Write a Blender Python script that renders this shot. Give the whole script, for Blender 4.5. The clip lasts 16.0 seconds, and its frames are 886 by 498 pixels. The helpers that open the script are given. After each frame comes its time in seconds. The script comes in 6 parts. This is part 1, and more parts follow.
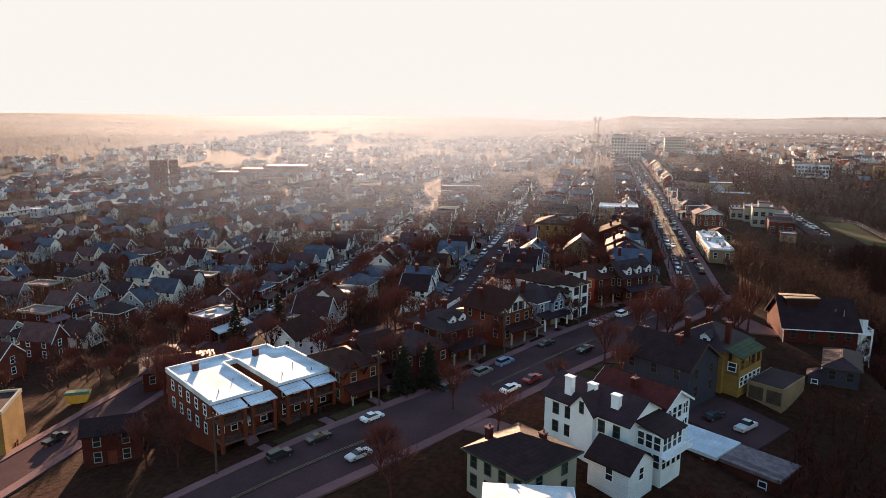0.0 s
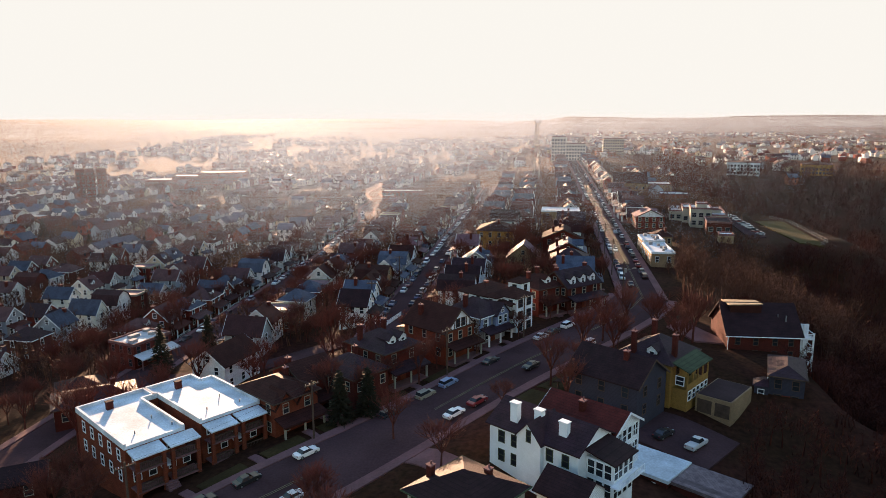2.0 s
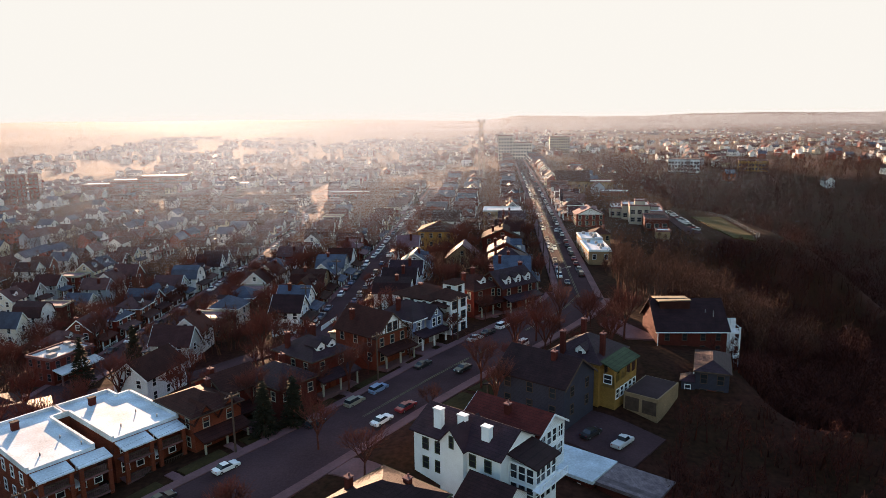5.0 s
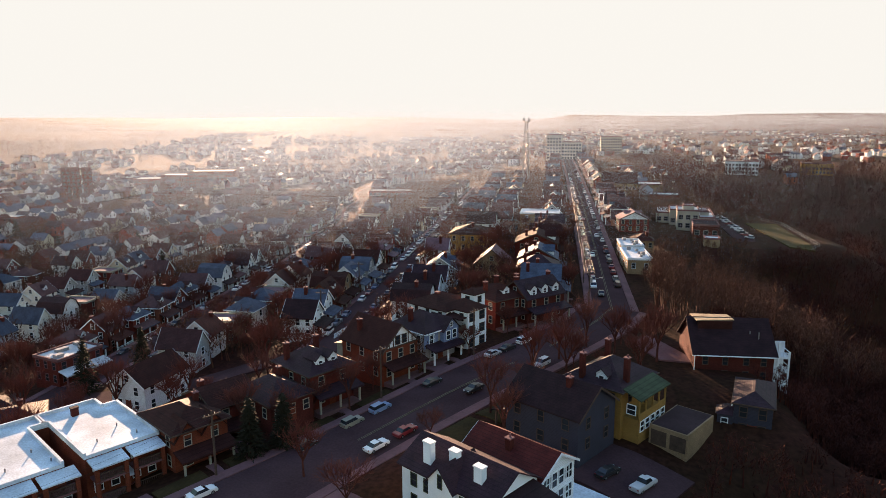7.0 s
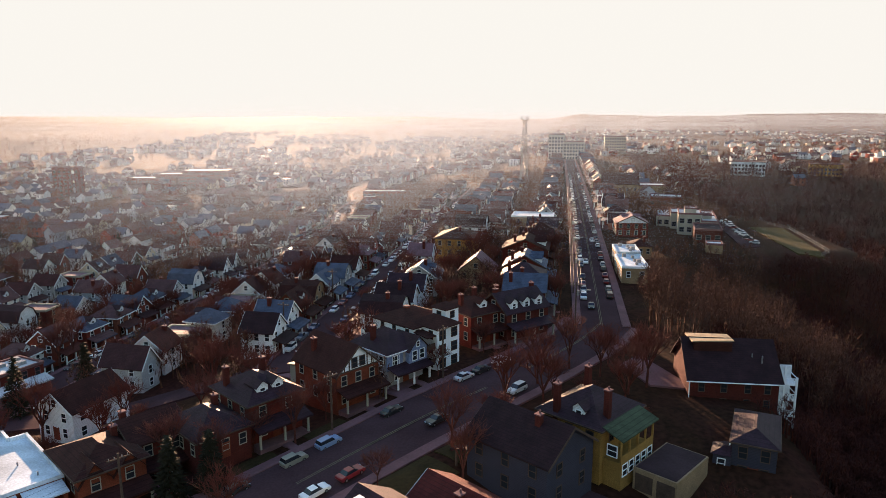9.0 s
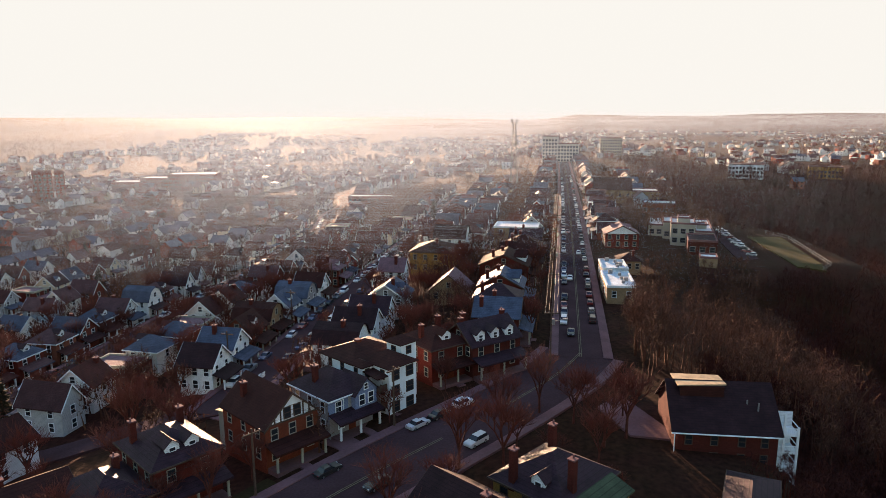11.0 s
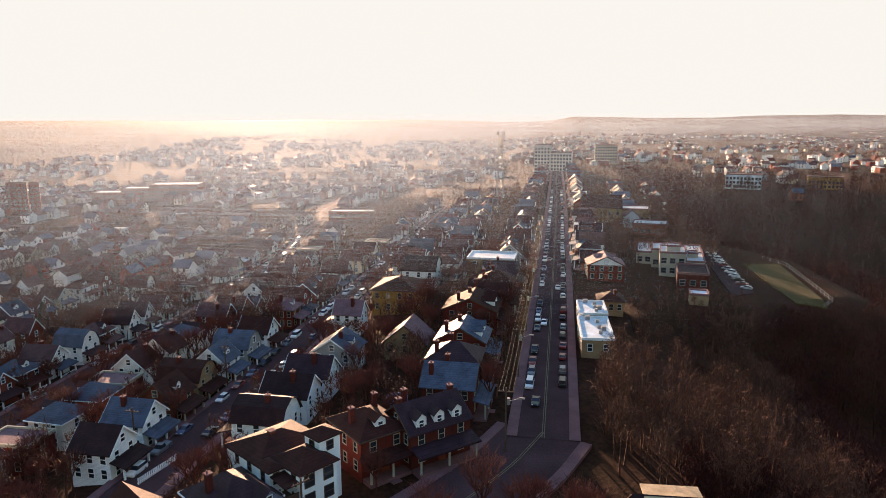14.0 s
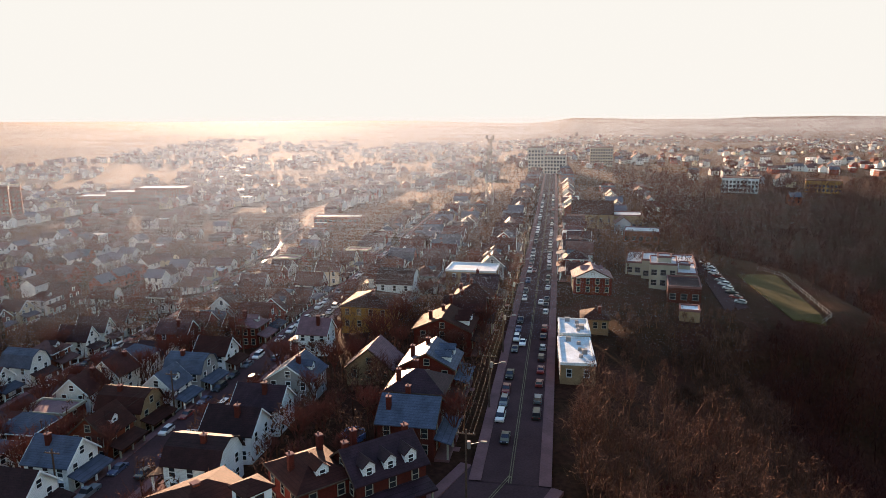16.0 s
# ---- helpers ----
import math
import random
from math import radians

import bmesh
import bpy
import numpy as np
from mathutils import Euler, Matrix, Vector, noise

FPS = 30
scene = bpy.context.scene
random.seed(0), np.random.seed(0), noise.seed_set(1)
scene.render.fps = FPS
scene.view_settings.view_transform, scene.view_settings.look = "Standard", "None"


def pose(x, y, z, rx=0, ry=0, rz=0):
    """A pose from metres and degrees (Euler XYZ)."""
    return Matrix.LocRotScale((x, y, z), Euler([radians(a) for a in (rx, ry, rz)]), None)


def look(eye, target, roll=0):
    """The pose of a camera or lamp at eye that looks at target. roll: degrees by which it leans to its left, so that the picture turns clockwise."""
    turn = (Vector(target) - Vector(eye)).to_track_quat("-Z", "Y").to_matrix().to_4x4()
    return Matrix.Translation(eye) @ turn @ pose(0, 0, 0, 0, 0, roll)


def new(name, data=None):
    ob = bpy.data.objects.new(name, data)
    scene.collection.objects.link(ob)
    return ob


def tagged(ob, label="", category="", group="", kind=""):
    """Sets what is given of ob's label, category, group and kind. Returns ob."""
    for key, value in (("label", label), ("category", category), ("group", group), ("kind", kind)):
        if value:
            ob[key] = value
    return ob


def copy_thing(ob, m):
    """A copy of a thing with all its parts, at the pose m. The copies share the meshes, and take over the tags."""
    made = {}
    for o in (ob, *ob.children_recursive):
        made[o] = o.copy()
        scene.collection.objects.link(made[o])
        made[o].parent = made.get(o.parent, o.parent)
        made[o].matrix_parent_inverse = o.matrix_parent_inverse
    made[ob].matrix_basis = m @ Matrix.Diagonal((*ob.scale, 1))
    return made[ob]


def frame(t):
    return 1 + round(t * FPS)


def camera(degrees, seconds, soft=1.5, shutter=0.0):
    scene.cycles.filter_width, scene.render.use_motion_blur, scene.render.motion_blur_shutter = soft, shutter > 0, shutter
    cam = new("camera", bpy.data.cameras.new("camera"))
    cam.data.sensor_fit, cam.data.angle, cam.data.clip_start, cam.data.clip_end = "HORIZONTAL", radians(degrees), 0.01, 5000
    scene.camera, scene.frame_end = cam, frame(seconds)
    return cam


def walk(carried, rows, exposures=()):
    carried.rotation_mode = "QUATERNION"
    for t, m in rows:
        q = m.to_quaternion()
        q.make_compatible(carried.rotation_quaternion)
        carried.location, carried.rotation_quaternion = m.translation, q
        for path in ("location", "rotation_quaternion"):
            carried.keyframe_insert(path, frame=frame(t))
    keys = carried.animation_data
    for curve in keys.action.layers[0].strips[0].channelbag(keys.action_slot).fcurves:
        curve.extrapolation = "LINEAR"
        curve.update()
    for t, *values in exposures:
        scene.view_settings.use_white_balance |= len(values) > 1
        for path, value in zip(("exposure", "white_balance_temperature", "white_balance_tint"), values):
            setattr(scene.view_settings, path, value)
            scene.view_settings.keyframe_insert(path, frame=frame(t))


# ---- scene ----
cam = camera(66.3, 16.0, soft=0.65)
PATH = [
    (0, (-21.79, -80.665, 40.636), (-22.303, -78.771, 40.248), 0.3),
    (0.5, (-22.4, -77.604, 41.074), (-22.897, -75.705, 40.689), 0.3),
    (1, (-22.487, -75.415, 41.506), (-22.917, -73.5, 41.12), -0.0),
    (1.5, (-22.402, -74.427, 41.761), (-22.788, -72.502, 41.377), -0.2),
    (2, (-22.038, -74.257, 41.884), (-22.394, -72.327, 41.501), -0.3),
    (2.5, (-21.733, -74.618, 41.984), (-22.041, -72.679, 41.6), -0.4),
    (3, (-21.36, -74.697, 41.896), (-21.6, -72.748, 41.513), -0.7),
    (3.5, (-20.878, -74.898, 41.998), (-21.085, -72.946, 41.614), -0.8),
    (6, (-15.62, -67.291, 41.935), (-15.891, -65.348, 41.547), -0.5),
    (6.5, (-14.354, -64.541, 41.796), (-14.702, -62.61, 41.408), -0.3),
    (7, (-13.208, -61.433, 41.678), (-13.577, -59.506, 41.29), -0.3),
    (7.5, (-12.213, -58.225, 41.576), (-12.588, -56.299, 41.189), -0.2),
    (8, (-11.269, -54.941, 41.355), (-11.653, -53.017, 40.967), -0.2),
    (8.5, (-10.293, -51.462, 41.081), (-10.681, -49.539, 40.692), -0.2),
    (9, (-9.315, -47.771, 40.95), (-9.701, -45.848, 40.561), -0.2),
    (11.5, (-4.506, -29.043, 43.137), (-4.889, -27.119, 42.749), -0.3),
    (12, (-3.561, -25.685, 44.27), (-3.946, -23.761, 43.882), -0.3),
    (12.5, (-2.672, -22.539, 45.278), (-3.056, -20.615, 44.892), -0.3),
    (13, (-1.662, -19.279, 46.309), (-2.05, -17.355, 45.923), -0.3),
    (13.5, (-0.701, -15.977, 47.284), (-1.09, -14.054, 46.898), -0.4),
    (14, (0.048, -12.683, 48.201), (-0.335, -10.758, 47.816), -0.4),
    (14.5, (0.929, -9.679, 48.953), (0.549, -7.753, 48.568), -0.4),
    (15, (1.977, -6.659, 49.208), (1.596, -4.733, 48.824), -0.4),
    (15.5, (2.807, -3.793, 49.246), (2.427, -1.867, 48.863), -0.4),
    (16, (3.755, -0.711, 49.101), (3.376, 1.215, 48.719), -0.4),
]
WORLD = 1.2     # metres for each unit of the plan below
walk(cam, [(t, look(Vector(eye) * WORLD, Vector(target) * WORLD, roll)) for t, eye, target, roll in PATH], [(0.0, 2.6, 6700, 38)])

# ---- light ----
SUN_AZ, SUN_EL = radians(25.3), radians(7.5)
SUN_WAY = Vector((-math.sin(SUN_AZ) * math.cos(SUN_EL), math.cos(SUN_AZ) * math.cos(SUN_EL), math.sin(SUN_EL)))
world = bpy.data.worlds.new("sky")
scene.world = world
world.use_nodes = True
_n = world.node_tree.nodes
_sky = _n.new("ShaderNodeTexSky")
_sky.sky_type, _sky.sun_disc = "NISHITA", False
_sky.sun_elevation, _sky.sun_rotation = SUN_EL, -SUN_AZ
_sky.air_density, _sky.dust_density, _sky.ozone_density = 0.85, 0.2, 2.8
_sky_cap = _n.new("ShaderNodeMix")     # caps the sky's colour, which evens out the glare towards the sun
_sky_cap.data_type, _sky_cap.blend_type = "RGBA", "DARKEN"
_sky_cap.inputs["Factor"].default_value = 1
_sky_cap.inputs["B"].default_value = (1.05, 1.23, 1.02, 1)
world.node_tree.links.new(_sky.outputs[0], _sky_cap.inputs["A"])
world.node_tree.links.new(_sky_cap.outputs["Result"], _n["Background"].inputs[0])
_n["Background"].inputs[1].default_value = 0.13
sun = new("sun", bpy.data.lights.new("sun", "SUN"))
sun.data.energy, sun.data.angle, sun.data.color = 4.2, radians(0.6), (1.0, 0.73, 0.40)
sun.matrix_world = look(SUN_WAY * 300, (0, 0, 0))

# ---- the land ----
def lerp_table(v, table):
    """Smooth piecewise height from a short table of (position, height)."""
    if v <= table[0][0]:
        return table[0][1]
    for (a, za), (b, zb) in zip(table, table[1:]):
        if v <= b:
            u = (v - a) / (b - a)
            u = u * u * (3 - 2 * u)
            return za + (zb - za) * u
    return table[-1][1]


LEFT_SLOPE = ((-2600, -6), (-1500, -10), (-900, -18), (-500, -24), (-220, -20), (-150, -16), (-95, -9.5), (-55, -3.4), (-25, -0.6), (-4, 0))
RAVINE_DEPTH = ((-60, 7), (10, 8), (55, 14), (100, 30), (150, 40), (220, 44), (330, 40), (430, 22), (520, 6), (620, 0))
RAVINE_REACH = ((-40, 30), (40, 26), (60, 22), (90, 8), (150, 12), (200, 76), (245, 72), (290, 40), (400, 40))


def ground(x, y):
    """Height of the land: a ridge road on x = -4, a long slope to one side, a wooded ravine to the other, hills all round."""
    d = math.hypot(x, y)
    far = lerp_table(d, ((500, 0), (900, -4), (1500, -8), (2300, 2), (3200, 22), (4000, 38)))
    along, across = (x + 41.6) * 0.5408 + (y - 20.3) * 0.8412, (x + 41.6) * 0.8412 - (y - 20.3) * 0.5408
    far -= 2.3 * lerp_table(across, ((11, 0), (26, 1), (46, 2.1))) * lerp_table(along, ((-70, 0), (-30, 1), (28, 1), (46, 0)))
    if x < -4:
        z = lerp_table(x, LEFT_SLOPE)
    else:
        edge = lerp_table(y, RAVINE_REACH)
        depth = lerp_table(y, RAVINE_DEPTH)
        z = -0.05 * min(x + 4, 90) - depth * lerp_table(x - edge, ((0, 0), (75, 1), (260, 0.9), (700, 0.35), (1500, 0.1)))
    z -= 7.5 * lerp_table(x, ((17.5, 0), (28, 1), (60, 0.6))) * lerp_table(y, ((20, 0), (38, 1), (66, 1), (82, 0)))
    return z + far

ALONG = Vector((0.5408, 0.8412, 0))      # the way of the side street
ACROSS = Vector((0.8412, -0.5408, 0))    # from its far side to its near side
CORNER = Vector((-41.6, 20.3, 0))


def st(s, n):
    """A place by metres along and across the side street."""
    p = CORNER + ALONG * s + ACROSS * n
    return p.x, p.y


FAR_SIDE, NEAR_SIDE = 57.26, 237.26     # turns of houses that face the side street


# ---- materials ----
def nodes_of(name):
    m = bpy.data.materials.new(name)
    m.use_nodes = True
    t = m.node_tree
    return m, t, t.nodes, t.links, t.nodes["Principled BSDF"]


def ramp_of(nt, stops, mode="LINEAR"):
    r = nt.nodes.new("ShaderNodeValToRGB")
    r.color_ramp.interpolation = mode
    while len(r.color_ramp.elements) < len(stops):
        r.color_ramp.elements.new(0.5)
    for e, (p, c) in zip(r.color_ramp.elements, stops):
        e.position, e.color = p, (*c, 1)
    return r


def surf(name, base, rough=0.85, vary=0.25, grain=6.0, blotch=0.35, bump=0.15, pattern="", palette=None, metal=0.0, course=0.3, islands=False, gloss=None):
    """A weathered surface: base colour, blotches and grain at two sizes, relief, and courses of siding, brick or shingle."""
    m, t, n, l, b = nodes_of(name)
    tc = n.new("ShaderNodeTexCoord")
    if palette:
        if islands:
            src = n.new("ShaderNodeNewGeometry").outputs["Random Per Island"]
        else:
            src = n.new("ShaderNodeObjectInfo").outputs["Random"]
        r = ramp_of(t, [(i / len(palette), c) for i, c in enumerate(palette)], "CONSTANT")
        l.new(src, r.inputs[0])
        colour = r.outputs[0]
    else:
        rgb = n.new("ShaderNodeRGB")
        rgb.outputs[0].default_value = (*base, 1)
        colour = rgb.outputs[0]
    height = None
    for scale, amount in ((blotch, vary), (grain, vary * 0.6)):
        tex = n.new("ShaderNodeTexNoise")
        tex.inputs["Scale"].default_value, tex.inputs["Detail"].default_value = scale, 5
        l.new(tc.outputs["Object"], tex.inputs["Vector"])
        mp = n.new("ShaderNodeMapRange")
        mp.inputs[1].default_value, mp.inputs[2].default_value = 0.3, 0.7
        mp.inputs[3].default_value, mp.inputs[4].default_value = 1 - amount, 1 + amount * 0.6
        l.new(tex.outputs[0], mp.inputs[0])
        mix = n.new("ShaderNodeMix")
        mix.data_type, mix.blend_type = "RGBA", "MULTIPLY"
        mix.inputs["Factor"].default_value = 1
        l.new(colour, mix.inputs["A"])
        l.new(mp.outputs[0], mix.inputs["B"])
        colour, height = mix.outputs["Result"], tex.outputs[0]
    if pattern:
        sep, comb, add = n.new("ShaderNodeSeparateXYZ"), n.new("ShaderNodeCombineXYZ"), n.new("ShaderNodeMath")
        l.new(tc.outputs["Object"], sep.inputs[0])
        l.new(sep.outputs[0], add.inputs[0])
        l.new(sep.outputs[1], add.inputs[1])
        l.new(add.outputs[0], comb.inputs[0])
        l.new(sep.outputs[2], comb.inputs[1])
        br = n.new("ShaderNodeTexBrick")
        l.new(comb.outputs[0], br.inputs["Vector"])
        br.inputs["Scale"].default_value = 1
        wide = {"siding": 40.0, "brick": 0.42, "shingle": 0.5}[pattern]
        br.inputs["Brick Width"].default_value, br.inputs["Row Height"].default_value = wide, course
        br.inputs["Mortar Size"].default_value = course * 0.09
        br.inputs["Color1"].default_value = (1, 1, 1, 1)
        br.inputs["Color2"].default_value = (0.78, 0.78, 0.78, 1) if pattern != "siding" else (0.93, 0.93, 0.93, 1)
        br.inputs["Mortar"].default_value = (0.5, 0.5, 0.5, 1)
        mix = n.new("ShaderNodeMix")
        mix.data_type, mix.blend_type = "RGBA", "MULTIPLY"
        mix.inputs["Factor"].default_value = 0.8
        l.new(colour, mix.inputs["A"])
        l.new(br.outputs["Color"], mix.inputs["B"])
        colour, height = mix.outputs["Result"], br.outputs["Fac"]
    l.new(colour, b.inputs["Base Color"])
    b.inputs["Roughness"].default_value, b.inputs["Metallic"].default_value = rough, metal
    b.inputs["Specular IOR Level"].default_value = (0.5 if rough < 0.6 else 0.12) if gloss is None else gloss
    bp = n.new("ShaderNodeBump")
    bp.inputs["Strength"].default_value = bump
    bp.inputs["Distance"].default_value = 0.05
    l.new(height, bp.inputs["Height"])
    l.new(bp.outputs[0], b.inputs["Normal"])
    return m


WALLS = [(0.800, 0.800, 0.780), (0.195, 0.034, 0.025), (0.740, 0.740, 0.740), (0.181, 0.044, 0.029), (0.780, 0.760, 0.700), (0.166, 0.032, 0.023), (0.800, 0.800, 0.800), (0.222, 0.072, 0.046), (0.300, 0.340, 0.400), (0.222, 0.041, 0.029), (0.580, 0.500, 0.380), (0.760, 0.770, 0.780), (0.125, 0.036, 0.029), (0.400, 0.420, 0.440)]
ROOFS = [(0.058, 0.022, 0.023), (0.076, 0.023, 0.020), (0.044, 0.021, 0.024), (0.104, 0.047, 0.048), (0.087, 0.022, 0.017), (0.058, 0.068, 0.098), (0.125, 0.058, 0.056), (0.075, 0.088, 0.125)]
M = {}
M["wall_mixed"] = surf("painted_wall", (0.500, 0.500, 0.500), 0.8, 0.18, 9, 0.4, 0.3, "siding", WALLS, course=0.2)
M["roof_mixed"] = surf("shingle_roof", (0.139, 0.076, 0.083), 0.68, 0.3, 5, 0.5, 0.5, "shingle", ROOFS, course=0.22)
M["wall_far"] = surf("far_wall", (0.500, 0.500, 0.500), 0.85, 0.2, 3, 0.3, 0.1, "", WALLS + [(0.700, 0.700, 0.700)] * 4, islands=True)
M["roof_far"] = surf("far_roof", (0.139, 0.076, 0.083), 0.68, 0.2, 3, 0.3, 0.1, "", ROOFS, islands=True)
# whites tinted blue to hold the cool skylight of their shaded sides
M["white"] = surf("white_paint_shade_tint", (0.730, 0.790, 0.830), 0.6, 0.12, 8, 0.5, 0.1)
M["white_stucco_shade_tint"] = surf("white_stucco_shade_tint", (0.710, 0.790, 0.840), 0.85, 0.14, 14, 0.35, 0.3)
M["white_siding_shade_tint"] = surf("white_siding_shade_tint", (0.700, 0.770, 0.820), 0.7, 0.12, 9, 0.3, 0.4, "siding", course=0.2)
M["cream"] = surf("cream_stucco", (0.300, 0.290, 0.240), 0.85, 0.16, 10, 0.4, 0.3)
M["green_trim"] = surf("green_shingle", (0.058, 0.079, 0.046), 0.85, 0.3, 6, 0.5, 0.4, "shingle", course=0.22)
M["blue_siding"] = surf("blue_siding", (0.160, 0.220, 0.360), 0.7, 0.15, 9, 0.4, 0.4, "siding", course=0.2)
M["grey_siding"] = surf("grey_siding", (0.300, 0.300, 0.310), 0.75, 0.15, 9, 0.4, 0.4, "siding", course=0.2)
M["red_brick"] = surf("red_brick", (0.137, 0.024, 0.017), 0.9, 0.25, 7, 0.4, 0.5, "brick", course=0.14)
M["dark_brick"] = surf("dark_brick", (0.095, 0.021, 0.016), 0.9, 0.25, 7, 0.4, 0.5, "brick", course=0.14)
M["brown_brick"] = surf("brown_brick", (0.195, 0.047, 0.025), 0.9, 0.25, 7, 0.4, 0.5, "brick", course=0.14)
M["yellow_brick"] = surf("yellow_brick", (0.340, 0.190, 0.055), 0.9, 0.2, 7, 0.4, 0.5, "brick", course=0.14)
M["tan_brick"] = surf("tan_brick", (0.300, 0.200, 0.120), 0.9, 0.2, 7, 0.4, 0.5, "brick", course=0.14)
M["slate"] = surf("dark_slate", (0.042, 0.019, 0.026), 0.6, 0.35, 5, 0.6, 0.5, "shingle", course=0.24)
M["blue_slate"] = surf("blue_grey_slate", (0.068, 0.088, 0.135), 0.6, 0.3, 5, 0.6, 0.5, "shingle", course=0.24)
M["black_shingle"] = surf("black_shingle", (0.031, 0.013, 0.015), 0.75, 0.3, 5, 0.6, 0.5, "shingle", course=0.22)
M["brown_shingle"] = surf("brown_shingle", (0.050, 0.015, 0.012), 0.8, 0.3, 5, 0.6, 0.5, "shingle", course=0.22)
M["red_shingle"] = surf("red_shingle", (0.104, 0.016, 0.013), 0.68, 0.3, 5, 0.6, 0.5, "shingle", course=0.22)
M["pink_shingle"] = surf("faded_shingle", (0.208, 0.152, 0.160), 0.9, 0.35, 5, 1.1, 0.5, "shingle", course=0.25)
M["grey_shingle"] = surf("grey_shingle", (0.195, 0.106, 0.121), 0.68, 0.25, 5, 0.6, 0.4, "shingle", course=0.22)
# skylit shade tinted into the white; blotches serve stains and shadow patches
M["membrane"] = surf("white_membrane_shade_tint", (0.550, 0.630, 0.690), 0.7, 0.34, 4, 0.22, 0.12)
M["silver_roof"] = surf("silver_coated_roof", (0.480, 0.500, 0.520), 0.6, 0.22, 3, 0.3, 0.1)
M["tar"] = surf("tar_roof", (0.050, 0.027, 0.029), 0.9, 0.3, 4, 0.3, 0.2)
M["asphalt"] = surf("asphalt", (0.071, 0.037, 0.039), 0.95, 0.3, 3.5, 0.12, 0.6, gloss=0.02)
M["concrete"] = surf("concrete", (0.166, 0.079, 0.081), 0.9, 0.25, 3, 0.25, 0.2)
M["grass"] = surf("winter_lawn", (0.044, 0.028, 0.010), 0.95, 0.45, 2.5, 0.2, 0.5)
M["field"] = surf("sports_turf", (0.057, 0.043, 0.011), 0.95, 0.25, 2.0, 0.1, 0.3)
M["dark_siding"] = surf("dark_siding", (0.040, 0.040, 0.058), 0.75, 0.15, 9, 0.4, 0.4, "siding", course=0.2)
# base colour that holds the warm low sun on two roof pieces
M["sun_tinted_roof"] = surf("sun_tinted_roof", (0.360, 0.270, 0.170), 0.8, 0.25, 4, 0.5, 0.3)
M["bark"] = surf("bark", (0.097, 0.030, 0.023), 0.95, 0.3, 8, 1, 0.5)
M["twig"] = surf("twigs", (0.120, 0.038, 0.028), 0.95, 0.3, 2, 0.3, 0.1)
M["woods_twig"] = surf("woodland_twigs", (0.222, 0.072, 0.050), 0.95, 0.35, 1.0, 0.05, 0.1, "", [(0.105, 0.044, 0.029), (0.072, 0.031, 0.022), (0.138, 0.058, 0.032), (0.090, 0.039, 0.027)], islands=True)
# the woodland twigs again, darkened for the shade of the ravine slopes
M["shaded_twig"] = surf("shaded_slope_twigs", (0.083, 0.022, 0.017), 0.95, 0.35, 1.0, 0.05, 0.1, "", [(0.063, 0.015, 0.011), (0.039, 0.010, 0.009), (0.090, 0.021, 0.012), (0.050, 0.013, 0.011)], islands=True)
M["pale_render"] = surf("pale_concrete", (0.520, 0.490, 0.440), 0.85, 0.16, 10, 0.4, 0.3)
M["needle"] = surf("conifer_needles", (0.021, 0.018, 0.010), 0.9, 0.4, 4, 0.6, 0.3)
M["steel"] = surf("galvanised_steel", (0.24, 0.24, 0.25), 0.55, 0.2, 6, 0.5, 0.1, metal=0.6)
M["pole_wood"] = surf("pole_wood", (0.085, 0.055, 0.042), 0.95, 0.3, 6, 1, 0.3)
M["cable"] = surf("cable", (0.05, 0.045, 0.04), 0.6, 0.1)
M["tyre"] = surf("tyre_rubber", (0.02, 0.02, 0.02), 0.85, 0.1)
M["paint_line"] = surf("road_paint", (0.16, 0.13, 0.08), 0.8, 0.3, 4, 0.5, 0.1)
M["car_paint"] = surf("car_paint", (0.5, 0.5, 0.5), 0.3, 0.05, 3, 0.5, 0.02, "", [(0.55, 0.55, 0.56), (0.03, 0.03, 0.035), (0.70, 0.70, 0.70), (0.12, 0.13, 0.15), (0.30, 0.31, 0.33), (0.05, 0.07, 0.14), (0.20, 0.03, 0.03), (0.65, 0.65, 0.65), (0.02, 0.02, 0.02)])
for _name, _c in (("car_white", (0.75, 0.75, 0.75)), ("car_red", (0.25, 0.02, 0.025)), ("car_black", (0.02, 0.02, 0.022)), ("car_blue", (0.16, 0.24, 0.38)), ("car_silver", (0.45, 0.46, 0.48)), ("car_olive", (0.22, 0.21, 0.17))):
    M[_name] = surf(_name, _c, 0.3, 0.05, 3, 0.5, 0.02)
M["blue_plastic"] = surf("blue_pool_wall", (0.05, 0.16, 0.40), 0.5, 0.15)
M["yellow_box"] = surf("yellow_painted_steel", (0.55, 0.36, 0.06), 0.6, 0.2)
M["green_box"] = surf("green_painted_steel", (0.04, 0.12, 0.07), 0.6, 0.2)


def glass_mat():
    m, t, n, l, b = nodes_of("window_glass")
    b.inputs["Base Color"].default_value = (0.02, 0.022, 0.028, 1)
    b.inputs["Roughness"].default_value = 0.08
    b.inputs["IOR"].default_value = 1.5
    return m


M["glass"] = glass_mat()


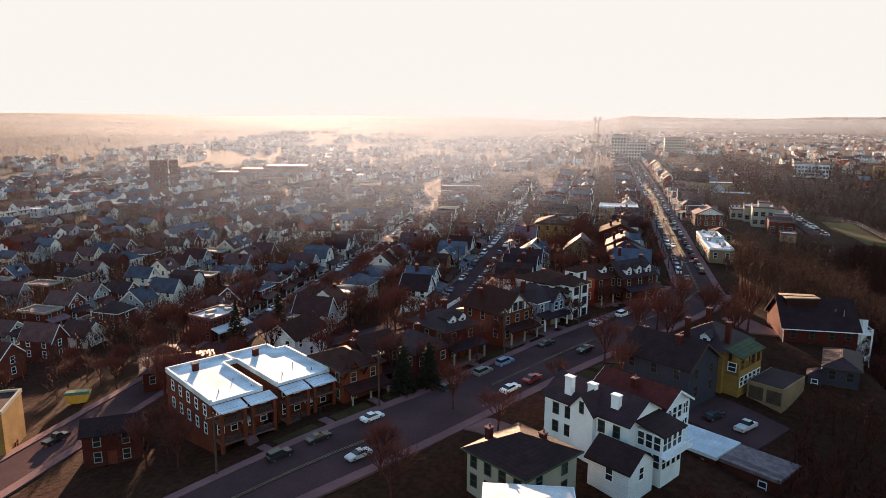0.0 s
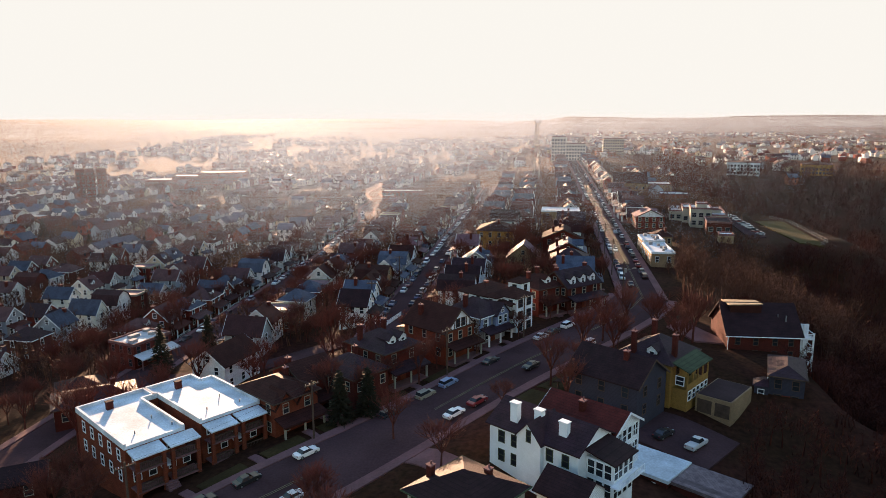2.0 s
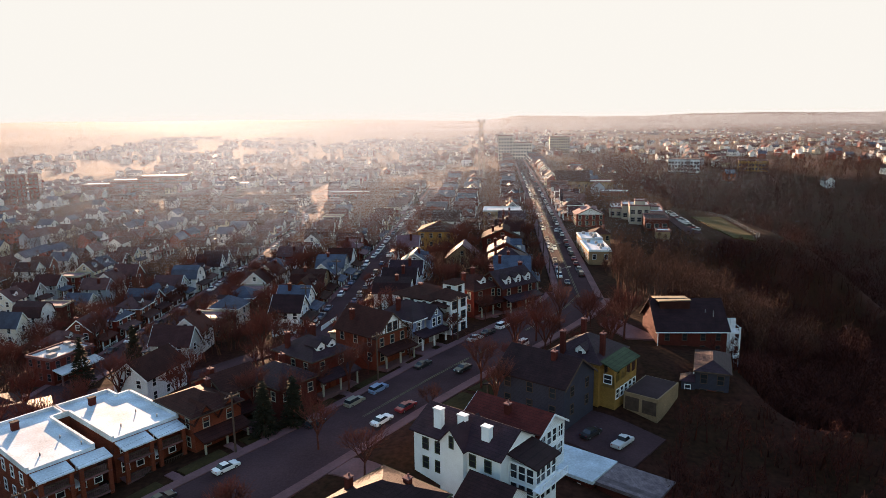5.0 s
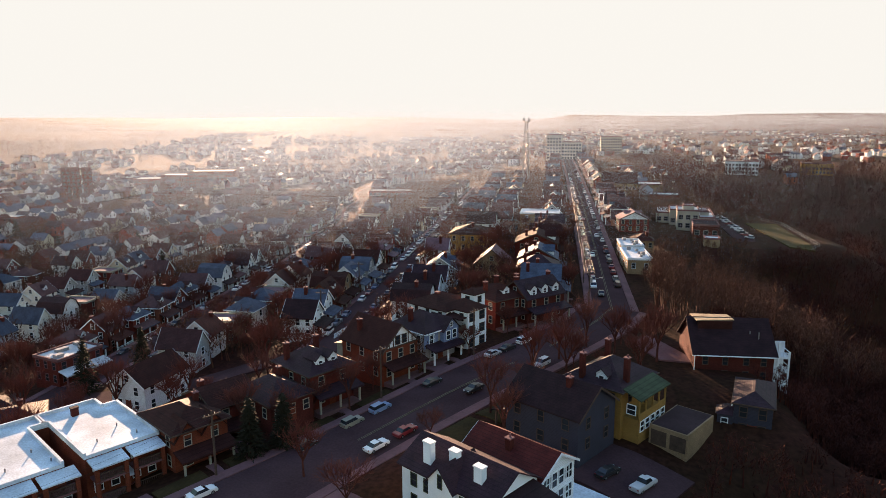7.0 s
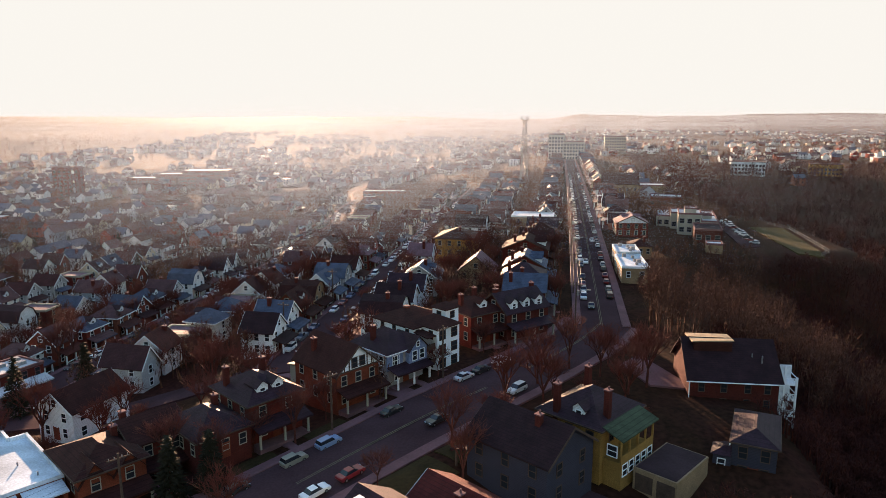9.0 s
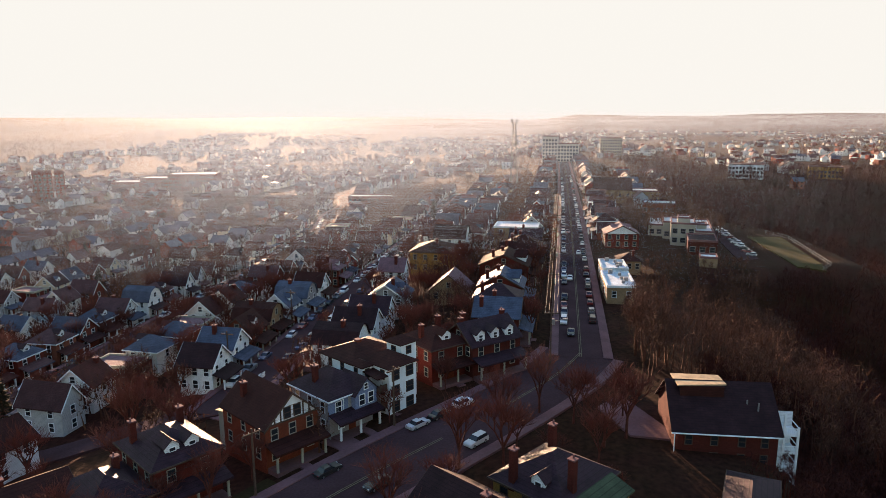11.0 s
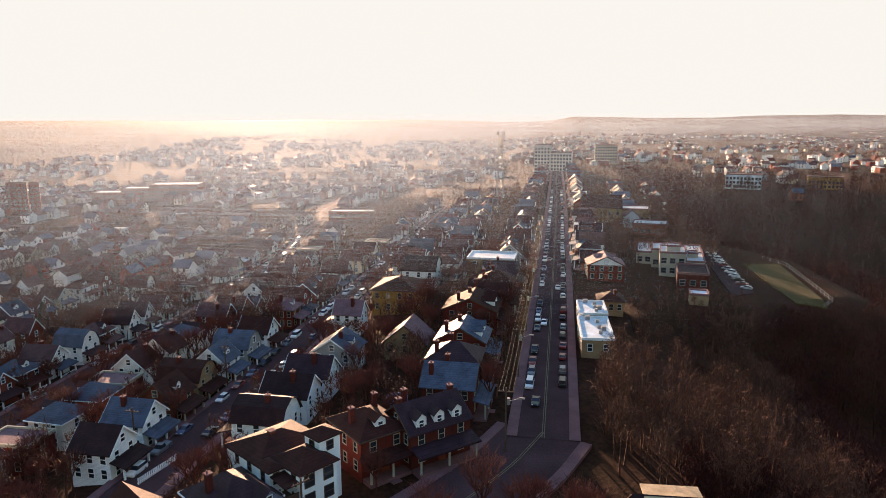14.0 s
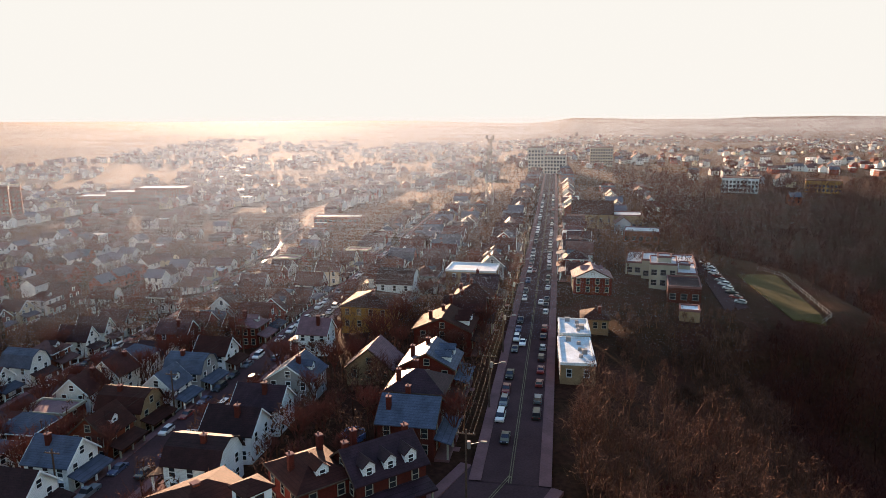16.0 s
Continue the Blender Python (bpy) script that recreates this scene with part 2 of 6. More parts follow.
def land_mat():
    """Lawns, bare earth and leaf litter in patches."""
    m, t, n, l, b = nodes_of("land")
    tc = n.new("ShaderNodeTexCoord")
    a, c = n.new("ShaderNodeTexNoise"), n.new("ShaderNodeTexNoise")
    a.inputs["Scale"].default_value, a.inputs["Detail"].default_value = 0.045, 6
    c.inputs["Scale"].default_value, c.inputs["Detail"].default_value = 1.3, 5
    for x in (a, c):
        l.new(tc.outputs["Object"], x.inputs["Vector"])
    r1 = ramp_of(t, [(0.35, (0.046, 0.015, 0.011)), (0.5, (0.035, 0.016, 0.009)), (0.62, (0.056, 0.021, 0.015))])
    r2 = ramp_of(t, [(0.3, (0.55, 0.55, 0.55)), (0.7, (1.25, 1.2, 1.1))])
    l.new(a.outputs[0], r1.inputs[0])
    l.new(c.outputs[0], r2.inputs[0])
    mix = n.new("ShaderNodeMix")
    mix.data_type, mix.blend_type = "RGBA", "MULTIPLY"
    mix.inputs["Factor"].default_value = 1
    l.new(r1.outputs[0], mix.inputs["A"])
    l.new(r2.outputs[0], mix.inputs["B"])
    l.new(mix.outputs["Result"], b.inputs["Base Color"])
    b.inputs["Roughness"].default_value, b.inputs["Specular IOR Level"].default_value = 0.95, 0.04
    bp = n.new("ShaderNodeBump")
    bp.inputs["Strength"].default_value, bp.inputs["Distance"].default_value = 0.5, 0.2
    l.new(c.outputs[0], bp.inputs["Height"])
    l.new(bp.outputs[0], b.inputs["Normal"])
    return m


M["land"] = land_mat()


# ---- mesh helpers ----
class Shape:
    """Collects faces, each with a material slot, and turns them into one mesh."""

    def __init__(self):
        self.v, self.f, self.k = [], [], []

    def face(self, *pts, k=0):
        i = len(self.v)
        self.v += [tuple(p) for p in pts]
        self.f.append(tuple(range(i, i + len(pts))))
        self.k.append(k)

    def solid(self, bottom, top, k=0):
        """A closed body between two rings of equal count, counter-clockwise from above."""
        i, c = len(self.v), len(bottom)
        self.v += [tuple(p) for p in bottom] + [tuple(p) for p in top]
        self.f += [tuple(range(i + c - 1, i - 1, -1)), tuple(range(i + c, i + 2 * c))]
        self.f += [(i + a, i + (a + 1) % c, i + c + (a + 1) % c, i + c + a) for a in range(c)]
        self.k += [k] * (c + 2)

    def box(self, x0, x1, y0, y1, z0, z1, k=0):
        self.solid([(x0, y0, z0), (x1, y0, z0), (x1, y1, z0), (x0, y1, z0)], [(x0, y0, z1), (x1, y0, z1), (x1, y1, z1), (x0, y1, z1)], k)

    def tube(self, a, b, ra, rb, sides=5, k=0):
        a, b = Vector(a), Vector(b)
        d = (b - a).normalized()
        e = d.orthogonal().normalized()
        g = d.cross(e)
        ring = lambda p, r: [p + (e * math.cos(w) + g * math.sin(w)) * r for w in (2 * math.pi * q / sides for q in range(sides))]
        self.solid(ring(a, ra), ring(b, rb), k)

    def mesh(self, name, mats):
        m = bpy.data.meshes.new(name)
        m.from_pydata(self.v, [], self.f)
        for x in mats:
            m.materials.append(x)
        if len(mats) > 1:
            m.polygons.foreach_set("material_index", self.k)
        m.update()
        return m


def part(name, shape, mats, parent, label=""):
    """Links a shape, or a mesh that others share, as one mesh object under its thing or part."""
    mats = mats if isinstance(mats, (list, tuple)) else [mats]
    ob = new(name, shape.mesh(name, mats) if isinstance(shape, Shape) else shape)
    ob.parent = parent
    return tagged(ob, label)


def thing(name, label, category, x, y, z, rz=0.0, group=""):
    ob = new(name)
    ob.empty_display_size = 0.5
    ob.matrix_basis = pose(x, y, z, 0, 0, rz)
    return tagged(ob, label, category, group)


# ---- ground sheet and roads ----
MAIN_HALF = 3.95


def third_x(y):
    return lerp_table(y, ((-60, -104), (80, -109), (165, -114), (250, -125.5), (371, -152), (457, -175), (700, -230)))


def main_x(y):
    u = y - 84
    return -3.9 - 0.022 * u - 0.000012 * u * u


def mid_x(y):
    return lerp_table(y, ((60, -60.5), (94, -61.6), (143, -63.6), (202, -66.0), (260, -68.2), (420, -75)))


def road_line(fn, y0, y1, step):
    return [Vector((fn(y0 + (y1 - y0) * i / step), y0 + (y1 - y0) * i / step, 0)) for i in range(step + 1)]


def smooth_line(pts, rounds=3):
    for _ in range(rounds):
        out = [pts[0]]
        for a, b in zip(pts, pts[1:]):
            out += [a.lerp(b, 0.25), a.lerp(b, 0.75)]
        pts = out + [pts[-1]]
    return pts


def dense(pts, step):
    out = []
    for a, b in zip(pts, pts[1:]):
        c = max(1, int((b - a).length / step))
        out += [a.lerp(b, i / c) for i in range(c)]
    return out + [pts[-1]]


SIDE_LINE = [Vector((*st(s, 0), 0)) for s in (-120, -60, 20, 60)] + [Vector((-4.0, 86, 0))]
ROADS = {
    "road_side": (dense(smooth_line(SIDE_LINE), 4), 6.1),
    "road_main": (dense(road_line(main_x, 84, 634, 64), 6), MAIN_HALF),
    "road_middle": (dense(road_line(mid_x, 58, 400, 30), 6), 3.9),
    "road_third": (dense(road_line(third_x, -60, 560, 40), 6), 3.8),
    "road_link": (dense([Vector((-58, 62, 0)), Vector((-84, 48, 0)), Vector((-106, 40, 0))], 4), 3.0),
}
for _i, _x in enumerate((-162, -214, -268, -322, -376)):
    ROADS["road_west_%d" % (_i + 1)] = (dense([Vector((_x, 20, 0)), Vector((_x - 6, 300, 0)), Vector((_x - 40, 620, 0))], 10), 3.4)
for _i, _y in enumerate((205, 345)):
    ROADS["road_cross_%d" % (_i + 1)] = (dense([Vector((-380, _y + 30, 0)), Vector((-70, _y, 0))], 10), 3.2)


ROAD_POINTS = np.array([(p.x, p.y) for line, half in ROADS.values() for p in line])
ROAD_HALF = np.array([half for line, half in ROADS.values() for p in line])


def road_distance(x, y):
    """How far a place lies outside the nearest road's edge."""
    return float((np.hypot(ROAD_POINTS[:, 0] - x, ROAD_POINTS[:, 1] - y) - ROAD_HALF).min())


def land_height(x, y):
    z = ground(x, y)
    if -420 < x < 40 and -90 < y < 640:
        d = road_distance(x, y)
        if d < 3.5:
            z -= 0.45 * min(1.0, max(0.0, (3.5 - d) / 2.5))
    return z


def build_land():
    def axis(lo, hi, fine0, fine1, step):
        out, v, s = [], fine0, step
        while v < fine1:
            out.append(v)
            v += step
        while v < hi:
            out.append(v)
            s *= 1.13
            v += s
        out.append(hi)
        v, s, low = fine0, step, []
        while v > lo:
            s *= 1.13
            v -= s
            low.append(max(v, lo))
        return low[::-1] + out

    xs, ys = axis(-4000, 4000, -130, 100, 3.0), axis(-1500, 4100, -60, 260, 3.0)
    sh = Shape()
    for y in ys:
        for x in xs:
            z = land_height(x, y)
            d = math.hypot(x, y)
            if d > 900:
                z += (noise.noise((x / 700, y / 700, 3.3)) * 16 + noise.noise((x / 260, y / 260, 1.3)) * 5) * min(1, (d - 900) / 900)
            sh.v.append((x, y, z))
    w = len(xs)
    for j in range(len(ys) - 1):
        for i in range(w - 1):
            a = j * w + i
            sh.f.append((a, a + 1, a + w + 1, a + w))
    sh.k = [0] * len(sh.f)
    ob = new("ground", sh.mesh("ground", [M["land"]]))
    ob.data.polygons.foreach_set("use_smooth", [True] * len(sh.f))
    tagged(ob, "brown winter ground with dull lawns and leaf litter", "ground", kind="structure")


def patch(name, corners, lift, mat_name, label, category, steps=10):
    """A paved or grassed quadrilateral that follows the land."""
    a, b, c, d = (Vector((*p, 0)) for p in corners)
    sh = Shape()
    for j in range(steps + 1):
        for i in range(steps + 1):
            p = a.lerp(b, i / steps).lerp(d.lerp(c, i / steps), j / steps)
            sh.v.append((p.x, p.y, land_height(p.x, p.y) + lift))
    w = steps + 1
    sh.f = [(j * w + i, j * w + i + 1, (j + 1) * w + i + 1, (j + 1) * w + i) for j in range(steps) for i in range(steps)]
    rim = [i for i in range(w)] + [j * w + steps for j in range(1, w)] + [steps * w + i for i in range(steps - 1, -1, -1)] + [j * w for j in range(steps - 1, 0, -1)]
    n = len(sh.v)
    sh.v += [(sh.v[i][0], sh.v[i][1], sh.v[i][2] - lift - 0.5) for i in rim]
    k = len(rim)
    sh.f += [(rim[q], n + q, n + (q + 1) % k, rim[(q + 1) % k]) for q in range(k)]
    sh.k = [0] * len(sh.f)
    return tagged(new(name, sh.mesh(name, [M[mat_name]])), label, category, kind="structure")


def strip(line, lo, hi, lift, depth, sh, k=0):
    """A raised band beside a line, from lo to hi metres across it."""
    n = len(line)
    rows = []
    for i, p in enumerate(line):
        d = (line[min(i + 1, n - 1)] - line[max(i - 1, 0)]).normalized()
        c = Vector((d.y, -d.x, 0))
        a, b = p + c * lo, p + c * hi
        za, zb = ground(a.x, a.y), ground(b.x, b.y)
        mid = ground(p.x, p.y)
        za, zb = mid + (za - mid) * 0.6, mid + (zb - mid) * 0.6
        rows.append(((a.x, a.y, za + lift), (b.x, b.y, zb + lift), (a.x, a.y, za + lift - depth), (b.x, b.y, zb + lift - depth)))
    for q, r in zip(rows, rows[1:]):
        sh.face(q[0], q[1], r[1], r[0], k=k)
        sh.face(q[2], q[0], r[0], r[2], k=k)
        sh.face(q[1], q[3], r[3], r[1], k=k)


def build_roads():
    for name, (line, half) in ROADS.items():
        sh = Shape()
        strip(line, -half, half, 0.04, 0.6, sh)
        ob = new(name, sh.mesh(name, [M["asphalt"]]))
        tagged(ob, "worn grey asphalt street with patched surface", "road", kind="structure")
        if name in ("road_side", "road_main", "road_middle", "road_third"):
            sh = Shape()
            strip(line, -half - 1.7, -half, 0.17, 0.6, sh)
            strip(line, half, half + 1.7, 0.17, 0.6, sh)
            ob = new(name.replace("road", "pavement"), sh.mesh("pavement", [M["concrete"]]))
            tagged(ob, "pale concrete pavement with a raised kerb", "pavement", kind="structure")
        if name in ("road_side", "road_main"):
            sh = Shape()
            strip(line, -0.22, -0.10, 0.055, 0.01, sh)
            strip(line, 0.10, 0.22, 0.055, 0.01, sh)
            ob = new("trim_line_" + name[5:], sh.mesh("line", [M["paint_line"]]))
            tagged(ob, "faded double yellow centre line", "road marking", kind="structure")


build_land()
build_roads()


# ---- haze in the valley ----
def haze_mat():
    """Fine mist that scatters the low sun."""
    m, t, n, l, b = nodes_of("mist")
    n.remove(b)
    thin, back, both = (n.new("ShaderNode" + k) for k in ("BsdfDiffuse", "BsdfTranslucent", "MixShader"))
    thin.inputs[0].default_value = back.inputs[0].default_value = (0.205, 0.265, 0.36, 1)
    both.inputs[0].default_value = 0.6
    l.new(thin.outputs[0], both.inputs[1])
    l.new(back.outputs[0], both.inputs[2])
    l.new(both.outputs[0], n["Material Output"].inputs[0])
    return m


M["haze"] = haze_mat()
HAZE_AWAY, HAZE_GLOW = 0.00014, 0.00090     # thickness of the mist for each metre of depth; the second imitates sun glow


def build_haze():
    """Mist as fine level streaks at many depths, denser low down and, to imitate glow, towards the sun's bearing."""
    rng = np.random.RandomState(6)
    depths = [150, 168, 188, 212, 238, 268, 300, 340, 385, 435, 490, 555, 620, 700, 790, 900, 1010, 1130, 1270, 1430, 1600, 1800, 2030, 2300, 2600, 2950, 3400]
    verts, faces, count = [], [], 0
    for y, step in zip(depths, np.diff([118] + depths)):
        gap = 0.00036 * y
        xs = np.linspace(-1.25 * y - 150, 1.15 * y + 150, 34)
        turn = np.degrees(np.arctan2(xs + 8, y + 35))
        # extra thickness round the sun's bearing stands in for its glow
        glow = HAZE_GLOW * np.exp(-((turn + 23) / 23) ** 2) * lerp_table(y, ((150, 2.1), (450, 1.4), (900, 0.5), (2000, 0.28), (3400, 0.2)))
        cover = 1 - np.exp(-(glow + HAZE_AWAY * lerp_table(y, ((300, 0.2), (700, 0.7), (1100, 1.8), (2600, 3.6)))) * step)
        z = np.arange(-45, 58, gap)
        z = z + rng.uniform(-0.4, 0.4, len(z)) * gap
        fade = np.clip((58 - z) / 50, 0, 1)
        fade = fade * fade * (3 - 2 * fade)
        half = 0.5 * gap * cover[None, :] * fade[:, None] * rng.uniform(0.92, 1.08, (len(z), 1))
        v = np.empty((len(z), len(xs), 2, 3))
        v[..., 0] = xs[None, :, None]
        v[..., 1] = y + rng.uniform(-6, 6, (len(z), 1, 1))
        v[..., 0, 2], v[..., 1, 2] = z[:, None] - half, z[:, None] + half
        verts.append(v.reshape(-1, 3))
        r, c = np.meshgrid(np.arange(len(z)), np.arange(len(xs) - 1), indexing="ij")
        a = count + (r * len(xs) + c).ravel() * 2
        faces.append(np.stack([a, a + 2, a + 3, a + 1], 1))
        count += v.size // 3
    verts, faces = np.concatenate(verts), np.concatenate(faces)
    me = bpy.data.meshes.new("mist")
    me.vertices.add(len(verts))
    me.vertices.foreach_set("co", verts.ravel())
    me.loops.add(faces.size)
    me.loops.foreach_set("vertex_index", faces.ravel().astype(np.int32))
    me.polygons.add(len(faces))
    me.polygons.foreach_set("loop_start", np.arange(0, faces.size, 4, dtype=np.int32))
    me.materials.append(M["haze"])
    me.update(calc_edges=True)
    tagged(new("backdrop_mist", me), "thin mist streaks over the valley, thickened into a glow towards the sun", "mist", kind="stuff")


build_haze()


# ---- houses ----
_window_meshes = {}


def window_mesh(w, h, trim, style):
    """A framed sash with sill and glass, sharing one mesh among alike ones; it looks towards -y."""
    key = (round(w, 2), round(h, 2), trim, style)
    if key not in _window_meshes:
        sh, t, seen = Shape(), 0.10, {}
        xs, zs = (-w / 2 - t, -w / 2, w / 2, w / 2 + t), (-h / 2 - t, -h / 2, -0.04, 0.04, h / 2, h / 2 + t)

        def at(x, y, z):
            if (x, y, z) not in seen:
                seen[x, y, z] = len(sh.v)
                sh.v.append((x, y, z))
            return seen[x, y, z]

        def quad(a, b, c, d, k=0):
            sh.f.append(tuple(at(*p) for p in (a, b, c, d)))
            sh.k.append(k)

        f, g = -0.08, -0.02
        for i in range(3):
            for j in range(5):
                x0, x1, z0, z1 = xs[i], xs[i + 1], zs[j], zs[j + 1]
                if i == 1 and j in (1, 3):
                    quad((x0, g, z0), (x1, g, z0), (x1, g, z1), (x0, g, z1), 1)
                    quad((x0, f, z0), (x1, f, z0), (x1, g, z0), (x0, g, z0))
                    quad((x0, g, z1), (x1, g, z1), (x1, f, z1), (x0, f, z1))
                    quad((x0, f, z0), (x0, g, z0), (x0, g, z1), (x0, f, z1))
                    quad((x1, g, z0), (x1, f, z0), (x1, f, z1), (x1, g, z1))
                else:
                    quad((x0, f, z0), (x1, f, z0), (x1, f, z1), (x0, f, z1))
        a, c, e, o = xs[0], xs[3], zs[0], zs[5]
        for p, q in (((a, e), (c, e)), ((c, e), (c, o)), ((c, o), (a, o)), ((a, o), (a, e))):
            quad((p[0], f, p[1]), (p[0], 0.02, p[1]), (q[0], 0.02, q[1]), (q[0], f, q[1]))
        _window_meshes[key] = sh.mesh("window", [M[trim], M["glass"]])
    return _window_meshes[key]


def put_window(parent, x, y, z, side, w=0.9, h=1.5, trim="white", style=0):
    ob = new("window", window_mesh(w, h, trim, style))
    ob.parent = parent
    ob.matrix_basis = pose(x, y, z, 0, 0, side)
    return ob


def gable_slabs(sh, hw, y0, y1, z, rise, over=0.45, thick=0.16, k=0, trim=None):
    """Two roof slabs whose ridge runs along y, over half width hw."""
    slope = rise / hw
    xo = hw + over
    zo = z - slope * over
    for s in (-1, 1):
        a = [(s * xo, y0, zo), (0, y0, z + rise), (0, y1, z + rise), (s * xo, y1, zo)]
        if s < 0:
            a = a[::-1]
        sh.solid(a[::-1] if s > 0 else a[::-1], [(p[0], p[1], p[2] + thick) for p in (a[::-1])], k)


def turned(sh, quarter):
    if quarter:
        sh.v = [(-y, x, z) for x, y, z in sh.v]
    return sh


def chimney(parent, x, y, z0, z1, w=0.7, d=0.7, m="dark_brick", cap="concrete"):
    sh = Shape()
    sh.box(x - w / 2, x + w / 2, y - d / 2, y + d / 2, z0, z1)
    ob = part("chimney", sh, M[m], parent)
    sh = Shape()
    sh.box(x - w / 2 - 0.08, x + w / 2 + 0.08, y - d / 2 - 0.08, y + d / 2 + 0.08, z1, z1 + 0.14)
    if w < 0.74:
        sh.tube((x - 0.12, y, z1 + 0.14), (x - 0.12, y, z1 + 0.5), 0.12, 0.1, 8)
    part("chimney_cap", sh, M[cap], ob)


def dormer(parent, x, y, z, side, w=1.7, h=1.5, depth=2.4, wall="white_siding_shade_tint", roof="black_shingle"):
    """A gabled dormer; its face looks towards -y before the turn."""
    hold = Shape()
    hold.box(-w / 2, w / 2, 0, depth, -0.5, h)
    hold.solid([(-w / 2, 0, h), (w / 2, 0, h), (0, 0, h + w * 0.42)], [(-w / 2, depth, h), (w / 2, depth, h), (0, depth, h + w * 0.42)])
    ob = part("dormer", hold, M[wall], parent)
    ob.matrix_basis = pose(x, y, z, 0, 0, side)
    sh = Shape()
    gable_slabs(sh, w / 2, -0.25, depth + 0.6, h, w * 0.42, 0.22, 0.1)
    part("dormer_roof", sh, M[roof], ob)
    put_window(ob, 0, 0, h * 0.5, 0, w * 0.42, h * 0.62)


def porch(parent, x0, x1, y0, y1, floor, head, wall="white", roof="black_shingle", posts=3, rise=0.7, rail=True):
    """A roofed porch before the front wall: deck, posts, rail, sloping roof."""
    sh = Shape()
    sh.box(x0, x1, y0, y1, floor - 1.6, floor)
    sh.box((x0 + x1) / 2 - 0.7, (x0 + x1) / 2 + 0.7, y0 - 0.9, y0, floor - 1.6, floor - 0.3)
    part("porch_floor", sh, M["concrete"], parent)
    for i in range(posts):
        px = x0 + 0.2 + (x1 - x0 - 0.4) * i / max(1, posts - 1)
        sh = Shape()
        sh.box(px - 0.13, px + 0.13, y0 + 0.08, y0 + 0.34, floor, head)
        part("post", sh, M[wall], parent)
    sh = Shape()
    z = head
    sh.solid([(x0 - 0.3, y0 - 0.35, z), (x1 + 0.3, y0 - 0.35, z), (x1 + 0.3, y1, z + rise), (x0 - 0.3, y1, z + rise)],
             [(x0 - 0.3, y0 - 0.35, z + 0.16), (x1 + 0.3, y0 - 0.35, z + 0.16), (x1 + 0.3, y1, z + rise + 0.16), (x0 - 0.3, y1, z + rise + 0.16)])
    part("porch_roof", sh, M[roof], parent)
    sh = Shape()
    sh.box(x0 - 0.32, x1 + 0.32, y0 - 0.40, y0 - 0.33, z - 0.12, z + 0.14)
    part("fascia", sh, M[roof], parent)
    if rail:
        sh = Shape()
        sh.box(x0 + 0.1, x1 - 0.1, y0 + 0.15, y0 + 0.22, floor + 0.75, floor + 0.85)
        c = int((x1 - x0) / 0.35)
        for i in range(c):
            px = x0 + 0.3 + (x1 - x0 - 0.6) * i / max(1, c - 1)
            if abs(px - (x0 + x1) / 2) > 0.7:
                sh.box(px - 0.025, px + 0.025, y0 + 0.16, y0 + 0.21, floor, floor + 0.76)
        part("railing", sh, M[wall], parent)


def front_door(parent, x, y, z, side=0.0, m="brown_brick"):
    sh = Shape()
    sh.box(x - 0.48, x + 0.48, y - 0.06, y + 0.02, z, z + 2.05)
    sh.box(x - 0.6, x - 0.48, y - 0.1, y + 0.02, z, z + 2.17)
    sh.box(x + 0.48, x + 0.6, y - 0.1, y + 0.02, z, z + 2.17)
    part("door", sh, M[m], parent)


def window_rows(parent, w, d, floors, base, storey, front, sides, back=2, trim="white", ww=0.9, wh=1.45, skip_front_low=False):
    lit = lambda side: math.cos(parent.matrix_basis.to_euler().z + radians(side)) > -0.4
    for f in range(floors):
        z = base + storey * f + storey * 0.55
        for i in range(front if lit(0) else 0):
            if f == 0 and skip_front_low and i == front // 2:
                continue
            put_window(parent, -w / 2 + w * (i + 0.5) / front, -d / 2, z, 0, ww, wh, trim)
        for i in range(back if lit(180) else 0):
            put_window(parent, -w / 2 + w * (i + 0.5) / back, d / 2, z, 180, ww, wh, trim)
        for i in range(sides):
            yy = -d / 2 + d * (i + 0.5) / sides
            if lit(90):
                put_window(parent, w / 2, yy, z, 90, ww, wh, trim)
            if lit(-90):
                put_window(parent, -w / 2, yy, z, -90, ww, wh, trim)


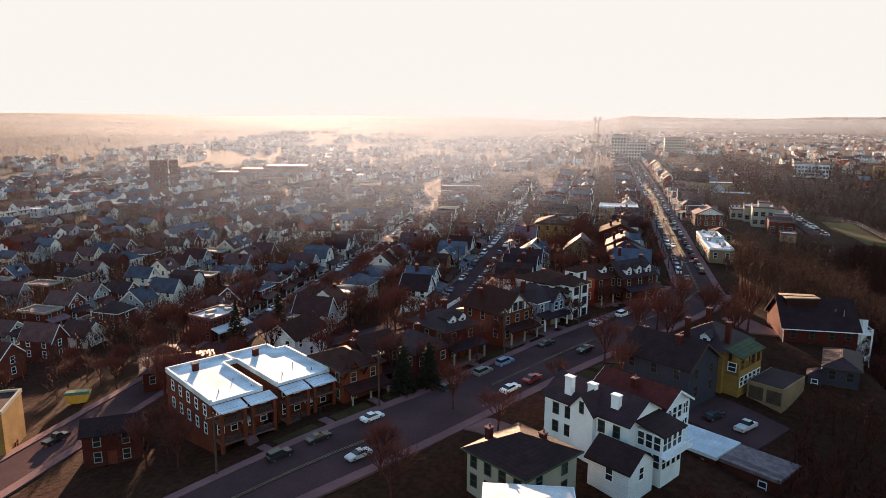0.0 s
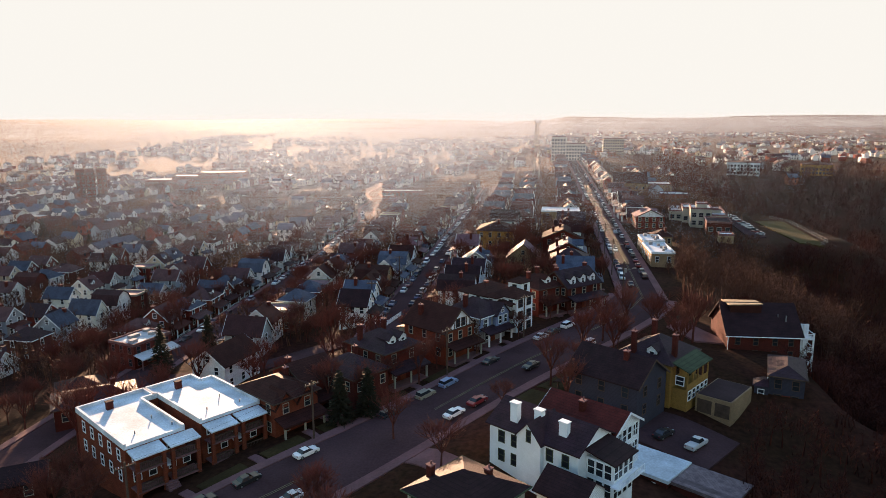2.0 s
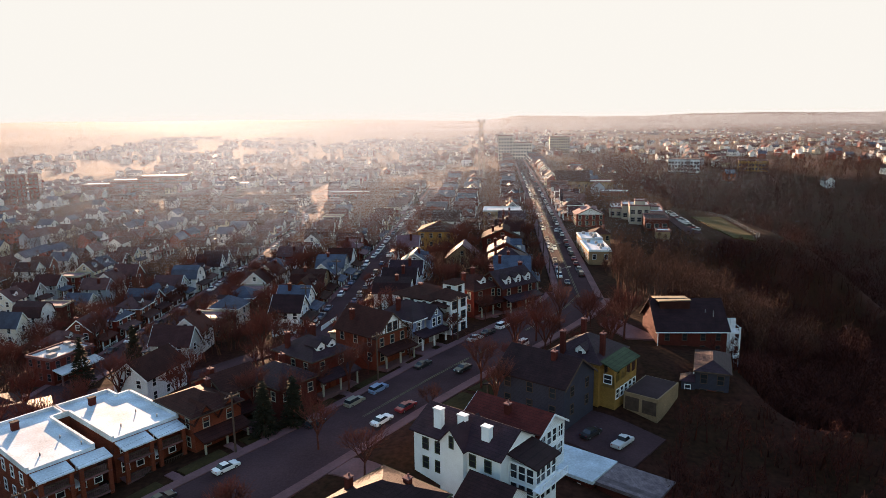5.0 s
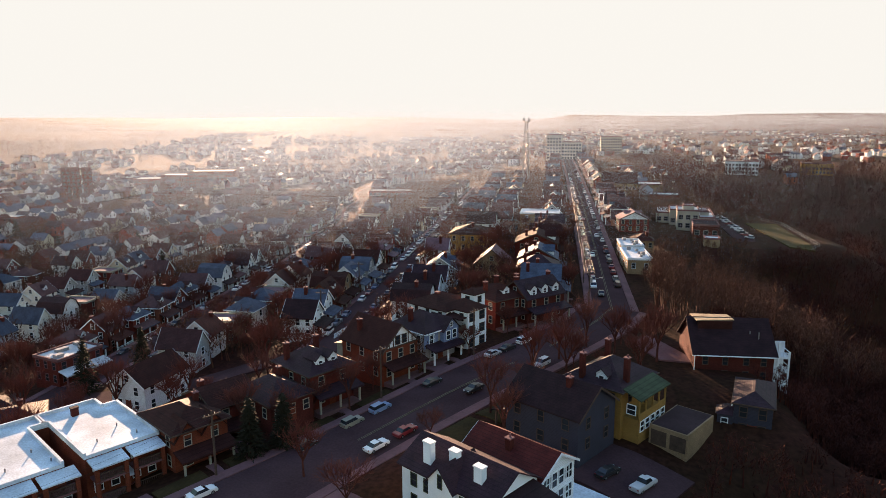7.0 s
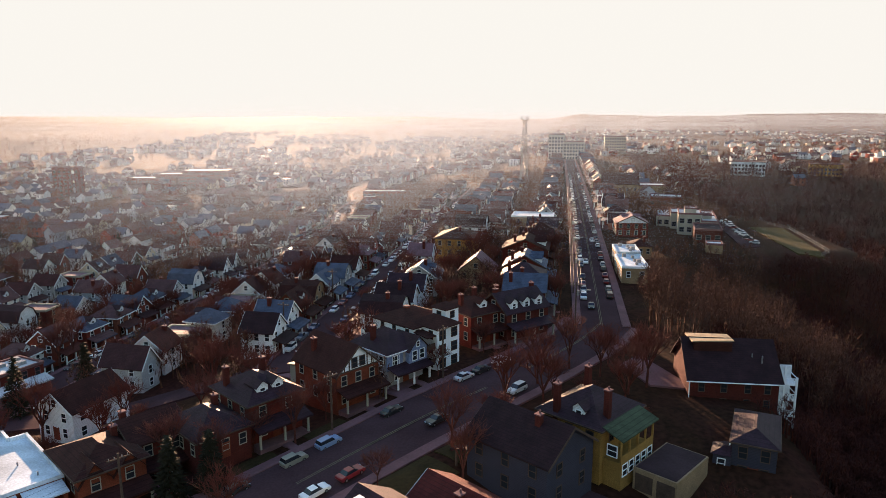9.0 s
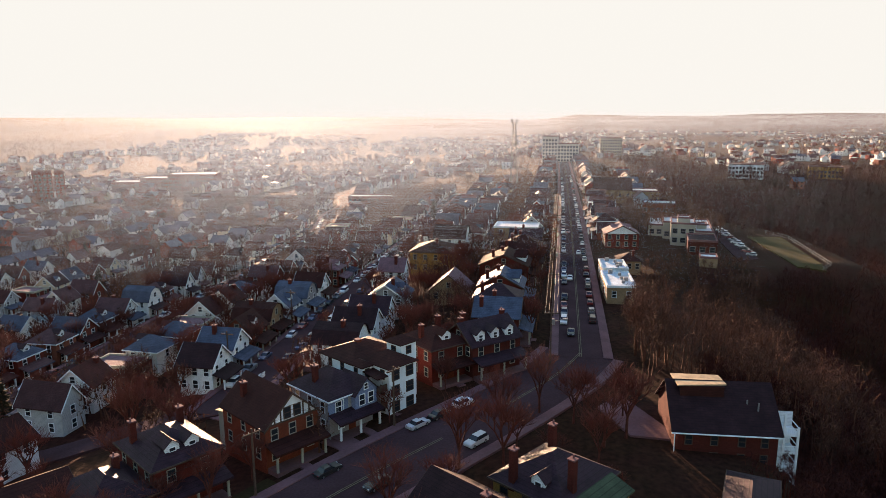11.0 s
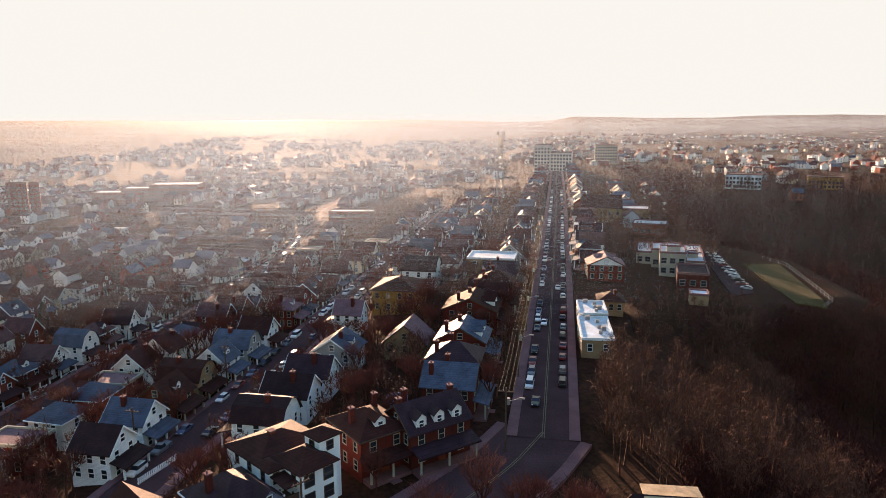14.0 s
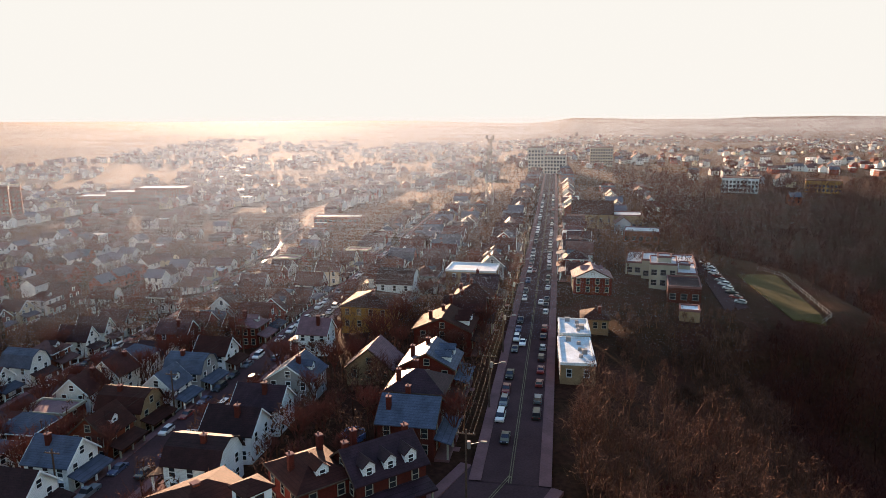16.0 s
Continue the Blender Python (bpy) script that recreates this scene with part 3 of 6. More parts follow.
def house(label, x, y, rz, w, d, floors=2, roof="gable", rise=2.6, wall="wall_mixed", cover="roof_mixed", trim="white", storey=2.9, lift=0.6, sink=0.0,
          front=2, sides=3, with_porch=True, chimneys=(), dormers=(), group="", name="house", gable_wall=None, porch_roof=None, over=0.4, back=2, ridge="y", z=None, attic=True, post_trim=None):
    """A house whose front looks to -y before its turn. ridge y: the gable faces the street."""
    zz = (ground(x, y) if z is None else z) - sink
    eaves = "pole_wood" if "brick" in wall else trim
    trim = "cream" if "brick" in wall and trim == "white" else trim
    h = thing(name, label, "house" if name == "house" else "building", x, y, zz, rz, group)
    top = lift + storey * floors
    sh = Shape()
    if roof == "gable":
        if ridge == "y":
            ring = [(-w / 2, -3), (w / 2, -3), (w / 2, top), (0, top + rise), (-w / 2, top)]
            sh.solid([(p, d / 2, q) for p, q in ring], [(p, -d / 2, q) for p, q in ring])
        else:
            ring = [(-d / 2, -3), (d / 2, -3), (d / 2, top), (0, top + rise), (-d / 2, top)]
            sh.solid([(-w / 2, p, q) for p, q in ring], [(w / 2, p, q) for p, q in ring])
    elif roof == "gambrel":
        ring = [(-w / 2, -3), (w / 2, -3), (w / 2, top), (w * 0.33, top + rise * 0.68), (0, top + rise), (-w * 0.33, top + rise * 0.68), (-w / 2, top)]
        if ridge == "y":
            sh.solid([(p, d / 2, q) for p, q in ring], [(p, -d / 2, q) for p, q in ring])
        else:
            ring = [(p * d / w, q) for p, q in ring]
            sh.solid([(-w / 2, p, q) for p, q in ring], [(w / 2, p, q) for p, q in ring])
    else:
        sh.box(-w / 2, w / 2, -d / 2, d / 2, -3, top)
    part("wall", sh, M[wall], h)
    sh = Shape()
    if roof == "gable":
        if ridge == "y":
            gable_slabs(sh, w / 2, -d / 2 - over, d / 2 + over, top, rise, over)
        else:
            gable_slabs(sh, d / 2, -w / 2 - over, w / 2 + over, top, rise, over)
            turned(sh, 1)
        part("roof", sh, M[cover], h)
        span = w if ridge == "y" else d
        run = d if ridge == "y" else w
        sl = rise / (span / 2)
        for e in (-1, 1):
            sh = Shape()
            yy, xo, zo, zr = e * (run / 2 + over + 0.02), span / 2 + over, top - sl * over, top + rise
            q = [(-xo, zo - 0.18), (0, zr - 0.18), (xo, zo - 0.18), (xo, zo + 0.12), (0, zr + 0.12), (-xo, zo + 0.12)]
            sh.solid([(p, yy + 0.05, r) for p, r in q], [(p, yy - 0.05, r) for p, r in q])
            turned(sh, ridge != "y")
            part("rake_trim", sh, M[eaves], h)
        if attic:
            if ridge == "y":
                put_window(h, 0, -d / 2, top + rise * 0.36, 0, 0.9, 1.15, trim)
            else:
                put_window(h, w / 2, 0, top + rise * 0.36, 90, 0.9, 1.15, trim)
                put_window(h, -w / 2, 0, top + rise * 0.36, -90, 0.9, 1.15, trim)
        if gable_wall:
            q = [(-span / 2 + 0.02, top), (span / 2 - 0.02, top), (0, top + rise - 0.02)]
            for e in (-1, 1):
                sh = Shape()
                sh.solid([(p, e * (run / 2 + 0.03) + 0.03, r) for p, r in q], [(p, e * (run / 2 + 0.03) - 0.03, r) for p, r in q])
                turned(sh, ridge != "y")
                part("gable_face", sh, M[gable_wall], h)
    elif roof == "hip":
        o = over
        rl = max(0.3, abs(d - w) / 2)
        r0, r1 = ((0, -rl), (0, rl)) if d >= w else ((-rl, 0), (rl, 0))
        c = [(-w / 2 - o, -d / 2 - o), (w / 2 + o, -d / 2 - o), (w / 2 + o, d / 2 + o), (-w / 2 - o, d / 2 + o)]
        b = [(p[0], p[1], top) for p in c]
        t = [(p[0], p[1], top + 0.18) for p in c]
        e0, e1 = (r0[0], r0[1], top + rise), (r1[0], r1[1], top + rise)
        sh.face(*b[::-1])
        for i in range(4):
            sh.face(b[i], b[(i + 1) % 4], t[(i + 1) % 4], t[i])
        if d >= w:
            sh.face(t[0], t[1], e0)
            sh.face(t[1], t[2], e1, e0)
            sh.face(t[2], t[3], e1)
            sh.face(t[3], t[0], e0, e1)
        else:
            sh.face(t[0], t[1], e1, e0)
            sh.face(t[1], t[2], e1)
            sh.face(t[2], t[3], e0, e1)
            sh.face(t[3], t[0], e0)
        part("roof", sh, M[cover], h)
        sh = Shape()
        for x0, x1, y0, y1 in ((-w / 2 - o - 0.1, w / 2 + o + 0.1, -d / 2 - o - 0.1, -d / 2 - o), (-w / 2 - o - 0.1, w / 2 + o + 0.1, d / 2 + o, d / 2 + o + 0.1),
                               (-w / 2 - o - 0.1, -w / 2 - o, -d / 2 - o, d / 2 + o), (w / 2 + o, w / 2 + o + 0.1, -d / 2 - o, d / 2 + o)):
            sh.box(x0, x1, y0, y1, top - 0.02, top + 0.16)
        part("gutter", sh, M[eaves], h)
    elif roof == "gambrel":
        span, run = (w, d) if ridge == "y" else (d, w)
        prof = [(-span / 2 - 0.3, top - 0.35), (-span * 0.33, top + rise * 0.68), (0, top + rise), (span * 0.33, top + rise * 0.68), (span / 2 + 0.3, top - 0.35)]
        for (xa, za), (xb, zb) in zip(prof, prof[1:]):
            q = [(xa, za + 0.02), (xb, zb + 0.02), (xb, zb + 0.18), (xa, za + 0.18)]
            sh.solid([(p[0], run / 2 + over, p[1]) for p in q], [(p[0], -run / 2 - over, p[1]) for p in q])
        turned(sh, ridge != "y")
        part("roof", sh, M[cover], h)
        put_window(h, 0, -d / 2, top + rise * 0.36, 0, 0.9, 1.2, trim)
    elif roof == "flat":
        sh.box(-w / 2 + 0.25, w / 2 - 0.25, -d / 2 + 0.25, d / 2 - 0.25, top - 0.1, top + 0.05)
        part("roof", sh, M[cover], h)
        sh = Shape()
        for x0, x1, y0, y1 in ((-w / 2 - 0.12, w / 2 + 0.12, -d / 2 - 0.12, -d / 2 + 0.25), (-w / 2 - 0.12, w / 2 + 0.12, d / 2 - 0.25, d / 2 + 0.12),
                               (-w / 2 - 0.12, -w / 2 + 0.25, -d / 2 + 0.25, d / 2 - 0.25), (w / 2 - 0.25, w / 2 + 0.12, -d / 2 + 0.25, d / 2 - 0.25)):
            sh.box(x0, x1, y0, y1, top - 0.15, top + 0.4)
        part("parapet", sh, M[trim], h)
    window_rows(h, w, d, floors, lift, storey, front, sides, back, trim, skip_front_low=with_porch)
    if with_porch:
        porch(h, -w / 2 + 0.15, w / 2 - 0.15, -d / 2 - 2.2, -d / 2, lift, lift + 2.45, post_trim or trim, porch_roof or cover, 3 if w > 6 else 2, rail=bool(group))
    front_door(h, 0, -d / 2, lift)
    for cx, cy, hh in chimneys:
        chimney(h, cx, cy, top - 0.5, top + hh)
    for dx, dy, dz, side in dormers:
        dormer(h, dx, dy, top + dz, side, roof=cover)
    return h


# ---- trees ----
def bare_tree_shapes(seed, height, spread, twigs=9, sides=5):
    """A leafless tree: tapered trunk with forking limbs, and a crown of many fine twigs."""
    rng = random.Random(seed)
    wood, fine = Shape(), Shape()

    def grow(p, d, length, r, level):
        q = p + d * length
        wood.tube(p, q, r, r * 0.66, sides if level < 2 else 3)
        if level >= 3:
            for _ in range(twigs):
                w = (d + Vector((rng.uniform(-1, 1), rng.uniform(-1, 1), rng.uniform(-0.35, 0.9))) * 0.85).normalized()
                a = p.lerp(q, rng.uniform(0.2, 1.0))
                b = a + w * length * rng.uniform(0.7, 1.5)
                fine.tube(a, b, 0.034, 0.014, 3)
                for _ in range(2):
                    w2 = (w + Vector((rng.uniform(-1, 1), rng.uniform(-1, 1), rng.uniform(-0.3, 0.9))) * 0.7).normalized()
                    c = a.lerp(b, rng.uniform(0.35, 0.9))
                    fine.tube(c, c + w2 * length * rng.uniform(0.35, 0.8), 0.026, 0.011, 3)
            return
        n = rng.choice((3, 4)) if level else 5
        turn = rng.uniform(0, 6.28)
        for i in range(n):
            w = turn + i * 6.283 / n + rng.uniform(-0.4, 0.4)
            tilt = spread * rng.uniform(0.55, 1.1)
            side = Vector((math.cos(w), math.sin(w), 0))
            nd = (d * math.cos(tilt) + side * math.sin(tilt) + Vector((0, 0, 0.15))).normalized()
            grow(p.lerp(q, rng.uniform(0.72, 1.0)), nd, length * rng.uniform(0.62, 0.85), r * 0.6, level + 1)

    grow(Vector((0, 0, -0.4)), Vector((rng.uniform(-0.05, 0.05), rng.uniform(-0.05, 0.05), 1)), height * 0.32, height * 0.021, 0)
    return wood, fine


TREE_KINDS = []
for _i, (_h, _s, _t) in enumerate(((11, 0.62, 4), (13, 0.55, 4), (8.5, 0.75, 4), (15, 0.5, 4), (9.5, 0.6, 5))):
    _wood, _fine = bare_tree_shapes(40 + _i, _h, _s, _t)
    TREE_KINDS.append((_wood.mesh("trunk", [M["bark"]]), _fine.mesh("crown", [M["twig"]])))


def bare_tree(x, y, kind, size, turn, label="leafless brown tree with a fine twiggy crown", group="bare trees"):
    t = thing("tree", label, "tree", x, y, ground(x, y), turn, group)
    t.scale = (size, size, size)
    part("trunk", TREE_KINDS[kind][0], M["bark"], t)
    part("crown", TREE_KINDS[kind][1], M["twig"], t)
    return t


def conifer(x, y, height, width):
    t = thing("conifer_tree", "dark green conical evergreen tree on a lawn", "tree", x, y, ground(x, y), 0, "evergreens")
    rng = random.Random(int(x * 31 + y * 7))
    sh = Shape()
    sh.tube((0, 0, -0.4), (0, 0, height * 0.9), 0.2, 0.04, 6)
    part("trunk", sh, M["bark"], t)
    sh = Shape()
    for i in range(900):
        u = rng.random() ** 0.7
        z = height * (1 - u) * 0.95 + 0.3
        r = width * 0.5 * u * rng.uniform(0.35, 1.05)
        w = rng.uniform(0, 6.283)
        c = Vector((math.cos(w) * r, math.sin(w) * r, z))
        o = Vector((math.cos(w), math.sin(w), rng.uniform(-0.5, 0.25))).normalized()
        e = Vector((-math.sin(w), math.cos(w), rng.uniform(-0.3, 0.3)))
        ln, wd = rng.uniform(0.4, 0.9), rng.uniform(0.12, 0.25)
        sh.face(c - e * wd, c + o * ln, c + e * wd, c + Vector((0, 0, 0.18)))
        sh.face(c - e * wd, c + Vector((0, 0, -0.1)), c + e * wd, c + o * ln)
    part("crown", sh, M["needle"], t)
    return t


def woods(name, label, spots, rng, mat_name="woods_twig", twigs=60, thick=0.11):
    """Leafless woodland, past counting: trunks, limbs and upswept twigs in one body."""
    sh = Shape()
    for x, y, hgt in spots:
        z = ground(x, y)
        r = hgt * 0.24
        top = Vector((x + rng.uniform(-0.6, 0.6), y + rng.uniform(-0.6, 0.6), z + hgt * 0.55))
        base = Vector((x, y, z - 0.5))
        e = 0.16
        for k in range(3):
            w, v = k * 2.094, (k + 1) * 2.094
            sh.face(base + Vector((math.cos(w), math.sin(w), 0)) * e * 1.4, base + Vector((math.cos(v), math.sin(v), 0)) * e * 1.4, top)
        for i in range(twigs):
            w, u = rng.uniform(0, 6.283), rng.random() ** 0.5
            out = Vector((math.cos(w), math.sin(w), 0))
            b = Vector((x, y, z + hgt * (1.0 - 0.42 * u * u) + rng.uniform(-0.16, 0.05) * hgt)) + out * r * u * rng.uniform(0.8, 1.25)
            a = b - out * r * 0.45 * u - Vector((rng.uniform(-0.5, 0.5), rng.uniform(-0.5, 0.5), hgt * rng.uniform(0.08, 0.24)))
            s = Vector((rng.uniform(-1, 1), rng.uniform(-1, 1), rng.uniform(-0.5, 0.5))) * thick
            sh.face(a - s, a + s, b)
            for _ in range(3):
                c = a.lerp(b, rng.uniform(0.3, 1.0))
                q = c + Vector((rng.uniform(-1, 1), rng.uniform(-1, 1), rng.uniform(-0.5, 0.9))) * hgt * 0.12
                s2 = Vector((rng.uniform(-1, 1), rng.uniform(-1, 1), rng.uniform(-0.6, 0.6))) * thick * 0.75
                sh.face(c - s2, c + s2, q)
    ob = new(name, sh.mesh(name, [M[mat_name]]))
    return tagged(ob, label, "woodland", kind="stuff")


# ---- vehicles ----
def car_shapes(kind):
    """Body, cabin glass and wheel of one of four kinds, pointing to +y."""
    L, W, H = {"sedan": (4.7, 1.82, 1.45), "suv": (4.6, 1.88, 1.72), "hatch": (4.1, 1.76, 1.5), "pickup": (5.4, 1.92, 1.8), "van": (5.0, 1.95, 1.85)}[kind]
    prof = {
        "sedan": [(-0.5, 0.55), (-0.5, 0.85), (-0.46, 0.95), (-0.32, 0.98), (-0.2, H), (0.06, H), (0.22, 0.98), (0.44, 0.86), (0.5, 0.68), (0.5, 0.45)],
        "suv": [(-0.5, 0.55), (-0.5, 1.0), (-0.49, 1.1), (-0.46, 1.12), (-0.42, H), (0.08, H), (0.22, 1.1), (0.44, 1.0), (0.5, 0.8), (0.5, 0.45)],
        "hatch": [(-0.5, 0.5), (-0.5, 0.9), (-0.49, 0.98), (-0.47, 1.0), (-0.4, H), (0.08, H), (0.26, 0.98), (0.45, 0.86), (0.5, 0.7), (0.5, 0.45)],
        "pickup": [(-0.5, 0.6), (-0.5, 1.05), (-0.49, 1.08), (-0.1, 1.08), (-0.07, H), (0.14, H), (0.25, 1.12), (0.46, 1.05), (0.5, 0.85), (0.5, 0.5)],
        "van": [(-0.5, 0.5), (-0.5, 1.0), (-0.49, 1.1), (-0.48, 1.12), (-0.45, H), (0.18, H), (0.32, 1.1), (0.46, 0.98), (0.5, 0.8), (0.5, 0.45)],
    }[kind]
    body = Shape()
    lower = [(y * L, z) for y, z in (prof[0], prof[1], prof[2], prof[3])] + [(y * L, z) for y, z in prof[6:]]
    low = [(-0.5 * L + 0.1, 0.28), (0.5 * L - 0.1, 0.28)]
    ring = [low[0]] + lower + [low[1]]
    inset = lambda z: W / 2 - max(0, z - 0.7) * 0.22 - (0.05 if z < 0.4 else 0)
    body.solid([(-inset(z), y, z) for y, z in ring], [(inset(z), y, z) for y, z in ring])
    roof = [(y * L, z) for y, z in (prof[4], prof[5])]
    body.solid([(-W / 2 + 0.24, roof[0][0], H - 0.05), (W / 2 - 0.24, roof[0][0], H - 0.05), (W / 2 - 0.24, roof[1][0], H - 0.05), (-W / 2 + 0.24, roof[1][0], H - 0.05)],
               [(-W / 2 + 0.30, roof[0][0] + 0.05, H + 0.02), (W / 2 - 0.30, roof[0][0] + 0.05, H + 0.02), (W / 2 - 0.30, roof[1][0] - 0.05, H + 0.02), (-W / 2 + 0.30, roof[1][0] - 0.05, H + 0.02)])
    cab = Shape()
    y3, y6 = prof[3][0] * L, prof[6][0] * L
    zb = min(prof[3][1], prof[6][1]) - 0.02
    cab.solid([(-W / 2 + 0.09, y3, zb), (W / 2 - 0.09, y3, zb), (W / 2 - 0.09, y6, zb), (-W / 2 + 0.09, y6, zb)],
              [(-W / 2 + 0.25, roof[0][0], H - 0.03), (W / 2 - 0.25, roof[0][0], H - 0.03), (W / 2 - 0.25, roof[1][0], H - 0.03), (-W / 2 + 0.25, roof[1][0], H - 0.03)])
    wheel = Shape()
    wheel.tube((-0.11, 0, 0), (0.11, 0, 0), 0.33, 0.33, 12)
    wheel.tube((-0.125, 0, 0), (0.125, 0, 0), 0.2, 0.2, 8, 1)
    lamp = Shape()
    lamp.box(-0.17, 0.17, L / 2 - 0.06, L / 2 + 0.015, 0.62, 0.78)
    tail = Shape()
    tail.box(-0.14, 0.14, -L / 2 - 0.015, -L / 2 + 0.06, 0.72, 0.9)
    return body, cab, wheel, lamp, tail, L, W


_car_meshes = {}
CAR_SIZE = 0.92


def car(kind, paint, x, y, rz, label, group="", z=None):
    if kind not in _car_meshes:
        b, c, w, la, ta, L, W = car_shapes(kind)
        _car_meshes[kind] = (b, c.mesh("cabin_glass", [M["glass"]]), w.mesh("wheel", [M["tyre"], M["steel"]]), la.mesh("headlight", [M["membrane"]]), ta.mesh("tail_light", [M["car_red"]]), L, W, {})
    b, c, w, la, ta, L, W, painted = _car_meshes[kind]
    if paint not in painted:
        painted[paint] = b.mesh("body", [M[paint]])
    zz = ground(x, y) if z is None else z
    d = Vector((-math.sin(radians(rz)), math.cos(radians(rz))))
    slope = math.degrees(math.atan2(ground(x + d.x * 2, y + d.y * 2) - ground(x - d.x * 2, y - d.y * 2), 4))
    t = thing("car", label, "car", x, y, zz + 0.05, rz, group)
    t.matrix_basis = pose(x, y, zz + 0.05, slope, 0, rz)
    t.scale = (CAR_SIZE,) * 3
    part("body", painted[paint], [], t)
    part("cabin_glass", c, [], t)
    for sx in (-1, 1):
        for sy in (-0.31, 0.31):
            o = part("wheel", w, [], t)
            o.location = (sx * (W / 2 - 0.12), sy * L, 0.33)
    for sx in (-1, 1):
        part("headlight", la, [], t).location = (sx * (W / 2 - 0.35), 0, 0)
        part("tail_light", ta, [], t).location = (sx * (W / 2 - 0.28), 0, 0)
    return t


# ---- the houses by the side street ----
TAKEN = []


def take(x, y, r):
    TAKEN.append((x, y, r))


def is_free(x, y, r):
    return all((x - a) ** 2 + (y - b) ** 2 > (r + c) ** 2 for a, b, c in TAKEN)


def at_street(s, n, r=6.0):
    x, y = st(s, n)
    take(x, y, r)
    return x, y


def flat_duplex():
    """Two joined brick flats with white membrane roofs, a light well and two-storey porches."""
    x, y = at_street(-28.8, -25, 13)
    z = -5.6
    for i, (s0, s1) in enumerate(((-38.6, -29.3), (-28.3, -19.0))):
        cx, cy = st((s0 + s1) / 2, -25)
        h = thing("apartment_house", "brown brick flats with a white membrane roof and stacked front porches", "apartment house", cx, cy, z, FAR_SIDE, "twin brick flats")
        w, d, top = s1 - s0, 16.8, 6.25
        sh = Shape()
        ya, yb = -8.3, 8.5
        x0, x1 = -w / 2, w / 2
        if i == 0:
            ring = [(x0, ya), (x1 - 1.3, ya), (x1 - 1.3, yb - 3.6), (x1 + 0.5, yb - 3.6), (x1 + 0.5, yb), (x0, yb)]
        else:
            ring = [(x0 - 0.5, yb - 3.6), (x0, yb - 3.6), (x0, ya), (x1, ya), (x1, yb - 3.0), (x1 - 2.0, yb - 3.0), (x1 - 2.0, yb), (x0 - 0.5, yb)]
        sh.solid([(p, q, -3) for p, q in ring], [(p, q, top) for p, q in ring])
        part("wall", sh, M["brown_brick"], h)
        sh = Shape()
        sh.solid([(p * 0.985, q * 0.985, top + 0.004) for p, q in ring], [(p * 0.985, q * 0.985, top + 0.05) for p, q in ring])
        part("roof", sh, M["membrane"], h, "bluish white roof membrane blotched with grey stains and painted shade")
        sh = Shape()
        for (ax, ay), (bx, by) in zip(ring, ring[1:] + ring[:1]):
            a, b = Vector((ax, ay, 0)), Vector((bx, by, 0))
            e = (b - a).normalized()
            c = Vector((-e.y, e.x, 0)) * 0.28
            hi = top + (0.55 if max(ay, by) > ya + 0.1 else 0.22)
            o = Vector((e.y, -e.x, 0)) * 0.06
            q = [a + o, b + o, b + c, a + c]
            sh.solid([(p.x, p.y, top - 0.25) for p in q], [(p.x, p.y, hi) for p in q])
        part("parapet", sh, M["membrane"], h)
        chimney(h, -w * 0.12, 5.4, top, top + 1.15, 0.9, 0.7, "dark_brick", "tar")
        for q in ((1.6, -2.2), (-2.0, -5.2), (2.6, -6.3)):
            sh = Shape()
            sh.tube((q[0], q[1], top), (q[0], q[1], top + 0.5), 0.09, 0.09, 6)
            part("vent_pipe", sh, M["steel"], h)
        for c in (-w / 4, w / 4):
            bx0, bx1 = c - 1.95, c + 1.95
            for lvl, m in ((0.75, "concrete"), (3.6, "concrete")):
                sh = Shape()
                sh.box(bx0, bx1, ya - 2.3, ya, lvl - 0.2, lvl)
                part("balcony_floor", sh, M[m], h)
                sh = Shape()
                sh.box(bx0 + 0.3, bx1 - 0.3, ya - 2.2, ya - 2.12, lvl + 0.85, lvl + 0.95)
                sh.box(bx0 + 0.3, bx1 - 0.3, ya - 2.2, ya - 2.12, lvl + 0.1, lvl + 0.18)
                for k in range(14):
                    px = bx0 + 0.4 + (bx1 - bx0 - 0.8) * k / 13
                    sh.box(px - 0.02, px + 0.02, ya - 2.19, ya - 2.13, lvl + 0.1, lvl + 0.9)
                part("railing", sh, M["pole_wood"], h)
            for px in (bx0 + 0.22, bx1 - 0.22):
                sh = Shape()
                sh.box(px - 0.24, px + 0.24, ya - 2.3, ya - 1.85, -2.5, 5.35)
                part("pillar", sh, M["brown_brick"], h)
            sh = Shape()
            sh.solid([(bx0 - 0.15, ya - 2.5, 5.3), (bx1 + 0.15, ya - 2.5, 5.3), (bx1 + 0.15, ya - 0.02, 5.7), (bx0 - 0.15, ya - 0.02, 5.7)],
                     [(bx0 - 0.15, ya - 2.5, 5.48), (bx1 + 0.15, ya - 2.5, 5.48), (bx1 + 0.15, ya - 0.02, 5.88), (bx0 - 0.15, ya - 0.02, 5.88)])
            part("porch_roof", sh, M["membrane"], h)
            for f in (1.9, 4.7):
                for dx in (-1.0, 1.0):
                    put_window(h, c + dx, ya, f + 0.2, 0, 0.9, 1.5)
        sh = Shape()
        sh.solid([(-0.85, ya - 1.9, 2.7), (0.85, ya - 1.9, 2.7), (0.85, ya, 3.2), (-0.85, ya, 3.2)], [(-0.85, ya - 1.9, 2.85), (0.85, ya - 1.9, 2.85), (0.85, ya, 3.35), (-0.85, ya, 3.35)])
        part("entry_roof", sh, M["silver_roof"], h)
        front_door(h, 0, ya, 0.75)
        sh = Shape()
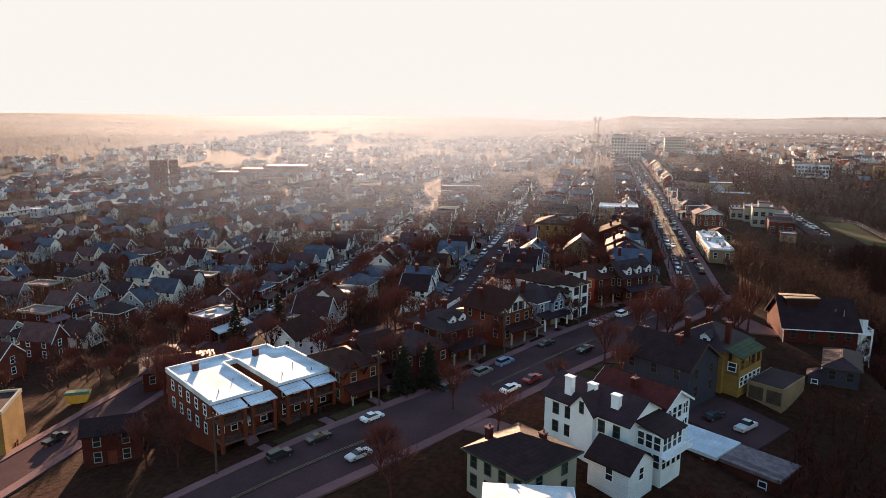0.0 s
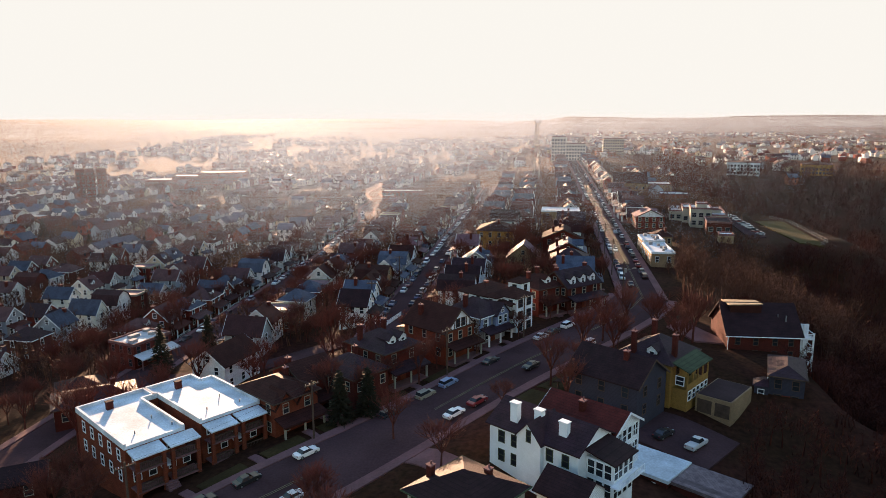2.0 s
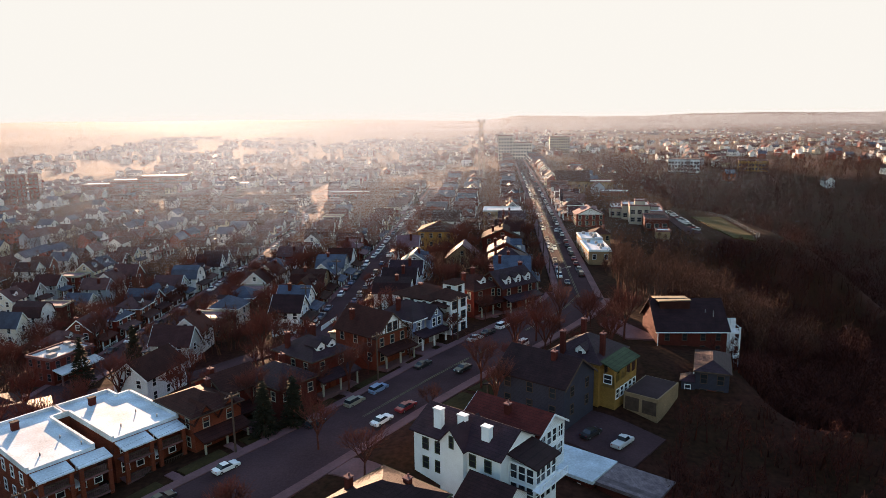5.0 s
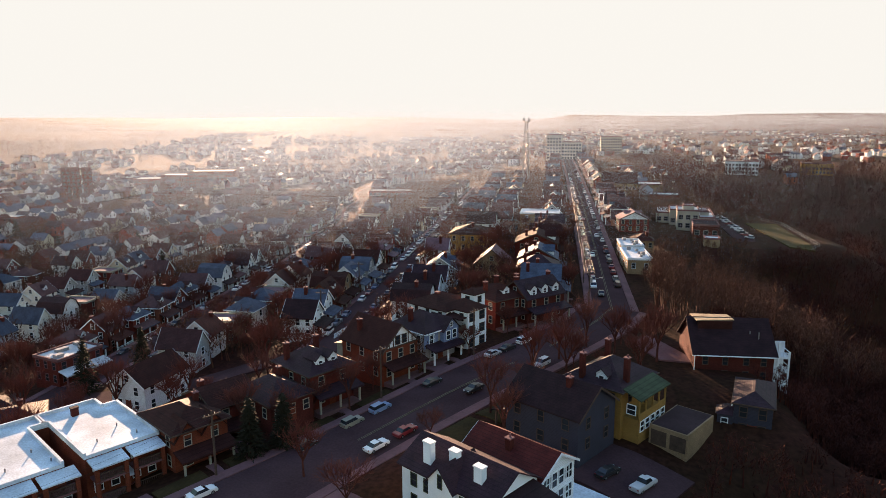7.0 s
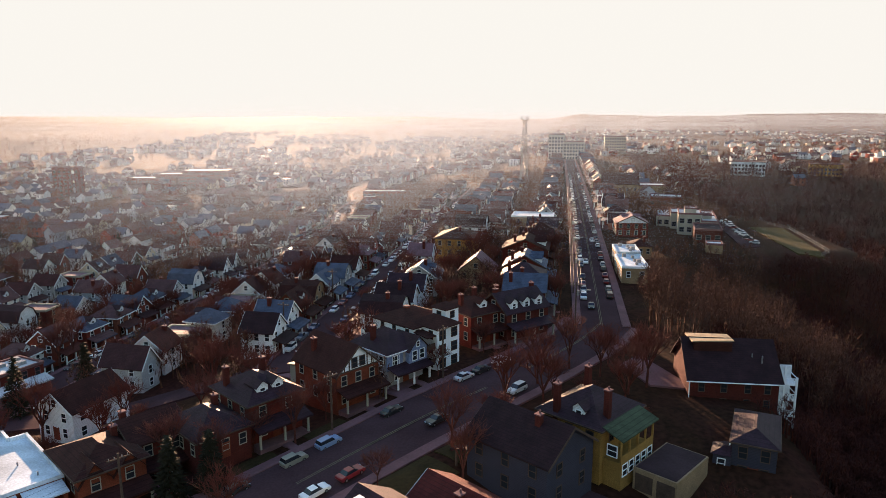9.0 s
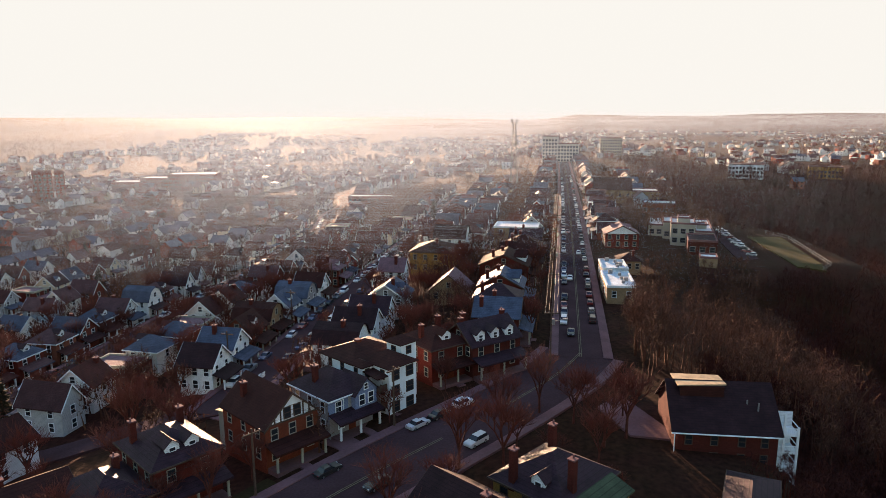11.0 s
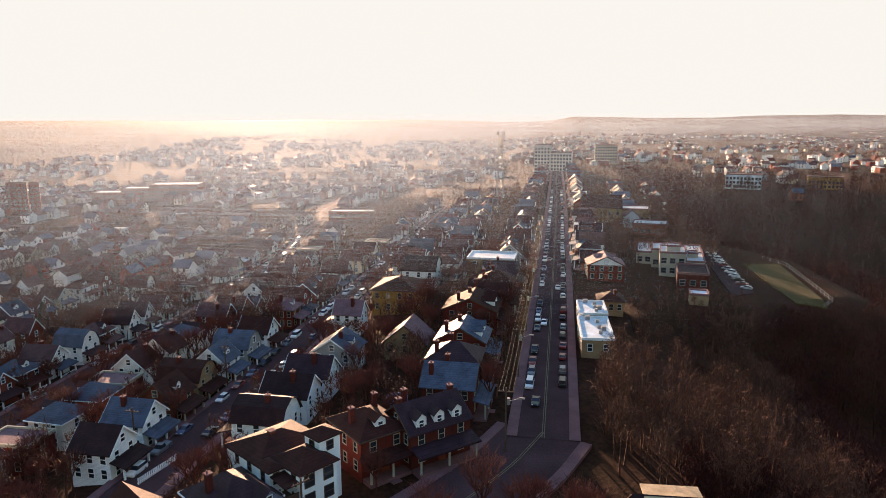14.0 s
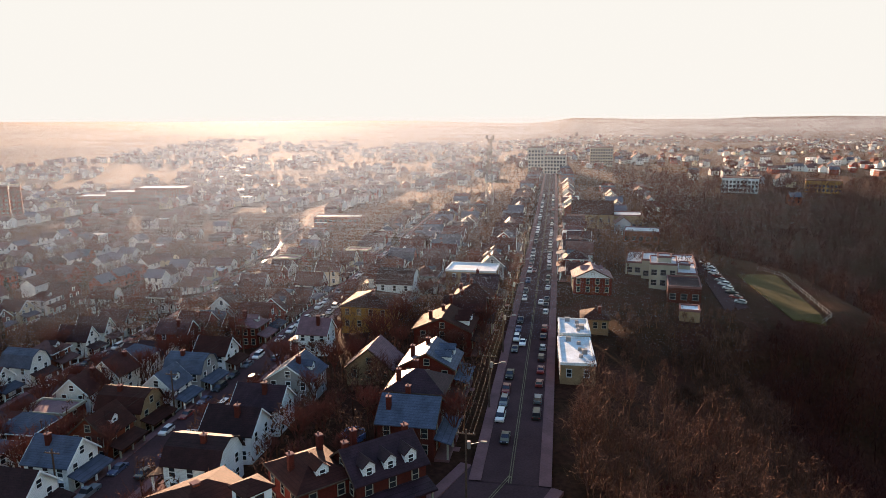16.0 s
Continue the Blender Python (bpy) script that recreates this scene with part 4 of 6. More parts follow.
        for k in range(5):
            sh.box(-0.8, 0.8, ya - 2.6 - 0.3 * k, ya - 1.9 - 0.3 * k, -2.4, 0.7 - 0.18 * k)
        part("steps", sh, M["concrete"], h)
        for f in (1.9, 4.7):
            for k in range(5):
                put_window(h, x0 if i == 0 else x1, ya + 2 + 3 * k, f, -90 if i == 0 else 90)
            put_window(h, 0, yb, f, 180)


flat_duplex()


def side_street_far():
    x, y = at_street(-14.9, -18)
    h = house("dark brick house with two front gables and a white-posted porch", x, y, FAR_SIDE, 7.6, 9.6, 2, "hip", 1.9, "brown_brick", "brown_shingle", front=2, sides=3, with_porch=True, lift=0.9, storey=2.75, chimneys=((2.8, 2, 2.0),), z=-5.2)
    for dx in (-1.9, 1.9):
        sh = Shape()
        q = [(dx - 1.75, 5.4), (dx + 1.75, 5.4), (dx, 7.6)]
        sh.solid([(p, -4.0, r) for p, r in q], [(p, -4.85, r) for p, r in q])
        part("gable", sh, M["brown_brick"], h)
        sh = Shape()
        gable_slabs(sh, 1.75, -5.2, -1.0, 5.5, 2.2, 0.25, 0.12)
        sh.v = [(a + dx, b, c) for a, b, c in sh.v]
        part("gable_roof", sh, M["brown_shingle"], h)
    x, y = at_street(-7.6, -21, 5)
    house("red brick house with a dark hipped roof behind conifers", x, y, FAR_SIDE, 7.0, 8.5, 2, "gable", 2.0, "red_brick", "brown_shingle", ridge="x", storey=2.7, z=-4.8, chimneys=((-2.6, 1, 2.6),))
    x, y = at_street(-1.8, -16, 5)
    house("small brick house with a worn purple slate roof", x, y, FAR_SIDE, 7.2, 9.2, 1, "hip", 2.4, "dark_brick", "slate", front=3, lift=1.6, z=-3.4, storey=3.2, with_porch=False, chimneys=((2.2, 2.0, 2.6),))
    x, y = at_street(6.6, -17.8)
    h = house("dark red brick foursquare with a hipped roof and paired dormers", x, y, FAR_SIDE, 8.2, 9.8, 2, "hip", 2.6, "red_brick", "slate", lift=0.8, z=-3.2, chimneys=((-3.2, 2.4, 3.4), (3.0, 3.2, 3.0)), dormers=((-1.2, -3.7, 0.25, 0), (1.2, -3.7, 0.25, 0)), storey=2.75)
    x, y = at_street(20.2, -17.2)
    h = house("orange-brown brick house with a white half-timbered gable", x, y, FAR_SIDE, 8.0, 10.6, 2, "gable", 3.6, "brown_brick", "brown_shingle", gable_wall="white_stucco_shade_tint", lift=0.7, z=-2.3, storey=2.7, front=3, chimneys=((-2.2, 2.6, 3.4),))
    for px in (-2.6, -1.7, 1.7, 2.6):
        sh = Shape()
        sh.box(px - 0.09, px + 0.09, -5.44, -5.36, 6.15, 6.15 + 3.3 * (1 - abs(px) / 4.0))
        part("timber", sh, M["pole_wood"], h)
    sh = Shape()
    sh.box(-3.7, 3.7, -5.45, -5.36, 6.1, 6.3)
    part("timber", sh, M["pole_wood"], h)
    for px in (-0.75, 0.75):
        put_window(h, px, -5.42, 7.25, 0, 0.9, 1.4, "pole_wood")
    sh = Shape()
    sh.box(-3.6, 3.6, 5.32, 7.4, -2.5, 4.4)
    part("rear_wing", sh, M["cream"], h, "cream boarded rear wing")
    sh = Shape()
    sh.solid([(-3.9, 5.32, 4.9), (3.9, 5.32, 4.9), (3.9, 7.8, 4.4), (-3.9, 7.8, 4.4)], [(-3.9, 5.32, 5.05), (3.9, 5.32, 5.05), (3.9, 7.8, 4.55), (-3.9, 7.8, 4.55)])
    part("rear_roof", sh, M["sun_tinted_roof"], h, "rear roof coloured tan for the low sunlight")
    x, y = at_street(30.2, -16.8)
    h = house("blue and grey painted house with a dark hipped roof", x, y, FAR_SIDE, 7.6, 9.0, 2, "hip", 2.9, "grey_siding", "slate", lift=0.7, z=-1.9, storey=2.6, with_porch=True, chimneys=((-2.4, 0.5, 3.5),), porch_roof="slate")
    sh = Shape()
    q = [(0.0, 3.1), (3.9, 3.1), (3.9, 6.0), (1.95, 8.0), (0.0, 6.0)]
    sh.solid([(p, -3.0, r) for p, r in q], [(p, -5.4, r) for p, r in q])
    b = part("front_bay", sh, M["blue_siding"], h, "blue-painted upper bay")
    put_window(b, 1.2, -5.4, 4.9, 0)
    put_window(b, 2.8, -5.4, 4.9, 0)
    put_window(b, 1.95, -5.4, 6.7, 0, 0.6, 0.8)
    sh = Shape()
    gable_slabs(sh, 1.95, -5.8, -0.5, 6.0, 2.0, 0.3, 0.12)
    sh.v = [(a + 1.95, bb, c) for a, bb, c in sh.v]
    part("bay_roof", sh, M["slate"], h)
    sh = Shape()
    sh.box(-4.05, -0.6, -4.56, -4.5, 3.3, 5.9)
    b = part("front_panel", sh, M["blue_siding"], h)
    put_window(b, -2.3, -4.56, 4.7, 0)


side_street_far()


def white_block():
    """The tall white flats with hipped wings, a corner tower and stacked dark balconies."""
    x, y = at_street(40.0, -18, 8)
    h = thing("apartment_house", "tall white stucco flats with brown hipped roofs and a corner tower", "apartment house", x, y, -1.1, FAR_SIDE)
    def wing(x0, x1, y0, y1, top, rise, over=0.35):
        sh = Shape()
        sh.box(x0, x1, y0, y1, -2.5, top)
        part("wall", sh, M["white_stucco_shade_tint"], h)
        sh = Shape()
        o = over
        b = [(x0 - o, y0 - o, top), (x1 + o, y0 - o, top), (x1 + o, y1 + o, top), (x0 - o, y1 + o, top)]
        w, d = x1 - x0, y1 - y0
        m = min(w, d) / 2
        e0 = (x0 + m, (y0 + y1) / 2, top + rise) if w > d else ((x0 + x1) / 2, y0 + m, top + rise)
        e1 = (x1 - m, (y0 + y1) / 2, top + rise) if w > d else ((x0 + x1) / 2, y1 - m, top + rise)
        t = [(p[0], p[1], top + 0.15) for p in b]
        sh.face(*b[::-1])
        for i in range(4):
            sh.face(b[i], b[(i + 1) % 4], t[(i + 1) % 4], t[i])
        if w > d:
            sh.face(t[0], t[1], e1, e0), sh.face(t[1], t[2], e1), sh.face(t[2], t[3], e0, e1), sh.face(t[3], t[0], e0)
        else:
            sh.face(t[0], t[1], e0), sh.face(t[1], t[2], e1, e0), sh.face(t[2], t[3], e1), sh.face(t[3], t[0], e0, e1)
        part("roof", sh, M["brown_shingle"], h)
    wing(-5.6, 4.2, -1.0, 7.2, 6.9, 1.9)
    wing(-5.8, -4.0, -3.4, -0.4, 7.1, 0.8)
    wing(-3.7, 1.6, -6.9, -0.8, 7.2, 1.7)
    wing(0.9, 4.1, -4.4, -1.2, 9.1, 1.1)
    for lvl in (1.3, 4.0):
        sh = Shape()
        sh.box(-5.6, -3.7, -6.4, -3.4, lvl - 0.15, lvl)
        part("balcony_floor", sh, M["pole_wood"], h)
        sh = Shape()
        sh.box(-5.6, -3.72, -6.4, -6.32, lvl, lvl + 0.95)
        sh.box(-5.6, -5.52, -6.4, -3.4, lvl, lvl + 0.95)
        part("balcony_rail", sh, M["pole_wood"], h, "dark balcony rail")
    sh = Shape()
    sh.solid([(-5.8, -6.7, 6.1), (-3.7, -6.7, 6.1), (-3.7, -3.4, 6.5), (-5.8, -3.4, 6.5)], [(-5.8, -6.7, 6.25), (-3.7, -6.7, 6.25), (-3.7, -3.4, 6.65), (-5.8, -3.4, 6.65)])
    part("awning", sh, M["brown_shingle"], h)
    for f in (0, 1, 2):
        z = 1.2 + 2.45 * f
        for px in (-2.5, 0.3):
            put_window(h, px, -6.9, z, 0, 1.3, 1.5, "pole_wood")
        put_window(h, -4.9, -3.4, z, 0, 0.7, 1.3, "pole_wood")
        put_window(h, -5.8, -1.9, z, -90, 0.7, 1.3, "pole_wood")
        put_window(h, -5.6, 1.6, z, -90, 0.7, 1.2, "pole_wood")
        put_window(h, -5.6, 4.6, z, -90, 0.7, 1.2, "pole_wood")
        put_window(h, -3.7, -5.4, z, -90, 0.8, 1.3, "pole_wood")
        put_window(h, 1.6, -5.6, z, 90)
    put_window(h, 2.5, -4.4, 8.1, 0, 0.9, 1.1, "pole_wood")
    put_window(h, 0.9, -2.8, 8.1, -90, 0.9, 1.1, "pole_wood")
    sh = Shape()
    sh.box(-3.2, 1.2, -7.9, -6.9, -0.4, 0.25)
    part("terrace", sh, M["concrete"], h)
    chimney(h, -1.4, 3.0, 6.8, 8.9, 0.8, 0.8, "brown_brick")


white_block()
x, y = -28.2, 73.6
take(x, y, 6)
house("dark red brick house with a hipped roof and white dormer", x, y, 48, 7.6, 9.0, 2, "hip", 2.3, "red_brick", "brown_shingle", chimneys=((-2.6, 0, 3.0), (2.6, 2.5, 3.0)), dormers=((0, -3.4, 0.3, 0),), storey=2.7)
x, y = -20.6, 77.6
take(x, y, 6)
h = house("dark brick house with three white dormers and twin end chimneys", x, y, 45, 10.0, 8.0, 2, "gable", 2.9, "dark_brick", "slate", ridge="x", storey=2.6, front=3, chimneys=((-4.4, 0.3, 3.6), (4.4, 0.3, 3.6), (-1.6, 3.6, 3.2)), dormers=((-3.0, -3.5, 0.2, 0), (0, -3.5, 0.2, 0), (3.0, -3.5, 0.2, 0)))


def side_street_near():
    x, y = at_street(-18.4, 23.4)
    house("cream stucco house with a low black hipped roof", x, y, NEAR_SIDE, 9.0, 9.0, 2, "hip", 2.3, "cream", "black_shingle", storey=2.4, lift=0.3, z=-2.8, with_porch=False, trim="green_trim", chimneys=((1.4, -4.0, 1.9), (-2.3, 1.2, 1.9)), over=0.5, sides=4)
    house("house with a pale low hipped roof behind the stucco house", -29.0, -21.5, 10, 8.5, 11.0, 2, "hip", 0.9, "white_siding_shade_tint", "silver_roof", storey=2.4, lift=0.3, z=-2.6, with_porch=False)
    take(-29.0, -21.5, 7)
    # the white house with tall chimneys
    x, y = at_street(-2.7, 23.4, 8)
    h = thing("house", "white stucco house with slate roof and tall white chimneys", "house", x, y, -0.9, NEAR_SIDE)
    hw, hd, top, rise = 3.7, 6.5, 4.9, 2.1
    sh = Shape()
    ring = [(-hw, -3), (hw, -3), (hw, top), (0, top + rise), (-hw, top)]
    sh.solid([(p, hd, q) for p, q in ring], [(p, -hd, q) for p, q in ring])
    part("wall", sh, M["white_stucco_shade_tint"], h)
    sh = Shape()
    gable_slabs(sh, hw, -hd - 0.4, hd + 0.4, top, rise, 0.45)
    part("roof", sh, M["slate"], h, "patterned dark slate roof")
    sh = Shape()
    q = [(-1.75, -3), (1.75, -3), (1.75, top), (0, top + 2.0), (-1.75, top)]
    sh.solid([(hw + 0.02, p, r) for p, r in q], [(hw + 0.7, p, r) for p, r in q])
    b = part("cross_gable", sh, M["white_stucco_shade_tint"], h)
    put_window(b, hw + 0.7, 0, 5.2, 90, 0.5, 1.4, "green_trim")
    sh = Shape()
    gable_slabs(sh, 1.75, -1.0, hw + 1.1, top, 2.0, 0.35, 0.12)
    sh.v = [(bb, -a, c) for a, bb, c in sh.v]
    part("cross_roof", sh, M["slate"], h)
    for cy, cx, hh in ((-3.3, 2.6, 7.9), (-0.4, 1.6, 7.5), (3.6, 2.2, 7.4)):
        chimney(h, cx, cy, 4.0, hh, 0.75, 1.1, "white_stucco_shade_tint", "white")
    for f in (0.9, 3.4):
        for cy in (-4.6, -2.6, 2.6, 4.8):
            put_window(h, hw, cy, f, 90, 0.8, 1.4, "green_trim")
            put_window(h, -hw, cy, f, -90, 0.8, 1.4, "green_trim")
        put_window(h, 0, hd, f, 180, 0.9, 1.4)
    # glazed porch wing and lower gabled wing at the garden end
    sh = Shape()
    sh.box(-2.6, 2.0, hd + 0.02, hd + 3.6, -2.5, 4.05)
    pw = part("porch_wall", sh, M["white"], h)
    for lv in (0.7, 3.0):
        for px in (-1.9, -0.7, 0.5, 1.5):
            put_window(pw, px, hd + 3.6, lv, 180, 0.85, 1.7)
        for py in (0.7, 1.8, 2.9):
            put_window(pw, 2.0, hd + py, lv, 90, 0.85, 1.7)
    sh = Shape()
    sh.solid([(-3.0, hd, 4.9), (2.4, hd, 4.9), (2.4, hd + 4.0, 4.1), (-3.0, hd + 4.0, 4.1)], [(-3.0, hd, 5.08), (2.4, hd, 5.08), (2.4, hd + 4.0, 4.28), (-3.0, hd + 4.0, 4.28)])
    part("porch_roof", sh, M["black_shingle"], h)
    sh = Shape()
    sh.box(-3.4, 2.7, hd + 3.6, hd + 4.7, 1.7, 1.84)
    part("balcony_floor", sh, M["white"], h)
    sh = Shape()
    sh.box(-3.4, 2.7, hd + 4.62, hd + 4.7, 2.6, 2.7)
    for k in range(16):
        sh.box(-3.35 + 0.4 * k, -3.31 + 0.4 * k, hd + 4.63, hd + 4.69, 1.84, 2.6)
    part("railing", sh, M["white"], h)
    sh = Shape()
    q = [(3.0, -3), (8.2, -3), (8.2, 1.6), (5.6, 3.4), (3.0, 1.6)]
    sh.solid([(p, 9.6, r) for p, r in q], [(p, 4.0, r) for p, r in q])
    b = part("low_wing", sh, M["white_siding_shade_tint"], h)
    put_window(b, 5.6, 9.6, 0.6, 180)
    put_window(b, 8.2, 7.0, 0.4, 90)
    sh = Shape()
    gable_slabs(sh, 2.6, 3.6, 10.0, 1.6, 1.8, 0.4)
    sh.v = [(a + 5.6, bb, c) for a, bb, c in sh.v]
    part("wing_roof", sh, M["black_shingle"], h)
    # red-roofed neighbour with a glazed white end
    x, y = at_street(4.6, 24.6, 5)
    h = house("red-roofed house with a glazed white upper porch", x, y, NEAR_SIDE, 6.6, 11.0, 2, "gable", 1.9, "white_siding_shade_tint", "red_shingle", storey=2.45, lift=0.3, with_porch=False, chimneys=((1.6, 0.0, 2.3),), z=-1.6)
    for px in (-2.2, -0.75, 0.75, 2.2):
        for pz in (1.7, 4.1):
            put_window(h, px, 5.5, pz, 180, 1.1, 1.7)
    # dark house
    x, y = at_street(19.5, 20.4, 6.5)
    house("dark shingled house with brown hipped roof on a lawn", x, y, NEAR_SIDE, 9.0, 11.4, 2, "gable", 3.0, "dark_siding", "black_shingle", storey=2.7, lift=0.6, z=-1.6, ridge="y", chimneys=((1.0, 2.0, 3.6),), trim="pole_wood")
    # yellow brick house with a green porch roof
    x, y = at_street(30.6, 21.6, 7)
    house("yellow brick house with blue slate roof and green porch roof", x, y, NEAR_SIDE, 9.6, 8.8, 2, "hip", 3.0, "yellow_brick", "slate", storey=2.75, lift=0.4, z=-1.3, with_porch=False, chimneys=((4.5, -2.0, 4.0), (2.3, 3.7, 4.1), (-2.4, -2.0, 4.3)), dormers=((4.0, 0.8, 0.0, 90),), trim="pole_wood")
    x, y = at_street(30.4, 27.2, 3)
    h = thing("garden_porch", "raised yellow timber porch with a green shingle roof", "porch", x, y, -2.0, NEAR_SIDE)
    sh = Shape()
    sh.box(-3.9, 3.9, -1.15, 1.2, -2, 3.0)
    b = part("wall", sh, M["yellow_brick"], h)
    for px in (-3.0, -1.5, 0, 1.5, 3.0):
        put_window(b, px, 1.2, 2.0, 180, 1.0, 1.4)
    put_window(b, 3.9, 0, 4.3, 90, 1.2, 1.3)
    for px in (-3.8, -1.9, 0, 1.9, 3.8):
        sh = Shape()
        sh.box(px - 0.1, px + 0.1, 1.0, 1.2, 3.0, 5.9)
        part("post", sh, M["yellow_brick"], h)
    sh = Shape()
    sh.box(-3.9, 3.9, 1.1, 1.18, 3.0, 3.9)
    part("railing", sh, M["yellow_brick"], h)
    sh = Shape()
    sh.solid([(-4.3, -1.2, 6.9), (-4.3, 1.6, 5.9), (4.3, 1.6, 5.9), (4.3, -1.2, 6.9)][::-1], [(-4.3, -1.2, 7.06), (-4.3, 1.6, 6.06), (4.3, 1.6, 6.06), (4.3, -1.2, 7.06)][::-1])
    part("roof", sh, M["green_trim"], h, "green shingle roof")
    # flat garage by the parking court
    x, y = at_street(32.6, 31.6, 5)
    h = thing("garage", "tan brick garage with a flat tar roof", "garage", x, y, -2.4, NEAR_SIDE)
    sh = Shape()
    sh.box(-4.2, 4.2, -2.6, 2.8, -3, 2.6)
    part("wall", sh, M["tan_brick"], h)
    sh = Shape()
    sh.box(-4.0, 4.0, -2.4, 2.6, 2.604, 2.66)
    part("roof", sh, M["tar"], h)
    for cy in (-1.2, 1.5):
        sh = Shape()
        sh.box(4.2, 4.26, cy - 1.1, cy + 1.1, -0.1, 2.0)
        part("garage_door", sh, M["pole_wood"], h)


side_street_near()


def yards():
    """Lawns, drives and front walks along the side street."""
    patch("ground_lawn_1", (st(5.5, 8.2), st(5.5, 14.5), st(14.5, 14.0), st(14.5, 8.2)), 0.12, "grass", "dark green winter lawn", "lawn")
    patch("ground_lawn_2", (st(16.0, 8.2), st(16.0, 13.0), st(26.0, 13.0), st(26.0, 8.2)), 0.12, "grass", "dark green winter lawn", "lawn")
    patch("pavement_drive_1", (st(-13.0, 8.0), st(-13.0, 15.5), st(-8.6, 15.5), st(-8.6, 8.0)), 0.14, "concrete", "pale concrete drive beside the stucco house", "driveway")
    patch("pavement_drive_2", (st(-11.0, -7.9), st(-11.0, -14.0), st(-8.2, -14.0), st(-8.2, -7.9)), 0.14, "concrete", "concrete drive beside the brick house", "driveway")
    patch("pavement_drive_3", (st(25.2, -7.9), st(25.2, -13.0), st(28.4, -13.0), st(28.4, -7.9)), 0.14, "concrete", "concrete drive between two houses", "driveway")
    for i, s in enumerate((-34.0, -24.0, -15.0, 6.6, 20.2, 31.0)):
        patch("pavement_walk_%d" % (i + 1), (st(s - 0.6, -7.9), st(s - 0.6, -11.2), st(s + 0.6, -11.2), st(s + 0.6, -7.9)), 0.13, "concrete", "narrow concrete front walk", "walkway", 4)
    for i, s in enumerate((-29.0, -19.6, -10.0, 1.0, 12.5)):
        patch("ground_front_lawn_%d" % (i + 1), (st(s - 3.4, -8.0), st(s - 3.4, -10.8), st(s + 3.0, -10.8), st(s + 3.0, -8.0)), 0.10, "grass", "thin dark front lawn", "lawn", 5)


    patch("pavement_parking", ((-64.0, 58.5), (-55.0, 55.0), (-52.5, 60.5), (-57.5, 66.0)), 0.16, "concrete", "pale concrete parking pad by the corner", "driveway")
    f = thing("picket_fence", "white picket fence in front of a house", "fence", -60.8, 66.5, ground(-60.8, 66.5), 80)
    for k in range(22):
        sh = Shape()
        sh.box(k * 0.36, k * 0.36 + 0.2, -0.03, 0.03, -0.6, 1.0)
        part("picket", sh, M["white"], f)
    sh = Shape()
    sh.box(-0.1, 7.9, 0.03, 0.08, 0.2, 0.32)
    part("rail", sh, M["white"], f)


yards()


def court_and_sheds():
    """The parking court with two low roofs beside it."""
    patch("pavement_court", (st(12.8, 25.5), st(12.8, 37.0), st(24.8, 37.2), st(23.5, 24.0)), 0.3, "asphalt", "worn asphalt parking court behind the houses", "parking lot")
    for s, n, w, d, m, lab, z in ((8.9, 31.2, 8.0, 6.4, "membrane", "low shed with a pale blue-white flat roof", -2.35), (9.3, 39.2, 7.4, 5.8, "pink_shingle", "brick shed with a mottled faded shingle roof", -2.6)):
        x, y = at_street(s, n, 4)
        h = thing("shed", lab, "shed", x, y, z - 2.9, NEAR_SIDE - 90)
        sh = Shape()
        sh.box(-w / 2, w / 2, -d / 2, d / 2, -3, 2.6)
        b = part("wall", sh, M["dark_brick"], h)
        put_window(b, -w / 4, d / 2, 1.2, 180)
        put_window(b, -w / 4, -d / 2, 1.2, 0)
        put_window(b, w / 2, 0, 1.2, 90)
        sh = Shape()
        t = [(-w / 2 - 0.3, -d / 2 - 0.3), (w / 2 + 0.3, -d / 2 - 0.3), (w / 2 + 0.3, d / 2 + 0.3), (-w / 2 - 0.3, d / 2 + 0.3)]
        sh.solid([(p, q, 2.62) for p, q in t], [(p, q, 2.8 + (0.25 if q > 0 else 0)) for p, q in t])
        part("roof", sh, M[m], h)


court_and_sheds()


